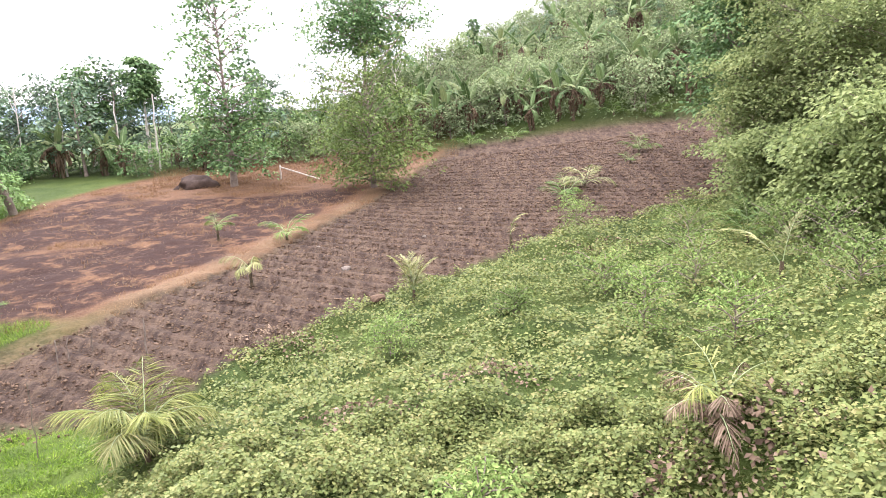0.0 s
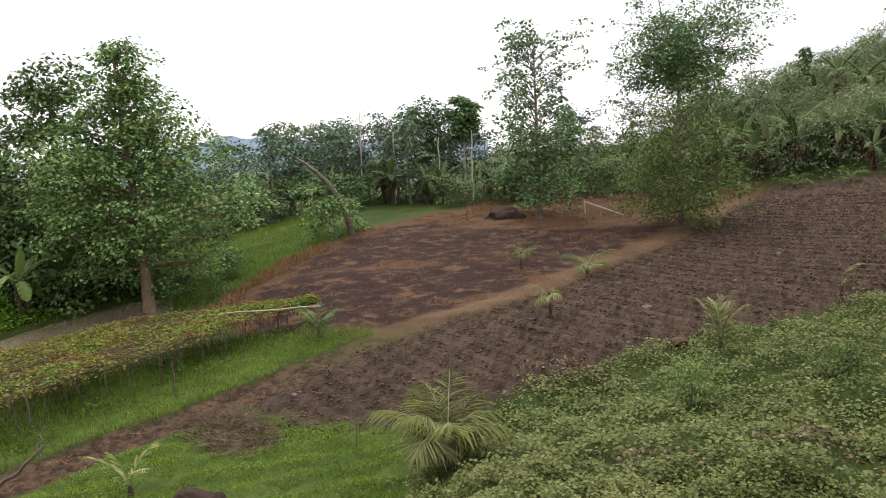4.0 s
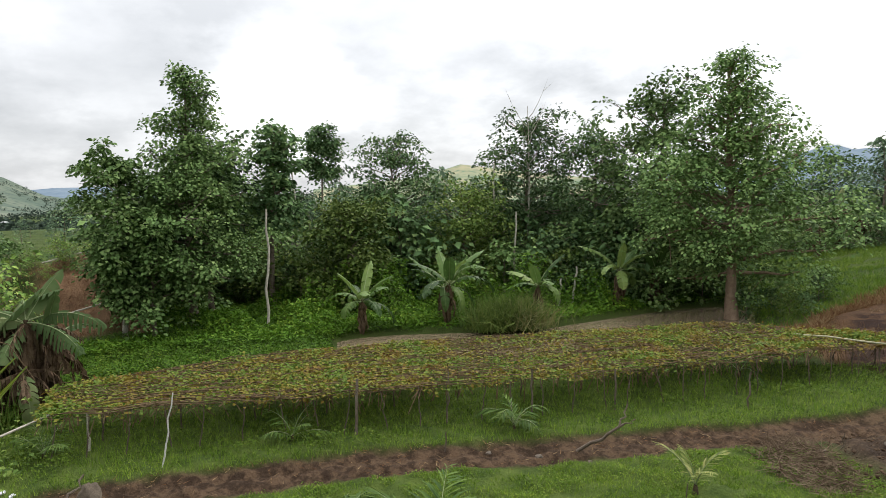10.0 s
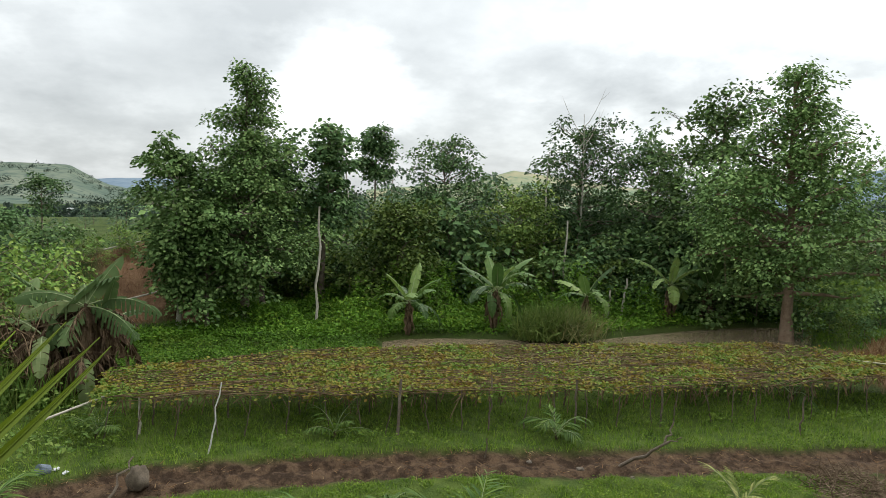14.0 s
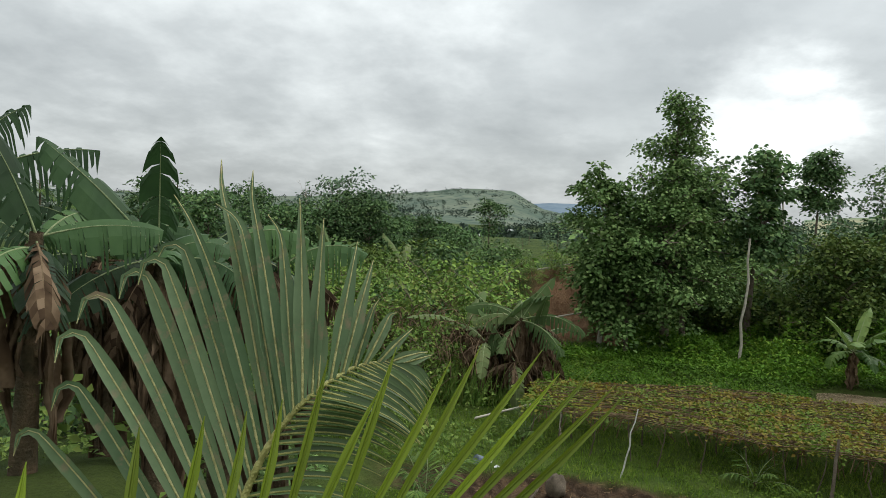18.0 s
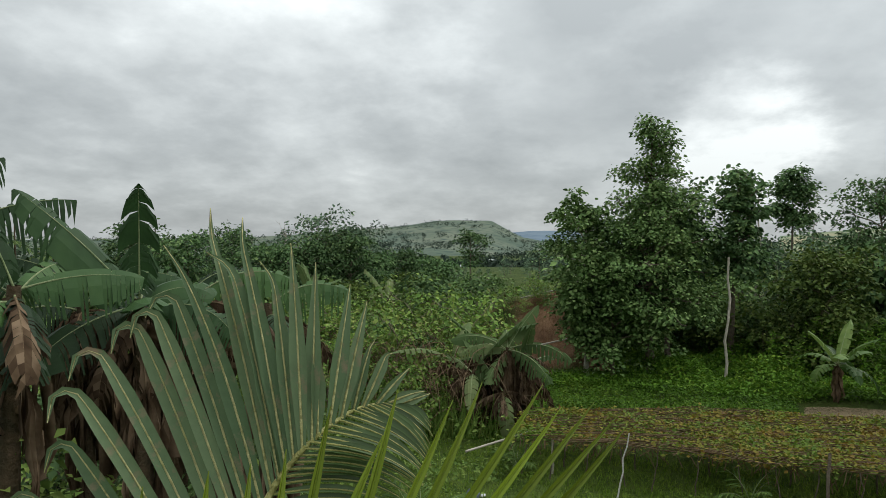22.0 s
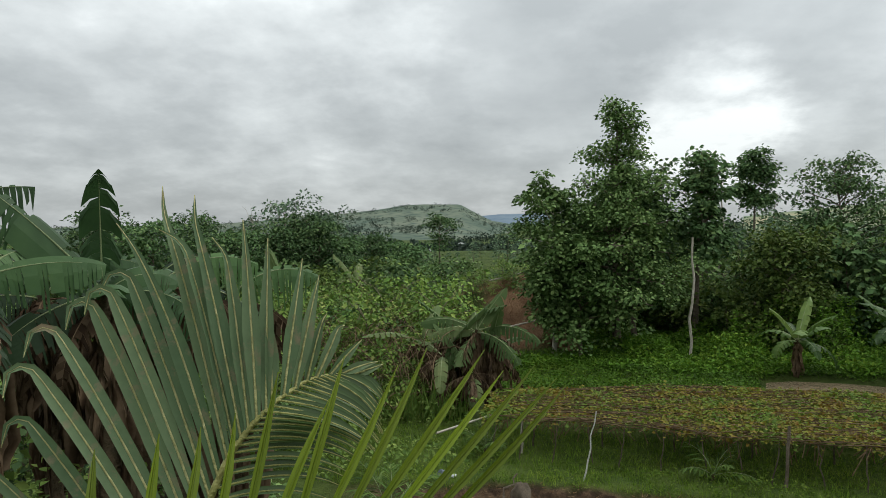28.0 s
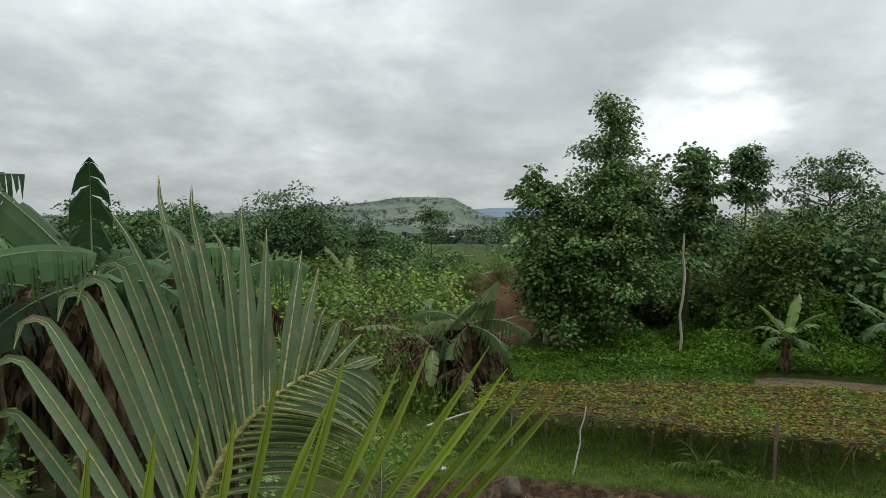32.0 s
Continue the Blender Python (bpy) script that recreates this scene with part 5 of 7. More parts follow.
def vine_mat():
    """The leaves that lie on the wires, with a ragged fringe, and the long dry stems."""
    r = np.random.default_rng(21)
    n = 100000
    y = r.uniform(-3.0, 25.0, n)
    f = r.beta(0.95, 1.0, n)
    xf, xb = np.interp(y, (-3.0, 0.0, 5.2, 12.9, 21.2, 25.0), (-21.0, -20.9, -19.9, -18.6, -17.8, -16.9)), np.interp(y, (-3.0, 3.1, 8.9, 21.7, 25.0), (-24.6, -26.0, -25.6, -23.4, -17.4))
    x = xf + 0.1 + (xb - xf) * f
    rows = 0.5 + 0.5 * np.sin(x * 9.0 + 0.8 * np.sin(y * 0.6))
    keep = r.random(n) < (0.45 + 0.55 * rows) * (0.26 + 0.74 * smooth(fbm(x * 1.6, y * 0.7, 1.2, 3), 0.37, 0.56)) * (0.45 + 0.55 * smooth(x - xf, 0.0, -0.7))
    x, y, xf = x[keep], y[keep], xf[keep]
    n = len(x)
    z = 0.5 * ground_z(x, y) * (ground_z(x, y) > 0) + TOP + r.normal(0.02, 0.05, n) + 0.14 * (fbm(x, y, 1.3) - 0.5) - 0.10 * smooth(x, xf - 0.3, xf + 0.2)
    way = r.normal(0, 1, (n, 3)) * np.array([1, 1, 0.35])
    me = scatter("vine_leaves", np.stack((x, y, z), 1), frames(way, r.normal(0, 0.5, n)), r.uniform(0.07, 0.15, n), LEAF_V, LEAF_F, 1.3)
    me.materials.append(M_MAT)
    tagged(new("vine_leaves", me), "yellow, green and brown bean leaves spread over the trellis", "vine", kind="stuff")
    lines = []
    for i in range(620):
        y0, ln, ff = r.uniform(-3, 22), r.uniform(1.5, 5.0), r.random()
        ys = np.clip(np.linspace(y0, y0 + ln, 9), -3, 25)
        pts = np.array([(trellis_front(v) + 0.05 + (trellis_back(v) - trellis_front(v)) * ff + 0.15 * math.sin(v * 2.1 + i), v, TOP + 0.05 + 0.05 * math.sin(v * 3 + i)) for v in ys])
        lines.append((pts, np.full(9, 0.011), 3))
    for i in range(420):
        y0 = r.uniform(-2.8, 24.5)
        x0 = trellis_front(y0) + r.uniform(-0.4, 0.1)
        s = np.linspace(0, 1, 4)
        drop = r.uniform(0.08, 0.5) * (0.5 + r.random())
        pts = np.stack((x0 + 0.1 * r.normal() * s, y0 + 0.15 * r.normal() * s, TOP - drop * s), 1)
        lines.append((pts, np.full(4, 0.014), 3))
    me = tubes("vine_stems", lines)
    me.materials.append(M_DRYVINE)
    tagged(new("vine_stems", me), "dry brown vine stems lying on and hanging from the trellis", "vine", kind="stuff")


vine_mat()

# ---- sticks, poles and stones ----
p = on_ground(90.1, 19.4, 0.1)
stick("white_stick", p, on_ground(89.0, 19.5) + Vector((0, 0, 1.88)), 0.024, 0.016, M_WHITE, "crooked pale stick leaning in front of the trellis", wob=0.04, seed=2)
e = thing("fallen_branch", on_ground(58.0, 18.9), "forked grey branch leaning from the track against the trellis", "branch")
for a, b, r0 in (((0, 0, 0.02), (1.15, 0.62, 1.0), 0.05), ((1.05, 0.55, 0.92), (1.05, 0.80, 1.45), 0.03), ((1.12, 0.6, 0.98), (1.45, 0.75, 1.2), 0.02)):
    stick("limb", Vector(a) + e.location, Vector(b) + e.location, r0, r0 * 0.6, M_BARK, "", wob=0.03, seed=3, parent=e)
for az, d, h, r0, lab in ((32.1, 17.1, 1.8, 0.016, "thin upright stick in the grass"), (50.1, 14.5, 1.25, 0.016, "thin upright stick in the grass"), (30.0, 22.0, 1.2, 0.03, "greyish pale stake at the edge of the soil"), (29.2, 23.4, 0.75, 0.03, "short pale stake at the edge of the soil"), (27.6, 23.8, 0.6, 0.025, "short dark stake at the edge of the soil"), (24.0, 21.5, 1.5, 0.035, "pale stake behind the young palm"), (39.4, 21.0, 0.5, 0.02, "bent dry twig beside the track"), (68.5, 19.0, 0.55, 0.03, "short broken stake beside the track")):
    p = on_ground(az, d, 0.08)
    stick("stake", p, p + Vector((0.06, 0.03, h)), r0 * 0.75, r0 * 0.6, M_BARK if "pale" in lab else M_STAKE, lab, "stake", wob=0.02, seed=int(az))
p = on_ground(81.9, 37.3, 0.1)
stick("bare_pole", p, p + Vector((-0.1, 0.15, 6.1)), 0.075, 0.05, M_PALE, "tall pale barkless pole at the edge of the thicket", "pole", wob=0.09, seed=5)
for az, d, z0, h, lab in ((79.8, 52.0, 0.0, 9.6, "thin pale palm trunk in the thicket"), (66.0, 55.0, 0.0, 7.6, "thin bare trunk in the thicket"), (64.2, 50.0, 0.0, 8.6, "thin bare trunk in the thicket"), (62.6, 46.0, 0.0, 5.4, "thin grey trunk in the thicket"), (21.4, 68.0, 0.0, 6.6, "thin pale trunk at the edge of the wood"), (24.0, 69.0, 0.0, 6.2, "thin pale trunk at the edge of the wood"), (27.5, 70.0, 0.0, 6.8, "thin pale trunk at the edge of the wood"), (58.0, 43.0, 0.0, 2.3, "broken stump on the pond bank"), (59.2, 42.0, 0.0, 1.7, "broken stump on the pond bank")):
    p = on_ground(az, d, 0.1)
    stick("dead_tree", p, p + Vector((0.2, 0.1, h)), 0.085, 0.05, M_PALE, lab, "tree trunk", wob=0.08, seed=int(az * 3))
# leaning dead trunk at the corner of the burnt field
s = np.linspace(0, 1, 9)
base = on_ground(31.1, 53.0)
tip = polar(34.9, 53.5, base.z + 5.8)
v = np.array(tip - base)
pts = np.outer(s, v) + np.outer(np.sin(s * math.pi), np.array([0.75, 0.1, 0.5]))
me = tubes("leaning_trunk", [(pts, 0.26 * (1 - 0.82 * s) + 0.02, 8), (pts[5] + np.outer(np.linspace(0, 1, 4), (0.2, 0.1, 1.6)), np.array([0.06, 0.05, 0.03, 0.01]), 5)])
me.materials.append(M_BARK)
ob = new("leaning_trunk", me)
ob.location = base
tagged(ob, "curved leaning dead trunk at the corner of the burnt field", "tree trunk")
for az, d, s_ in ((32.4, 52.0, 1.0), (33.6, 53.0, 0.9), (31.0, 54.5, 0.8)):
    copy_thing(SHRUB_THINGS[1], Matrix.LocRotScale(on_ground(az, d, 0.1), Euler((0, 0, az)), Vector((s_, s_, s_))))
# leaning rail on a post by the far trees
e = thing("rail_on_post", on_ground(12.8, 55.5), "grey pole leaning on a short wooden post", "pole")
stick("post", on_ground(12.8, 55.5, 0.1), on_ground(12.8, 55.5) + Vector((0, 0, 1.1)), 0.07, 0.06, M_PALE, "", parent=e, seed=1)
stick("rail", on_ground(12.8, 55.3) + Vector((0, 0, 0.95)), on_ground(9.9, 53.5) + Vector((0, 0, 0.08)), 0.05, 0.04, M_PALE, "", parent=e, seed=2)
# bamboo that closes the end of the trellis
b0, b1 = on_ground(43.0, 30.2) + Vector((0, 0, 1.15)), on_ground(34.0, 27.4) + Vector((0, 0, 1.28))
stick("bamboo_pole", b0, b1, 0.035, 0.03, M_BAMBOO, "long pale bamboo pole resting along the end of the trellis", "bamboo pole", wob=0.03, seed=8)
for f in (0.03, 0.5, 0.97):
    q = b0.lerp(b1, f)
    stick("stake", at(q.x, q.y, -0.1), q + Vector((0, 0, 0.02)), 0.025, 0.02, M_STAKE, "dark stake that carries the bamboo pole", "stake", seed=int(f * 9))
stick("log", on_ground(96.2, 40.6) + Vector((0, 0, 0.55)), on_ground(93.2, 40.0) + Vector((0, 0, 0.45)), 0.05, 0.045, M_PALE, "pale log lying across the red bank", "log", seed=4)
stick("log", on_ground(97.0, 44.8) + Vector((0, 0, 0.35)), on_ground(93.5, 45.0) + Vector((0, 0, 0.4)), 0.05, 0.045, M_PALE, "pale log lying along the top of the red bank", "log", seed=6)
stick("log", on_ground(101.5, 22.5) + Vector((0, 0, 0.35)), on_ground(95.5, 24.5) + Vector((0, 0, 0.6)), 0.04, 0.03, M_PALE, "dry pole lying against the old banana clump", "log", seed=7)


def rock_mesh(seed, sx, sy, sz, sub=3, rough=0.22):
    bm = bmesh.new()
    bmesh.ops.create_icosphere(bm, subdivisions=sub, radius=1.0)
    o = Vector((seed * 3.7, seed * 1.3, 0))
    for v in bm.verts:
        k = 1 + rough * 2 * (noise.noise(v.co * 1.3 + o) + 0.5 * noise.noise(v.co * 3.1 + o) + 0.2 * noise.noise(v.co * 7.0 + o))
        v.co = Vector((v.co.x * sx * k, v.co.y * sy * k, max(v.co.z * sz * k, -0.35 * sz)))
    for f in bm.faces:
        f.smooth = sub > 2
    return bm


def rock(name, place, bm, mat, label, category="rock", turn=0.0):
    me = bpy.data.meshes.new(name)
    bm.to_mesh(me)
    bm.free()
    me.materials.append(mat)
    ob = new(name, me)
    ob.matrix_basis = Matrix.LocRotScale(place, Euler((0, 0, radians(turn))), None)
    return tagged(ob, label, category)


rock("boulder", on_ground(44.8, 15.0, -0.12), rock_mesh(1, 0.60, 0.46, 0.42, 3, 0.17), M_ROCK, "large dark brown boulder lying in the short grass", turn=20)
rock("boulder", on_ground(47.3, 14.7, -0.06), rock_mesh(2, 0.36, 0.31, 0.25, 3, 0.17), M_ROCK, "smaller dark boulder lying against a larger one", turn=70)
rock("soil_mound", on_ground(18.9, 56.0, 0.0), rock_mesh(3, 1.5, 1.2, 0.75), M_ROCK, "dark mound of bare earth at the edge of the burnt field", "mound")
rock("stump", on_ground(94.9, 18.0, -0.05), rock_mesh(4, 0.26, 0.24, 0.40), M_STAKE, "brown weathered tree stump beside the track", "stump")
stick("stick", on_ground(96.9, 17.4, 0.02), on_ground(95.2, 17.9) + Vector((0, 0, 0.7)), 0.035, 0.02, M_BARK, "bent stick leaning on the stump", wob=0.04, seed=9)
rock("field_stone", on_ground(8.4, 28.8, -0.03), rock_mesh(5, 0.19, 0.16, 0.15), M_STONE, "pale rounded stone on the ploughed soil", "stone")
for i, (az, d, s_) in enumerate(((36.6, 21.7, 0.12), (36.2, 21.9, 0.07), (40.6, 20.6, 0.10), (-3.0, 56.0, 0.28), (-2.4, 56.4, 0.18), (6.0, 24.6, 0.3), (61.0, 18.4, 0.10), (65.0, 18.6, 0.08), (57.0, 18.2, 0.07), (16.8, 42.0, 0.12), (14.0, 45.0, 0.12), (10.5, 33.0, 0.13), (2.0, 33.0, 0.12), (20.0, 30.0, 0.10), (-1.0, 38.0, 0.14))):
    rock("field_stone", on_ground(az, d, -0.02), rock_mesh(10 + i, s_, s_ * 0.8, s_ * 0.6, 2), M_CLOD if s_ > 0.15 else M_STONE, "brown boulder half sunk in the soil" if s_ > 0.15 else "pale stone lying on the bare soil", "stone", turn=i * 40)
# blue container and rubbish by the track
bm = bmesh.new()
bmesh.ops.create_cone(bm, cap_ends=True, segments=16, radius1=0.13, radius2=0.14, depth=0.28)
bmesh.ops.bevel(bm, geom=bm.edges[:], offset=0.015, segments=2, affect="EDGES")
M_CAN = solid("faded_blue_plastic", (0.10, 0.13, 0.17), (0.17, 0.20, 0.24), 6.0, 0.5, 0.4)
c = rock("container", on_ground(101.0, 19.4, -0.12), bm, M_CAN, "small faded blue container lying in the grass", "container")
c.rotation_euler = (radians(70), 0, 0.7)
for i, (az, d) in enumerate(((100.2, 19.6), (99.6, 19.3))):
    bm = rock_mesh(40 + i, 0.09, 0.065, 0.04, 2, 0.4)
    rock("rubbish", on_ground(az, d, -0.02), bm, solid("crumpled_white_film", (0.55, 0.56, 0.56), (0.75, 0.75, 0.74), 8.0, 0.5, 0.4) if i == 0 else bpy.data.materials["crumpled_white_film"], "crumpled white plastic scrap on the ground", "rubbish")


def brush_pile():
    r = np.random.default_rng(6)
    n = 2600
    a, d = r.uniform(0, 6.28, n), np.sqrt(r.random(n))
    x, y = 1.9 * d * np.cos(a) + r.normal(0, 0.15, n), 1.0 * d * np.sin(a) + r.normal(0, 0.12, n)
    z = r.random(n) * 0.34 * (1 - d ** 1.3) + 0.03
    way = r.normal(0, 1, (n, 3)) * np.array([1, 1, 0.35])
    me = scatter("brush_pile", np.stack((x, y, z), 1), frames(way, r.normal(0, 1, n)), r.uniform(0.25, 0.6, n), np.array([(-0.02, 0, 0), (0.02, 0, 0), (0.0, 1, 0.06)]), np.array([(0, 1, 2)]))
    me.materials.append(M_BRUSH)
    ob = new("dry_brush", me)
    ob.matrix_basis = Matrix.LocRotScale(on_ground(41.6, 19.5), Euler((0, 0, radians(-30))), None)
    tagged(ob, "heap of dry brown twigs and straw beside the track", "dry brush", kind="stuff")


brush_pile()


def dry_tangle():
    """Dead climbing stems over the bushes by the old banana clump."""
    r = np.random.default_rng(8)
    lines = []
    for i in range(420):
        p0 = np.array(on_ground(r.uniform(99.0, 112), r.uniform(25.5, 37)))
        ln, a = r.uniform(0.8, 2.8), r.uniform(0, 6.28)
        s = np.linspace(0, 1, 7)
        top = r.uniform(0.8, 3.2)
        pts = p0 + np.stack((np.cos(a) * ln * s, np.sin(a) * ln * s, top * (0.55 + 0.45 * np.sin(math.pi * (0.15 + 0.8 * s))) + r.normal(0, 0.06, 7)), 1)
        lines.append((pts, np.full(7, 0.017), 3))
    me = tubes("dry_tangle", lines)
    me.materials.append(M_DRYVINE)
    tagged(new("dry_tangle", me), "tangle of dead brown climbing stems over the bushes", "dry vines", kind="stuff")


dry_tangle()


def tussock(az, d, seed, label, mat, n, h, spread):
    r = np.random.default_rng(seed)
    way = np.stack((r.normal(0, 0.62, n), r.normal(0, 0.62, n), np.ones(n)), 1)
    pos = np.stack((r.normal(0, spread, n), r.normal(0, spread, n), np.zeros(n)), 1)
    blade = np.array([(-0.012, 0, 0), (0.012, 0, 0), (-0.010, 0.5, 0.0), (0.010, 0.5, 0.0), (0, 0.92, -0.42)])
    me = scatter("tussock", pos, frames(way, r.uniform(0, 6.28, n)), r.uniform(0.6, 1.1, n) * h, blade, np.array([(0, 1, 3), (0, 3, 2), (2, 3, 4)]))
    me.materials.append(mat)
    ob = new("grass_tussock", me)
    ob.location = on_ground(az, d)
    ob.location.z = max(ob.location.z, -0.22)
    tagged(ob, label, "grass tussock")


tussock(63.2, 35.9, 1, "tall arching grass tussock hanging over the pond", M_SHRUB, 900, 2.0, 0.6)
tussock(62.0, 36.1, 2, "tall dry-edged grass tussock hanging over the pond", M_PALM_PALE, 700, 1.7, 0.7)
tussock(64.6, 35.7, 3, "tall arching grass tussock hanging over the pond", M_SHRUB, 600, 1.8, 0.5)

# ---- hills beyond the valley ----
def hill_material(name, c1, c2, c3, scale):
    m, nt, b = shader(name, 1.0, 0.0)
    col = mix_col(nt, noise_fac(nt, scale, 6, 0.65, 0.4, 0.6), c1, c2)
    col = mix_col(nt, noise_fac(nt, scale * 6, 4, 0.6, 0.5, 0.68), col, c3)
    nt.links.new(col, b.inputs["Base Color"])
    return m


def hill(name, label, mat, az0, az1, d, profile, depth, rough):
    """A ridge: profile gives its crest, in metres above the eye, from az0 to az1."""
    az = np.linspace(az0, az1, 140)
    t = np.linspace(0, 1, 26)
    A, T = np.meshgrid(az, t, indexing="ij")
    D = d - depth * (1 - T)
    crest = np.interp(A, profile[0], profile[1]) + 7
    x, y = -D * np.sin(np.radians(A)), D * np.cos(np.radians(A))
    n = fbm(x, y, depth * 0.35, 4) - 0.5
    Z = -34 + (crest + 34) * T ** 1.25 + rough * n * np.sin(math.pi * np.clip(T, 0, 1)) + rough * 0.12 * (fbm(x, y, depth * 0.06, 3) - 0.5)
    m_, k = A.shape
    i, j = np.meshgrid(np.arange(m_ - 1), np.arange(k - 1), indexing="ij")
    q = np.stack((i * k + j, (i + 1) * k + j, (i + 1) * k + j + 1, i * k + j + 1), -1).reshape(-1, 4)
    me = mesh_from(bpy.data.meshes.new(name), np.stack((x, y, Z), -1).reshape(-1, 3), q)
    me.materials.append(mat)
    tagged(new(name, me), label, "hill", kind="structure")
    return np.stack((x, y, Z), -1)


# distance haze is put into these hill colours: paler, greyer, the ridges blue
M_HILL = hill_material("haze_greyed_pasture", (0.105, 0.135, 0.105), (0.165, 0.185, 0.14), (0.06, 0.088, 0.075), 0.006)
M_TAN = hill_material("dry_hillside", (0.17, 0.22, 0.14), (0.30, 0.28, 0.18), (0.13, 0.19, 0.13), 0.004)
M_HAZE_BLUE = hill_material("haze_blue_forest_ridge", (0.15, 0.195, 0.24), (0.18, 0.225, 0.265), (0.13, 0.175, 0.225), 0.003)
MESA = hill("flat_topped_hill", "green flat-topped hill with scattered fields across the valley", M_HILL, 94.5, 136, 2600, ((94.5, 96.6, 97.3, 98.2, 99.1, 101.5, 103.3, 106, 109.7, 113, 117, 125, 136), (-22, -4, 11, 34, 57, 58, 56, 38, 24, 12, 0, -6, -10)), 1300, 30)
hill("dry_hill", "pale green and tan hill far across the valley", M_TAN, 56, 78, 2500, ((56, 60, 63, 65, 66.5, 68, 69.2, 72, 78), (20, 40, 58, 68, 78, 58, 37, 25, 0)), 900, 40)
hill("haze_blue_ridge", "forested mountain ridge coloured haze blue on the horizon", M_HAZE_BLUE, 20, 52, 4200, ((20, 28, 33, 36, 37.4, 38.6, 39.5, 40.3, 41, 42.5, 45, 52), (60, 90, 112, 150, 158, 150, 176, 178, 160, 126, 100, 60)), 1400, 60)
hill("haze_blue_ridge", "low ridge coloured haze blue on the horizon behind the hill", M_HAZE_BLUE, 84, 102, 4400, ((84, 90, 93, 95.8, 98, 102), (0, 22, 34, 33, 20, 0)), 900, 20)
# pale fields and woods on the valley floor
M_FIELDS = hill_material("valley_fields", (0.16, 0.26, 0.10), (0.07, 0.13, 0.06), (0.28, 0.34, 0.18), 0.012)
rv = np.random.default_rng(3)
for i in range(26):
    az, d = rv.uniform(94, 132), rv.uniform(420, 1300)
    bm = bmesh.new()
    w, l = rv.uniform(25, 80), rv.uniform(25, 70)
    c = polar(az, d)
    vs = [bm.verts.new((c.x + w * a, c.y + l * b_, float(ground_z(c.x + w * a, c.y + l * b_)) + 0.6)) for a, b_ in ((-1, -0.8), (1, -1), (0.9, 1), (-1, 0.9))]
    bm.faces.new(vs)
    me = bpy.data.meshes.new("valley_field")
    bm.to_mesh(me)
    bm.free()
    me.materials.append(M_FIELDS)
    tagged(new("valley_field", me), "pale green field on the valley floor", "field", kind="structure")


def valley_woods():
    """Trees and hedges over the valley floor and up the side of the flat-topped hill."""
    r = np.random.default_rng(51)
    n = 2600
    az, d = r.uniform(93, 134, n), r.uniform(480, 1350, n)
    x, y = place_far(az, d)
    keep = fbm(x, y, 160, 3) > 0.46
    p1 = np.stack((x, y, ground_z(x, y)), 1)[keep]
    m_, k = MESA.shape[:2]
    n = 2600
    i, j = r.integers(0, m_ - 1, n), r.integers(1, k - 1, n)
    f, g = r.random((n, 1)), r.random((n, 1))
    p2 = (MESA[i, j] * (1 - f) + MESA[i + 1, j] * f) * (1 - g) + (MESA[i, j + 1] * (1 - f) + MESA[i + 1, j + 1] * f) * g
    p2 = p2[fbm(p2[:, 0], p2[:, 1], 130, 3) > 0.5]
    p = np.concatenate((p1, p2))
    tall = r.uniform(4, 9, len(p))
    per = 14
    o = r.normal(0, 1, (len(p), per, 3))
    o /= np.linalg.norm(o, axis=2, keepdims=True)
    q = p[:, None, :] + (o * np.array([0.5, 0.5, 0.42]) + np.array([0, 0, 0.5])) * tall[:, None, None]
    q, way = q.reshape(-1, 3), o.reshape(-1, 3) + r.normal(0, 0.5, (len(p) * per, 3))
    me = scatter("valley_woods", q, frames(way, r.normal(0, 1, len(q))), np.repeat(tall, per) * 0.42, LEAF_V, LEAF_F, 1.3)
    me.materials.append(M_VALLEY)
    tagged(new("valley_woods", me), "scattered trees and hedges across the valley and hillside", "woods", kind="stuff")


def place_far(az, d):
    a = np.radians(az)
    return -d * np.sin(a), d * np.cos(a)


# the haze of the valley is mixed into this greyed leaf colour
M_VALLEY = leafy("hazy_valley_trees", [(0.04, 0.065, 0.05), (0.06, 0.088, 0.066), (0.08, 0.11, 0.08)], 0.9, 0.05)
valley_woods()


def far_house(az, d, turn, label):
    e = thing("house", on_ground(az, d, 0.2), label, "house", "houses in the valley", turn)
    bm = bmesh.new()
    bmesh.ops.create_cube(bm, size=1.0, matrix=Matrix.LocRotScale(Vector((0, 0, 1.6)), None, Vector((11, 7, 3.2))))
    part("wall", bm, M_HOUSE, e)
    bm = bmesh.new()
    vs = [bm.verts.new(v) for v in ((-6, -4.2, 3.1), (6, -4.2, 3.1), (6, 4.2, 3.1), (-6, 4.2, 3.1), (-6, 0, 5.4), (6, 0, 5.4))]
    for f in ((0, 1, 5, 4), (2, 3, 4, 5), (0, 4, 3), (1, 2, 5), (3, 2, 1, 0)):
        bm.faces.new([vs[i] for i in f])
    part("roof", bm, M_TIN, e)


M_HOUSE = solid("whitewashed_wall", (0.62, 0.62, 0.58), (0.75, 0.74, 0.70), 0.3)
M_TIN = solid("weathered_tin_roof", (0.45, 0.46, 0.47), (0.62, 0.62, 0.62), 0.3, 0.5)
for i in range(14):
    far_house(98.2 + 0.55 * i + 0.5 * math.sin(i * 2.3), 700 + 330 * (0.5 + 0.5 * math.sin(i * 1.7)), i * 47, "small white house with a tin roof in the valley")

# ---- leaves, grass and clods that nobody could count ----
def place_on(az, d):
    a = np.radians(az)
    return -d * np.sin(a), d * np.cos(a)


def stuff(name, me, mat, label, category):
    me.materials.append(mat)
    return tagged(new(name, me), label, category, kind="stuff")


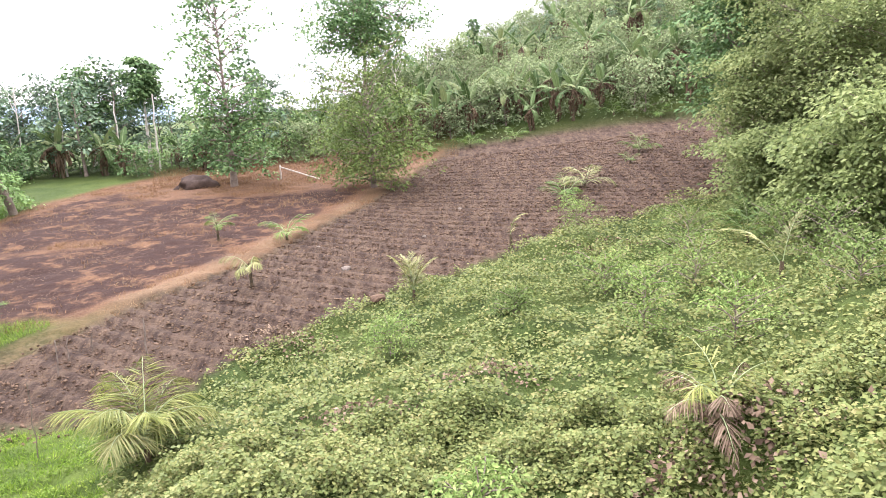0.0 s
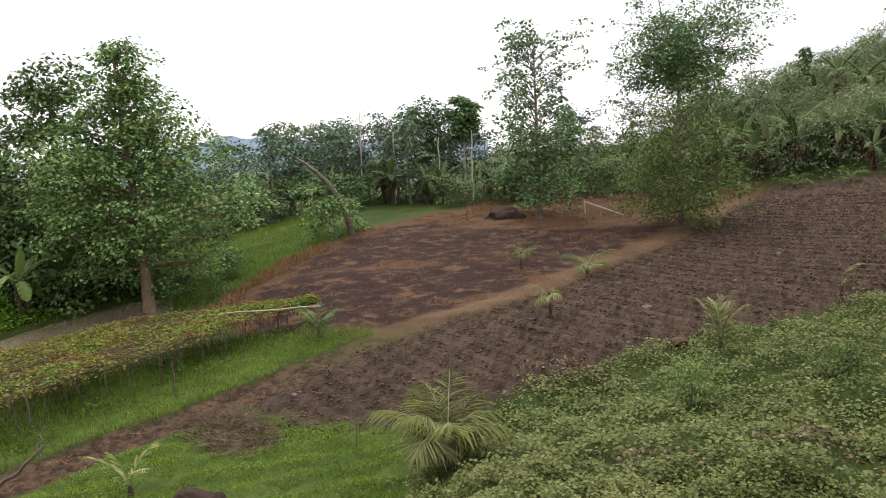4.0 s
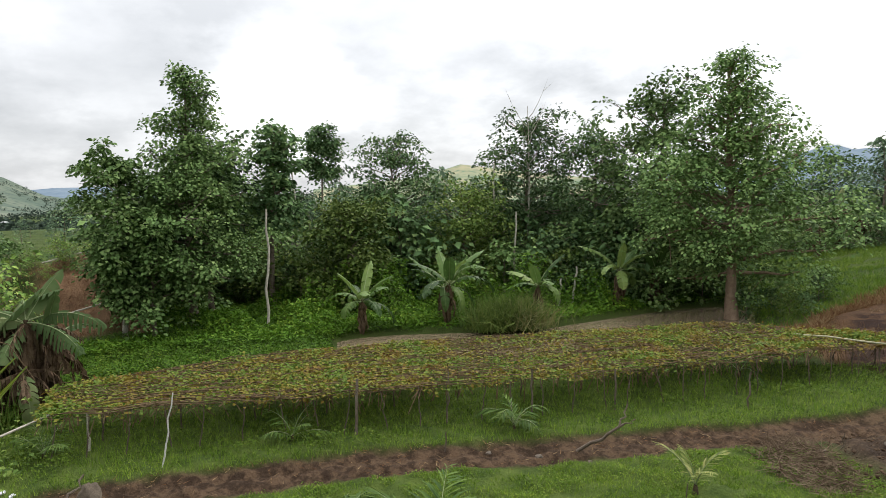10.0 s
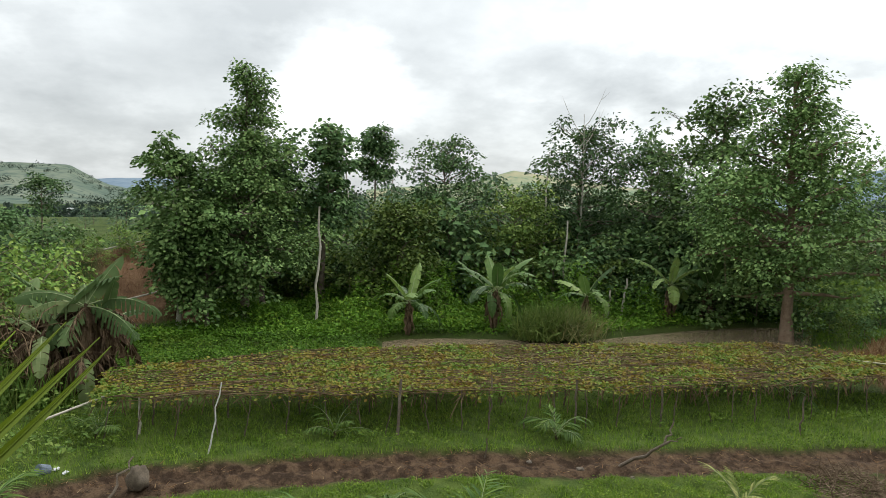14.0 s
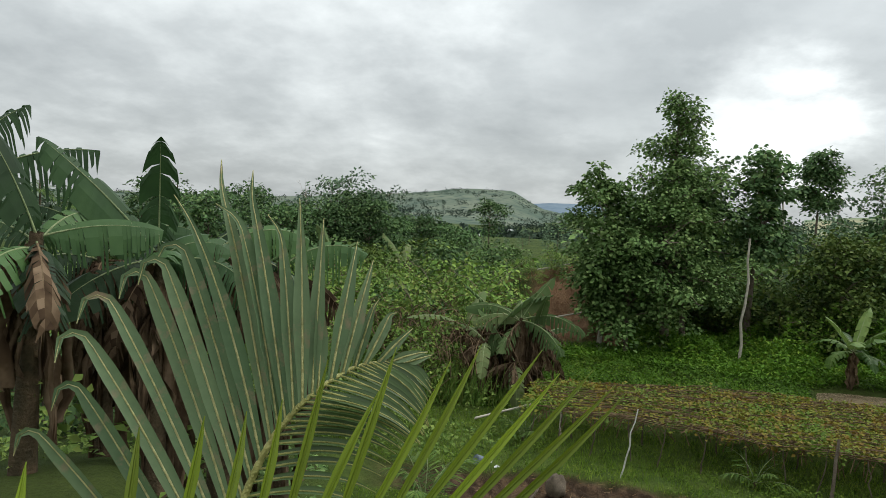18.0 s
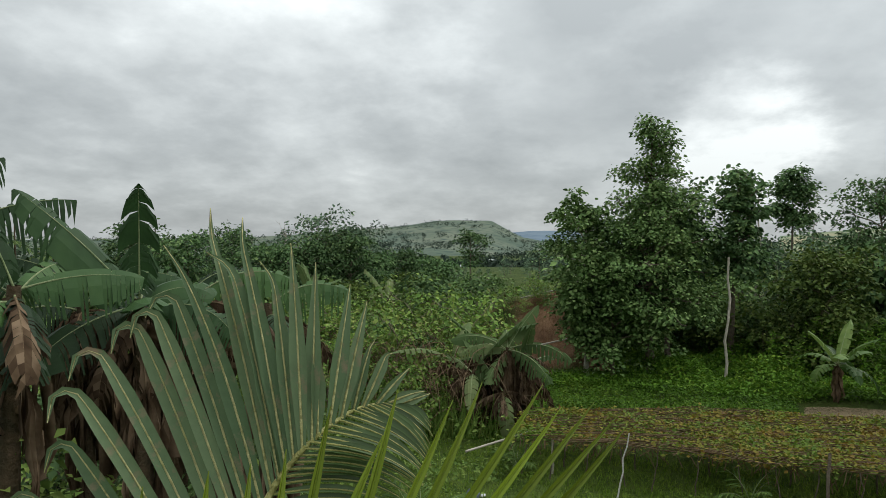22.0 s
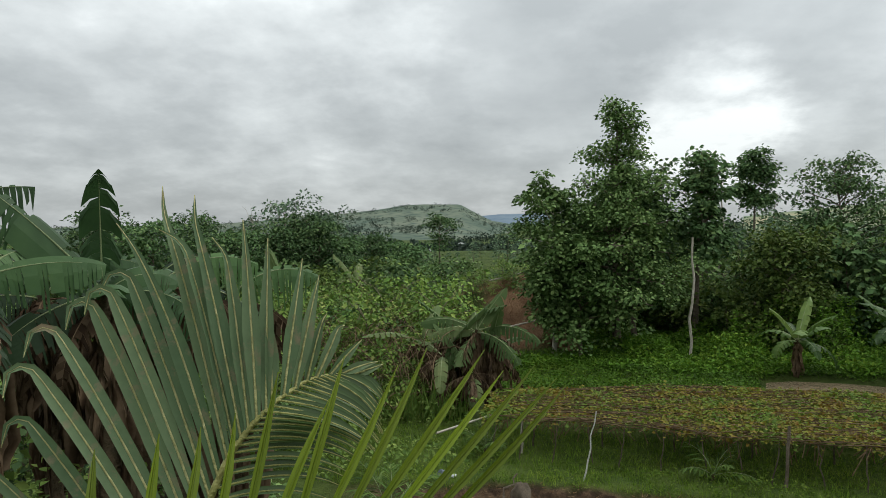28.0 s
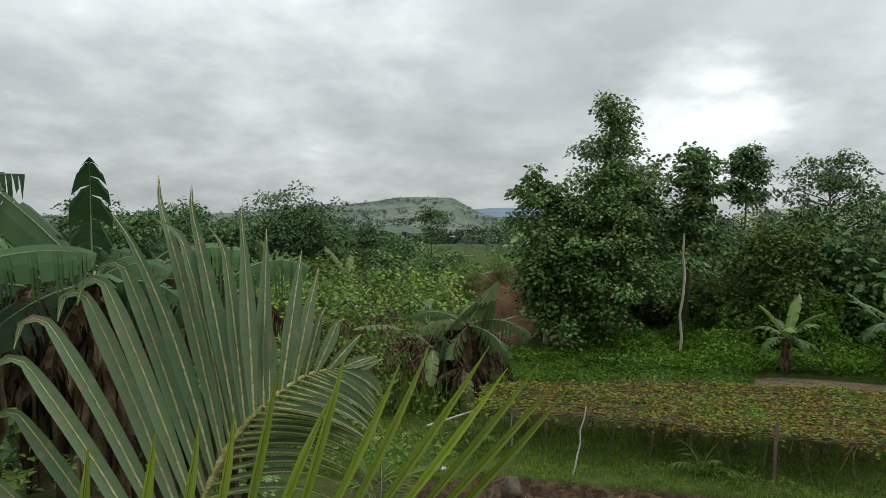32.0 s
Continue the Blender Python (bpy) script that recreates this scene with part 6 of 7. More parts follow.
def creeper():
    r = np.random.default_rng(3)
    for lo, hi, n, tv, tf, s0, s1 in ((5.5, 13.0, 160000, LEAF_V, LEAF_F, 0.048, 0.095), (13.0, 39.0, 160000, LEAF_V, LEAF_F, 0.07, 0.135)):
        az = r.uniform(-40, 32, n)
        d = np.sqrt(r.uniform(lo ** 2, hi ** 2, n))
        x, y = place_on(az, d)
        wob = 1.6 * (fbm(x, y, 2.2) - 0.5)
        keep = (vine_edge(az) - d + wob > -0.3) & (az + 2 * wob < 31)
        x, y = x[keep], y[keep]
        n = len(x)
        lump = vine_lumps(x, y)
        z = ground_z(x, y) + lump + r.uniform(0.0, 0.22, n) ** 1.2 + 0.42 * r.random(n) ** 0.5 * smooth(fbm(x, y, 0.8), 0.44, 0.68) - 0.12 * smooth(fbm(x + 7, y, 0.55, 2), 0.52, 0.36)
        way = r.normal(0, 1, (n, 3)) * np.array([1, 1, 0.35])
        way[:, 2] -= 0.15
        me = scatter("creeper", np.stack((x, y, z), 1), frames(way, r.normal(0, 0.5, n)), r.uniform(s0, s1, n), tv, tf, 1.25)
        stuff("creeper", me, M_VINE, "dense light green creeper leaves covering the near bank", "creeper")


BLADE_V = np.array([(-0.05, 0, 0), (0.05, 0, 0), (0.0, 1, -0.12)])
BLADE_F = np.array([(0, 1, 2)])


def blades(name, az0, az1, d0, d1, n, h0, h1, mat, label, category, test, wide=1.0, lean=0.4):
    r = np.random.default_rng(abs(hash_of(name)) % 1000)
    az, d = r.uniform(az0, az1, n), np.sqrt(r.uniform(d0 ** 2, d1 ** 2, n))
    x, y = place_on(az, d)
    keep = test(x, y, az, d)
    x, y = x[keep], y[keep]
    n = len(x)
    way = np.stack((r.normal(0, lean, n), r.normal(0, lean, n), np.ones(n)), 1)
    lift = 0.035 * lawn_rows(x, y) if name == "lawn_grass" else 0.0
    me = scatter(name, np.stack((x, y, ground_z(x, y) - 0.02 + lift), 1), frames(way, r.uniform(0, 6.28, n)), r.uniform(h0, h1, n), BLADE_V, BLADE_F, wide)
    stuff(name, me, mat, label, category)


def hash_of(s):
    return sum((i + 1) * ord(c) for i, c in enumerate(s))


def side_of(x, y):
    return x - track_x(y) + 0.8 * (fbm(x, y, 2.2) - 0.5)


def lawn_test(x, y, az, d):
    wob = 1.6 * (fbm(x, y, 2.2) - 0.5)
    free = (vine_edge(az) - d + wob < -0.2) | (az + 2 * wob > 30)
    soil = (y + 0.55 * (x + 14) + wob > 15.6) & (side_of(x, y) > 0.2) & (y + wob > 15.4)
    return free & (side_of(x, y) > 1.0) & ~soil & (fbm(x, y, 0.9) + 0.06 * lawn_rows(x, y) > 0.33)


def strip_test(x, y, az, d):
    xf = np.interp(y, (-3.0, 0.0, 5.2, 12.9, 21.2, 25.0), (-21.0, -20.9, -19.9, -18.6, -17.8, -16.9))
    return (side_of(x, y) < -0.9) & (x > xf - 3.0) & (y < 24)


def in_dry(x, y):
    return (side_of(x, y) < 0.8) & (x > dry_left(y)) & (y > 23)


def standing_straw(x, y, az, d):
    return dry_test(x, y, az, d) & ((burnt_heart(x, y) < 0.47) | (np.sin(x * 91.7 + y * 57.3) > 0.8))


def dry_test(x, y, az, d):
    return in_dry(x, y) & (fbm(x, y, 2.6, 3) > 0.44)


creeper()
blades("lawn_grass", 24, 112, 7, 21, 170000, 0.05, 0.15, M_GRASS, "short bright green grass beside the track", "grass", lawn_test, 2.0, 0.7)
blades("verge_grass", 30, 116, 18, 30, 70000, 0.08, 0.26, M_GRASS, "lush green grass in front of and under the trellis", "grass", strip_test, 1.0, 0.35)
blades("dry_grass", 0, 44, 24, 64, 150000, 0.08, 0.24, M_STRAW, "dry brown grass stubble on the burnt ground", "grass", standing_straw, 1.2, 0.7)
blades("dry_berm_grass", 6, 36, 22, 62, 26000, 0.12, 0.36, M_STRAW, "pale dry grass along the berm between the fields", "grass", lambda x, y, az, d: (np.abs(side_of(x, y)) < 0.8) & (y > 24) & (fbm(x, y, 2.6, 3) > 0.47), 1.0, 0.6)
blades("field_edge_straw", -1, 22, 55, 68, 16000, 0.12, 0.34, M_STRAW, "pale dry grass along the far edge of the field", "grass", lambda x, y, az, d: d > 56 + 3 * fbm(x, y, 4.0), 1.0, 0.8)
blades("dead_fern", 33, 44, 34, 54, 42000, 0.15, 0.62, M_STRAW, "rusty dead growth heaped along the edge of the burnt field", "dead growth", lambda x, y, az, d: (np.abs(x - dry_left(y) - 0.4) < 0.4 + 3.2 * np.clip(fbm(x, y, 2.4, 3) - 0.40, 0, 1)) & (y > 25), 0.9, 0.9)
blades("burnt_litter", 0, 44, 24, 62, 60000, 0.05, 0.17, M_BRUSH, "grey and brown scraps of burnt stalk on the bare ground", "straw", lambda x, y, az, d: in_dry(x, y) & (fbm(x, y, 0.8, 2) > 0.40), 1.3, 4.0)
blades("tall_grass", 99, 113, 25, 40, 9000, 0.7, 1.9, M_DRYSHRUB, "tall yellow-green grass between the shrubs behind the bananas", "grass", lambda x, y, az, d: fbm(x, y, 2.0) > 0.46, 0.32, 0.28)
blades("bank_straw", 89, 103, 38.5, 47, 7000, 0.10, 0.3, M_STRAW, "dry reddish stubble on the bare bank", "grass", lambda x, y, az, d: fbm(x, y, 1.2) > 0.3, 1.0, 0.6)
blades("meadow_grass", 33, 46, 40, 72, 36000, 0.15, 0.42, M_GRASS, "light green meadow grass behind the burnt field", "grass", lambda x, y, az, d: ~in_dry(x, y) & (fbm(x, y, 1.6) > 0.36), 0.9, 0.7)


def rough_test(x, y, az, d):
    xb = np.interp(y, (-3.0, 3.1, 8.9, 21.7, 25.0), (-24.6, -26.0, -25.6, -23.4, -17.4))
    return (x < xb) & (in_pond(x, y) < -0.3) & ~in_dry(x, y) & (side_of(x, y) < -1.0) & ~((az > 90.5) & (az < 100) & (d > 38.5))


blades("rough_grass", 30, 136, 22, 58, 110000, 0.10, 0.34, M_UNDER, "rough green grass around the pond and thicket", "grass", rough_test, 1.4, 0.6)
blades("field_stubble", -24, 42, 18, 62, 60000, 0.05, 0.16, M_STRAW, "bits of dry stalk strewn over the ploughed soil", "straw", lambda x, y, az, d: (side_of(x, y) > 0.5) & (vine_edge(az) - d < -0.3) & (y + 0.55 * (x + 14) > 15.8), 1.2, 3.0)
blades("track_straw", 34, 104, 15, 27, 9000, 0.06, 0.2, M_STRAW, "dry straw trodden into the muddy track", "straw", lambda x, y, az, d: (np.abs(side_of(x, y)) < 1.1) & (fbm(x, y, 0.7) > 0.45), 1.0, 3.0)


def verge_weeds():
    """Broad-leaved weeds in front of and under the trellis."""
    r = np.random.default_rng(32)
    n = 90000
    az, d = r.uniform(30, 116, n), np.sqrt(r.uniform(18 ** 2, 30 ** 2, n))
    x, y = place_on(az, d)
    keep = strip_test(x, y, az, d) & (fbm(x, y, 0.9, 2) > 0.40)
    x, y = x[keep], y[keep]
    n = len(x)
    way = r.normal(0, 1, (n, 3)) * np.array([1, 1, 0.4])
    h = 0.06 + 0.42 * smooth(fbm(x, y, 1.2, 2), 0.40, 0.75)
    me = scatter("verge_weeds", np.stack((x, y, ground_z(x, y) + h * r.random(n) ** 0.6), 1), frames(way, r.normal(0, 0.4, n)), r.uniform(0.04, 0.09, n), LEAF_V, LEAF_F, 1.1)
    stuff("verge_weeds", me, M_GRASS, "leafy green weeds in front of the trellis", "weed")
    n = 60000
    az, d = r.uniform(70, 102, n), np.sqrt(r.uniform(24 ** 2, 38 ** 2, n))
    x, y = place_on(az, d)
    keep = rough_test(x, y, az, d)
    x, y = x[keep], y[keep]
    n = len(x)
    way = r.normal(0, 1, (n, 3)) * np.array([1, 1, 0.4])
    h = 0.05 + 0.3 * smooth(fbm(x, y, 1.5, 2), 0.40, 0.75)
    me = scatter("bank_weeds", np.stack((x, y, ground_z(x, y) + h * r.random(n) ** 0.6), 1), frames(way, r.normal(0, 0.4, n)), r.uniform(0.07, 0.17, n), LEAF_V, LEAF_F, 1.0)
    stuff("bank_weeds", me, M_UNDER, "low green weeds between the trellis and the thicket", "weed")


def weeds():
    """Low broad-leaved weeds in the turf."""
    r = np.random.default_rng(31)
    n = 90000
    az, d = r.uniform(24, 114, n), np.sqrt(r.uniform(7 ** 2, 21 ** 2, n))
    x, y = place_on(az, d)
    keep = lawn_test(x, y, az, d) & (fbm(x, y, 0.8, 2) + 0.09 * lawn_rows(x, y) > 0.55)
    x, y = x[keep], y[keep]
    n = len(x)
    way = r.normal(0, 1, (n, 3)) * np.array([1, 1, 0.3])
    me = scatter("low_weeds", np.stack((x, y, ground_z(x, y) + 0.035 * lawn_rows(x, y) + r.uniform(0.02, 0.10, n)), 1), frames(way, r.normal(0, 0.4, n)), r.uniform(0.03, 0.065, n), LEAF_V, LEAF_F, 1.2)
    stuff("low_weeds", me, M_GRASS, "low broad-leaved weeds growing in the turf", "weed")


weeds()
verge_weeds()


def undergrowth():
    """Ferns and soft plants on the far bank of the pond and along the thicket."""
    r = np.random.default_rng(33)
    n = 120000
    az, d = r.uniform(44, 97, n), r.uniform(30.5, 50, n)
    x, y = place_on(az, d)
    far = np.interp(az, (44, 46.5, 48.5, 52.5, 56.2, 58.5, 61, 65, 72, 75, 78, 97), (42.5, 44.9, 44.2, 41.6, 39.0, 37.6, 36.1, 35.7, 35.5, 35.1, 33.5, 34.0))
    tall = smooth(d, far, far + 3.5)
    keep = (d > far + r.random(n) * 0.6) & (fbm(x, y, 1.1) > 0.25) & ~((az > 90.0) & (d > 36.5))
    x, y, tall = x[keep], y[keep], tall[keep]
    n = len(x)
    hump = smooth(fbm(x, y, 1.7, 2), 0.35, 0.75)
    top = 0.2 + (1.5 + 1.3 * smooth(d[keep], far[keep] + 2.5, far[keep] + 6.0) * (az[keep] < 79) - 0.7 * smooth(az[keep], 79, 82)) * tall * hump
    z = ground_z(x, y) + top * r.random(n) ** 0.5
    way = r.normal(0, 1, (n, 3)) * np.array([1, 1, 0.5]) + np.array([0, 0, 0.25])
    me = scatter("undergrowth", np.stack((x, y, z), 1), frames(way, r.normal(0, 0.5, n)), r.uniform(0.10, 0.30, n), LEAF_V, LEAF_F, 0.7)
    stuff("undergrowth", me, M_UNDER, "lush green undergrowth on the bank behind the pond", "undergrowth")
    # low growth in front of the near bananas and on the rough ground by the old clump
    n = 26000
    az, d = r.uniform(98, 136, n), np.sqrt(r.uniform(9 ** 2, 40 ** 2, n))
    x, y = place_on(az, d)
    keep = (side_of(x, y) < -1.0) | (d < 15)
    keep &= (fbm(x, y, 1.4) > 0.42) & ~((az < 99) & (d > 30))
    x, y = x[keep], y[keep]
    n = len(x)
    z = ground_z(x, y) + (0.2 + 0.9 * smooth(fbm(x, y, 2.0, 2), 0.4, 0.75)) * r.random(n) ** 0.6
    way = r.normal(0, 1, (n, 3)) * np.array([1, 1, 0.5])
    me = scatter("rough_weeds", np.stack((x, y, z), 1), frames(way, r.normal(0, 0.5, n)), r.uniform(0.08, 0.22, n), LEAF_V, LEAF_F, 0.9)
    stuff("rough_weeds", me, M_SHRUB, "rough green weeds on the ground behind the bananas", "weed")


undergrowth()


def hillside():
    r = np.random.default_rng(35)
    n = 60000
    az, d = r.uniform(-32, 14, n), np.sqrt(r.uniform(63 ** 2, 136 ** 2, n))
    x, y = place_on(az, d)
    z = ground_z(x, y) + (0.3 + 2.2 * smooth(fbm(x, y, 4.0, 3), 0.35, 0.7)) * r.random(n) ** 0.6
    way = r.normal(0, 1, (n, 3)) * np.array([1, 1, 0.6])
    me = scatter("hillside_scrub", np.stack((x, y, z), 1), frames(way, r.normal(0, 0.6, n)), r.uniform(0.18, 0.42, n), LEAF_V, LEAF_F, 0.8)
    stuff("hillside_scrub", me, M_HILLBUSH, "dense green scrub covering the hillside", "scrub")


hillside()


def clods():
    r = np.random.default_rng(37)
    n = 60000
    az, d = r.uniform(-24, 40, n), np.sqrt(r.uniform(18 ** 2, 62 ** 2, n) * 0.8 + 60)
    x, y = place_on(az, d)
    wob = 1.6 * (fbm(x, y, 2.2) - 0.5)
    keep = (side_of(x, y) > 0.6) & (vine_edge(az) - d + wob < -0.4) & (y + 0.55 * (x + 14) + wob > 16.2) & (az < 40)
    x, y = x[keep], y[keep]
    n = len(x)
    box = np.array([(a, b_, c) for c in (-0.4, 0.5) for a, b_ in ((-1, -1), (1, -1), (1, 1), (-1, 1))], float) * 0.5
    q = np.array([(0, 3, 2, 1), (4, 5, 6, 7), (0, 1, 5, 4), (1, 2, 6, 5), (2, 3, 7, 6), (3, 0, 4, 7)])
    rot = frames(r.normal(0, 1, (n, 3)) * np.array([1, 1, 0.3]), r.normal(0, 0.5, n))
    jig = box[None] * r.uniform(0.55, 1.3, (n, 8, 3))
    size = 0.02 + 0.06 * r.random(n) ** 2 * (1 + 0.012 * np.hypot(x, y))
    co = np.einsum("nij,nkj->nki", rot, jig) * size[:, None, None] + np.stack((x, y, ground_z(x, y) + 0.05), 1)[:, None, :]
    f = (q[None] + (np.arange(n) * 8)[:, None, None]).reshape(-1, 4)
    me = mesh_from(bpy.data.meshes.new("earth_clods"), co.reshape(-1, 3), f, False)
    stuff("earth_clods", me, M_CLOD, "rough clods of earth and stones on the ploughed field", "soil")


clods()


def brown_patch():
    """Dead creeper round the withered palm, and dry patches along the edge of the bank."""
    r = np.random.default_rng(39)
    pos = []
    for az, d, rad, n in ((-21.0, 9.0, 0.75, 900), (-24.0, 10.0, 0.5, 250), (13.8, 21.6, 0.9, 500), (-3.0, 15.0, 0.8, 300), (-12.0, 27.5, 1.0, 300), (8.0, 13.5, 0.7, 260), (22.5, 16.6, 0.6, 250)):
        c = np.array(on_ground(az, d))
        o = r.normal(0, 1, (n, 3)) * np.array([rad, rad * 0.6, 0.0])
        p = c + o
        p[:, 2] = ground_z(p[:, 0], p[:, 1]) + vine_lumps(p[:, 0], p[:, 1]) + r.uniform(0.08, 0.42, n) * np.exp(-(o[:, 0] ** 2 + o[:, 1] ** 2) / rad ** 2)
        pos.append(p)
    p = np.concatenate(pos)
    n = len(p)
    me = scatter("dry_creeper", p, frames(r.normal(0, 1, (n, 3)), r.normal(0, 0.6, n)), r.uniform(0.06, 0.13, n), LEAF_V, LEAF_F, 1.1)
    stuff("dry_creeper", me, M_BRUSH, "brown withered creeper leaves among the green ones", "creeper")


brown_patch()

# ---- the palm right beside the camera ----
def frond_material():
    m, nt, b = shader("grey_green_palm_leaflet", 0.5, 0.22)
    oi = nt.nodes.new("ShaderNodeObjectInfo")
    base = mix_col(nt, oi.outputs["Random"], (0.098, 0.158, 0.072), (0.195, 0.262, 0.132))
    spot = noise_fac(nt, 13.0, 5.0, 0.65, 0.54, 0.66)
    col = mix_col(nt, spot, base, (0.30, 0.22, 0.14))
    streak = noise_fac(nt, 60.0, 2.0, 0.5, 0.3, 0.7)
    col = mix_col(nt, streak, mix_col(nt, 0.15, col, (0.02, 0.04, 0.02)), col)
    nt.links.new(col, b.inputs["Base Color"])
    t = nt.nodes.new("ShaderNodeBsdfTranslucent")
    nt.links.new(col, t.inputs["Color"])
    mx = nt.nodes.new("ShaderNodeMixShader")
    mx.inputs[0].default_value = 0.22
    nt.links.new(b.outputs[0], mx.inputs[1])
    nt.links.new(t.outputs[0], mx.inputs[2])
    nt.links.new(mx.outputs[0], nt.nodes["Material Output"].inputs["Surface"])
    return m


M_FROND = frond_material()
M_PALERIB = solid("pale_yellow_rib", (0.48, 0.45, 0.18), (0.62, 0.56, 0.28), 8.0, 0.5, 0.3)


M_RACHIS = solid("olive_yellow_rachis", (0.27, 0.27, 0.075), (0.40, 0.38, 0.13), 8.0, 0.5, 0.3)


def leaflet_mesh(length, width, curl, seed, fold=0.7, bow=0.0, bend=0.0, taper=0.45):
    """A long narrow blade folded along a pale rib; it starts at the origin, goes along y and faces z. curl bends its end down,
    bend bows the whole of it to one side and bow hooks its tip over; taper is the share of its length that narrows to the point."""
    r = np.random.default_rng(seed)
    k = 26
    s = np.linspace(0, 1, k + 1)
    ang, phi = curl * s ** 2.2, bend * s ** 1.5 + bow * np.clip((s - 0.80) / 0.12, 0, 1) ** 1.4
    y = np.concatenate(([0], np.cumsum(np.cos(ang[:-1]) * np.cos(phi[:-1])))) * length / k
    z = -np.concatenate(([0], np.cumsum(np.sin(ang[:-1])))) * length / k
    x = np.concatenate(([0], np.cumsum(np.sin(phi[:-1])))) * length / k
    w = width / 2 * np.minimum(1, 0.45 + 1.6 * s) * np.clip((1.01 - s) / taper, 0.02, 1) ** 0.8
    lift = fold * w * (1 + 0.08 * r.normal(0, 1, k + 1))
    co = np.concatenate((np.stack((x, y, z), 1), np.stack((x - w * np.cos(phi), y + w * np.sin(phi), z + lift), 1), np.stack((x + w * np.cos(phi), y - w * np.sin(phi), z + lift), 1)))
    n = k + 1
    q = []
    for i in range(k):
        q += [(i, i + 1, n + i + 1, n + i), (i, 2 * n + i, 2 * n + i + 1, i + 1)]
    q = np.array(q)
    c2, q2 = tube_arrays(np.stack((x, y, z + 0.001), 1), 0.0027 * (1.1 - 0.8 * s), 4)
    me = mesh_from(bpy.data.meshes.new("leaflet"), np.concatenate((co, c2)), np.concatenate((q, q2 + len(co))))
    me.polygons.foreach_set("material_index", np.concatenate((np.zeros(len(q), np.int32), np.ones(len(q2), np.int32))))
    return me


def near_palm():
    r = np.random.default_rng(77)
    eye = Vector((-0.065, -0.128, 6.987))
    e = thing("coconut_palm", Vector((*polar(112.0, 1.75)[:2], gz(112.0, 1.75) - 0.05)), "coconut palm whose grey-green fronds stand beside the yard", "palm")
    home = e.location

    def screen(az, el, dist):
        a, l = radians(az), radians(el)
        fwd = Vector((-math.sin(a) * math.cos(l), math.cos(a) * math.cos(l), math.sin(l)))
        right = fwd.cross(Vector((0, 0, 1))).normalized()
        return eye + fwd * dist, right, right.cross(fwd), fwd

    def blade(parent, base, way, face, length, width, curl, mat, seed, bow=0.0, fold=0.7, bend=0.0, taper=0.45):
        me = leaflet_mesh(length, width, curl, seed, fold, bow, bend, taper)
        me.materials.append(mat)
        me.materials.append(M_PALERIB if mat is M_FROND else M_RACHIS if mat is M_FROND_LOW else mat)
        ob = part("leaflet", me, None, parent)
        y = way.normalized()
        x = y.cross(face).normalized()
        z = x.cross(y)
        m3 = Matrix((x, y, z)).transposed().to_4x4()
        ob.matrix_basis = Matrix.Translation(base - home) @ m3

    # the broad frond: its rib rises from the crown and arches over
    o, R, U, F = screen(114.05, -12.75, FROND_D)
    k = FROND_D / 1380.0
    su = np.linspace(0, 1, 13)
    rx = np.interp(su, (0, 0.32, 0.42, 0.55, 0.66, 0.76, 0.88, 1), (-215, -116, -78, -32, 16, 70, 115, 166))
    ry = np.interp(su, (0, 0.32, 0.42, 0.55, 0.66, 0.76, 0.88, 1), (-480, -194, -112, -52, -14, 16, 24, 20))
    rz = np.interp(su, (0, 0.6, 1), (0.06, 0.0, 0.12))

    def rib(s):
        return o + R * float(np.interp(s, su, rx)) * k + U * float(np.interp(s, su, ry)) * k + F * float(np.interp(s, su, rz))

    pts = np.array([rib(s) - home for s in np.linspace(0, 1, 24)])
    me = tubes("frond", [(pts, np.linspace(0.0095, 0.0022, 24), 6)])
    me.materials.append(M_RACHIS)
    f1 = new("frond", me)
    f1.parent = e
    tagged(f1, "broad frond with long grey-green leaflets and a pale rib")
    # leaflets of the upper side, from the tip of the rib down: place on the rib, lean from upright, length, sideways bend, hook at the end
    upper = ((0.99, 74, 0.07, 0, 0), (0.93, 68, 0.085, 0.3, 0), (0.87, 42, 0.105, 0.2, 0), (0.80, 29, 0.13, -0.1, 0.9), (0.755, 16, 0.146, 0.1, 0.3), (0.71, 13, 0.24, 0.05, 0), (0.67, 8, 0.287, 0.05, 0),
             (0.62, 2, 0.21, -0.2, -0.3), (0.60, 1, 0.35, 0, 0), (0.56, -2, 0.408, -0.05, 0), (0.52, -5, 0.40, -0.06, -0.5), (0.485, -9.5, 0.51, -0.07, 0.25), (0.45, -10, 0.475, -0.12, -0.9), (0.415, -12.5, 0.58, -0.10, 0.25),
             (0.375, -14, 0.56, -0.28, -0.1), (0.335, -17, 0.555, -0.12, -2.3), (0.295, -20, 0.57, -0.12, -2.5), (0.25, -21, 0.60, -0.14, -2.5), (0.205, -25, 0.625, -0.14, -2.4), (0.16, -29, 0.60, -0.16, -2.4), (0.11, -33, 0.56, -0.16, -2.2), (0.06, -37, 0.55, -0.2, -2.0))
    for i, (s, lean, ln, side, hook) in enumerate(upper):
        th = radians(lean) + r.normal(0, 0.012)
        way = R * math.sin(th) + U * math.cos(th) + F * r.normal(0.04, 0.03)
        wide = 0.031 * min(1.0, 0.55 + ln * 1.5) * (0.95 + 0.15 * r.random())
        blade(f1, rib(s), way, -F + R * r.normal(0.12, 0.2), ln * FROND_D / 1.4 * 0.935, wide * FROND_D / 1.4, r.uniform(0.0, 0.2), M_FROND, 300 + i, hook, 0.55, side, 0.55 if abs(hook) < 0.6 else 0.3)
    n = 27
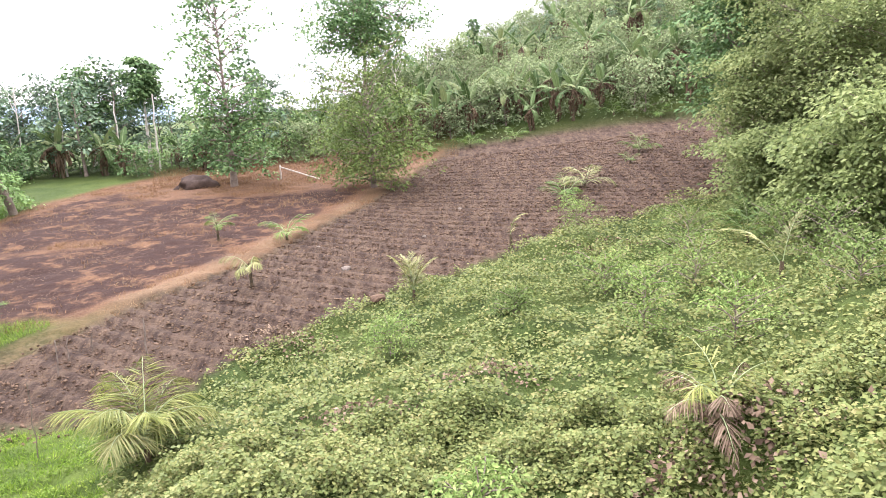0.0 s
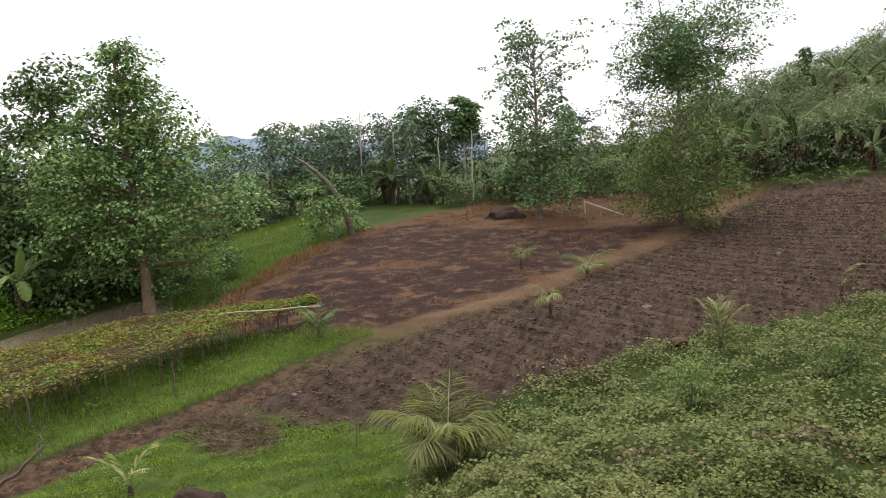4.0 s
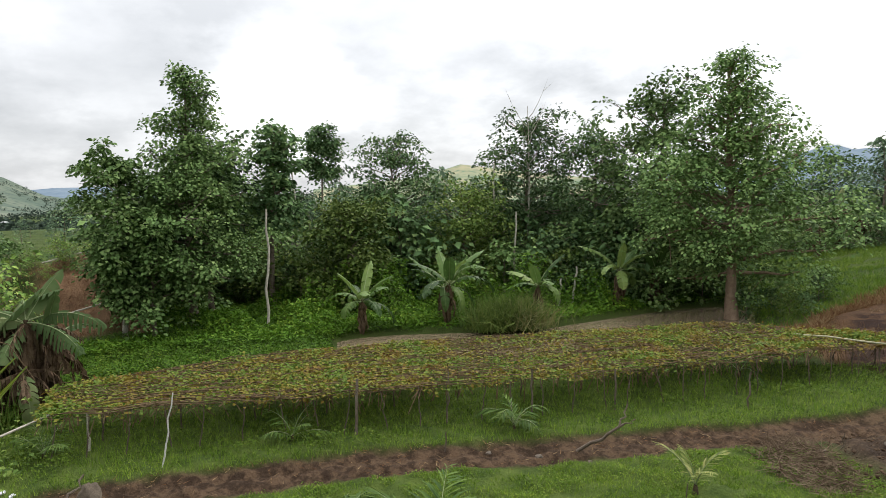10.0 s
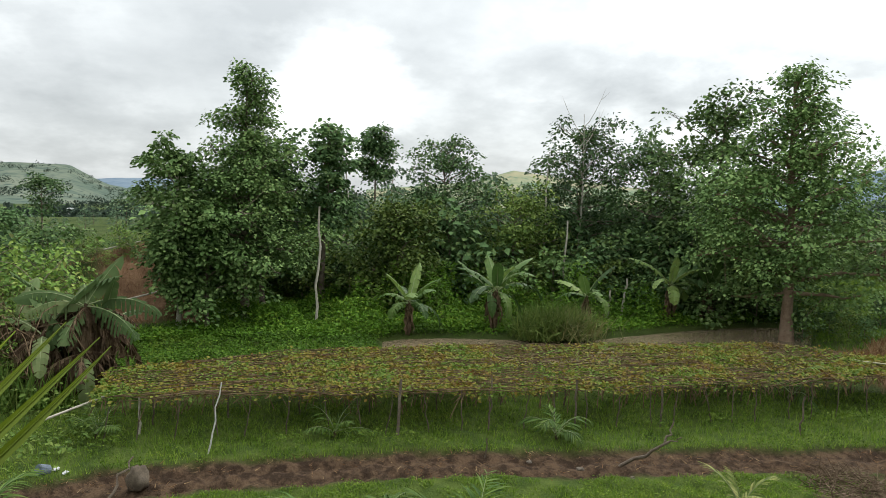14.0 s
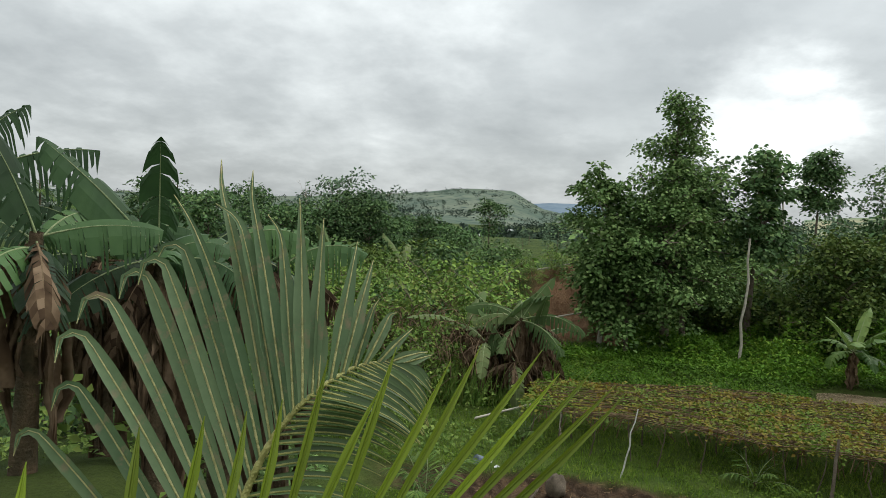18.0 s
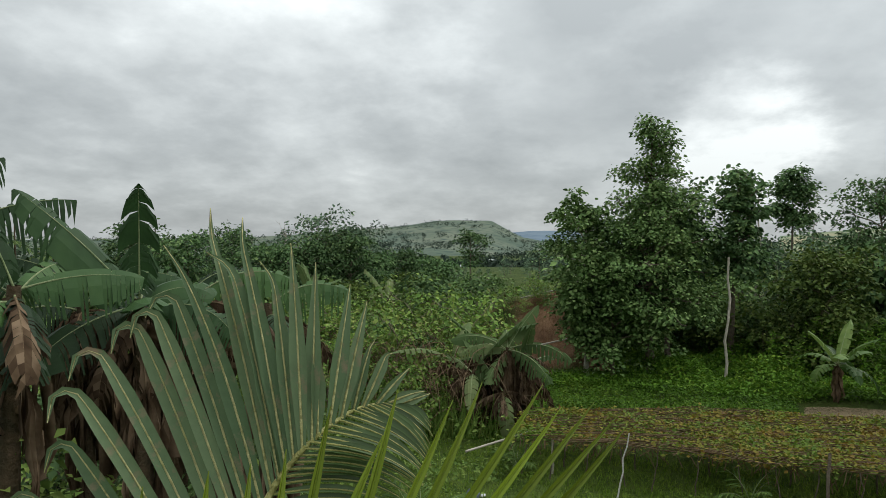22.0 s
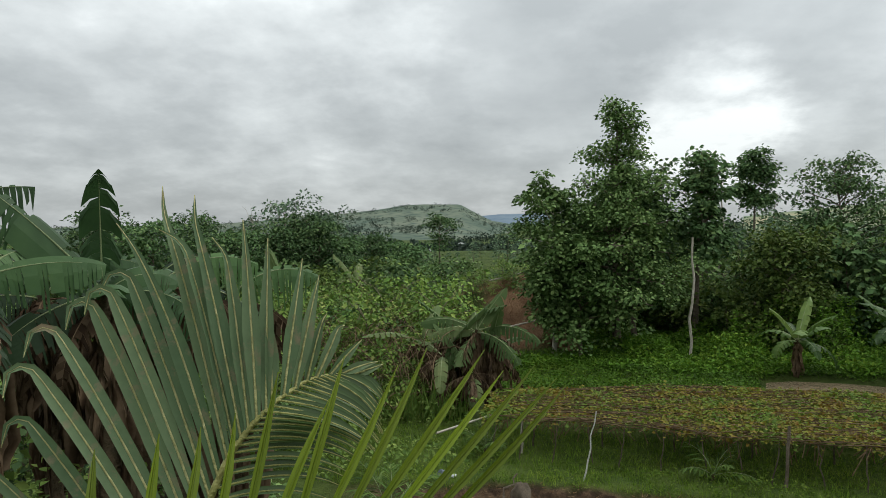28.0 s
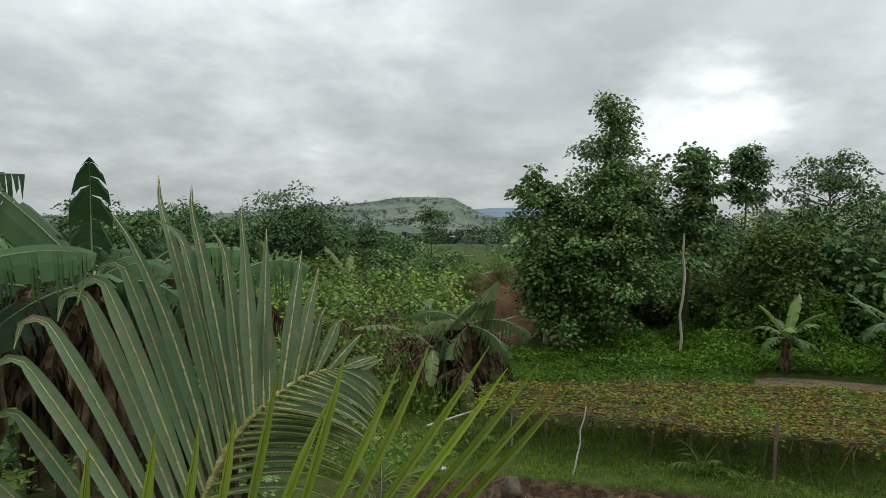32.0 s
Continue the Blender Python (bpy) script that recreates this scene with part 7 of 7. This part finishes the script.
    for i in range(n):
        s = 0.30 + 0.69 * i / (n - 1)
        th = radians(float(np.interp(s, (0.3, 0.45, 0.6, 0.8, 1.0), (78, 84, 98, 120, 108)))) + r.normal(0, 0.03)
        ln = float(np.interp(s, (0.3, 0.6, 0.8, 1.0), (0.23, 0.22, 0.17, 0.07))) * FROND_D / 1.4
        blade(f1, rib(s), R * math.sin(th) + U * math.cos(th) - F * 0.10, U * 0.6 - F * 0.85, ln, 0.0155 * FROND_D / 1.4, 0.5, M_FROND_LOW, 400 + i, bend=0.55)
    # fresher frond whose leaflets stand up in front of it
    o2, R2, U2, F2 = screen(113.6, -24.2, SPEAR_D)
    k2 = SPEAR_D / 1288.0

    def rib2(s):
        return o2 + R2 * (-470 + 740 * s) * k2 + U2 * (-30 + 40 * math.sin(s * 3.0)) * k2 + F2 * (0.04 + 0.18 * s)

    pts = np.array([rib2(s) - home for s in np.linspace(0, 1, 16)])
    me = tubes("frond", [(pts, np.linspace(0.009, 0.003, 16), 6)])
    me.materials.append(M_PALERIB)
    f2 = new("frond", me)
    f2.parent = e
    tagged(f2, "fresh yellow-green frond with upright narrow leaflets")
    n = 15
    for i in range(n):
        s = (i / (n - 1)) ** 0.6
        th = radians(float(np.interp(s, (0, 0.5, 0.7, 1.0), (0, 12, 28, 56)))) + r.normal(0, 0.05)
        ln = SPEAR_D / 1.12 * float(np.interp(s, (0, 0.35, 0.6, 0.8, 1.0), (0.16, 0.20, 0.30, 0.44, 0.46))) * (1 + r.normal(0, 0.06))
        blade(f2, rib2(s), R2 * math.sin(th) + U2 * math.cos(th) + F2 * r.normal(0.12, 0.05), -F2 + R2 * r.normal(0.3, 0.3), ln, 0.0125, r.uniform(0.0, 0.3), M_SPEAR, 500 + i)
    # crown and stem below
    s = np.linspace(0, 1, 6)
    crown = rib(0.0) - home
    part("stem", tubes("stem", [(np.outer(s, crown), 0.07 * (1 - 0.6 * s), 8)]), M_STEM, e)


FROND_D, SPEAR_D = 1.40, 0.88
# lower leaflets: greener, with the weaker light on them painted in as darker colour
M_FROND_LOW = leafy("green_shaded_palm_leaflet", [(0.055, 0.098, 0.028), (0.078, 0.13, 0.038), (0.11, 0.165, 0.055)], 0.4, 0.45, 0.25, 3.0)
near_palm()
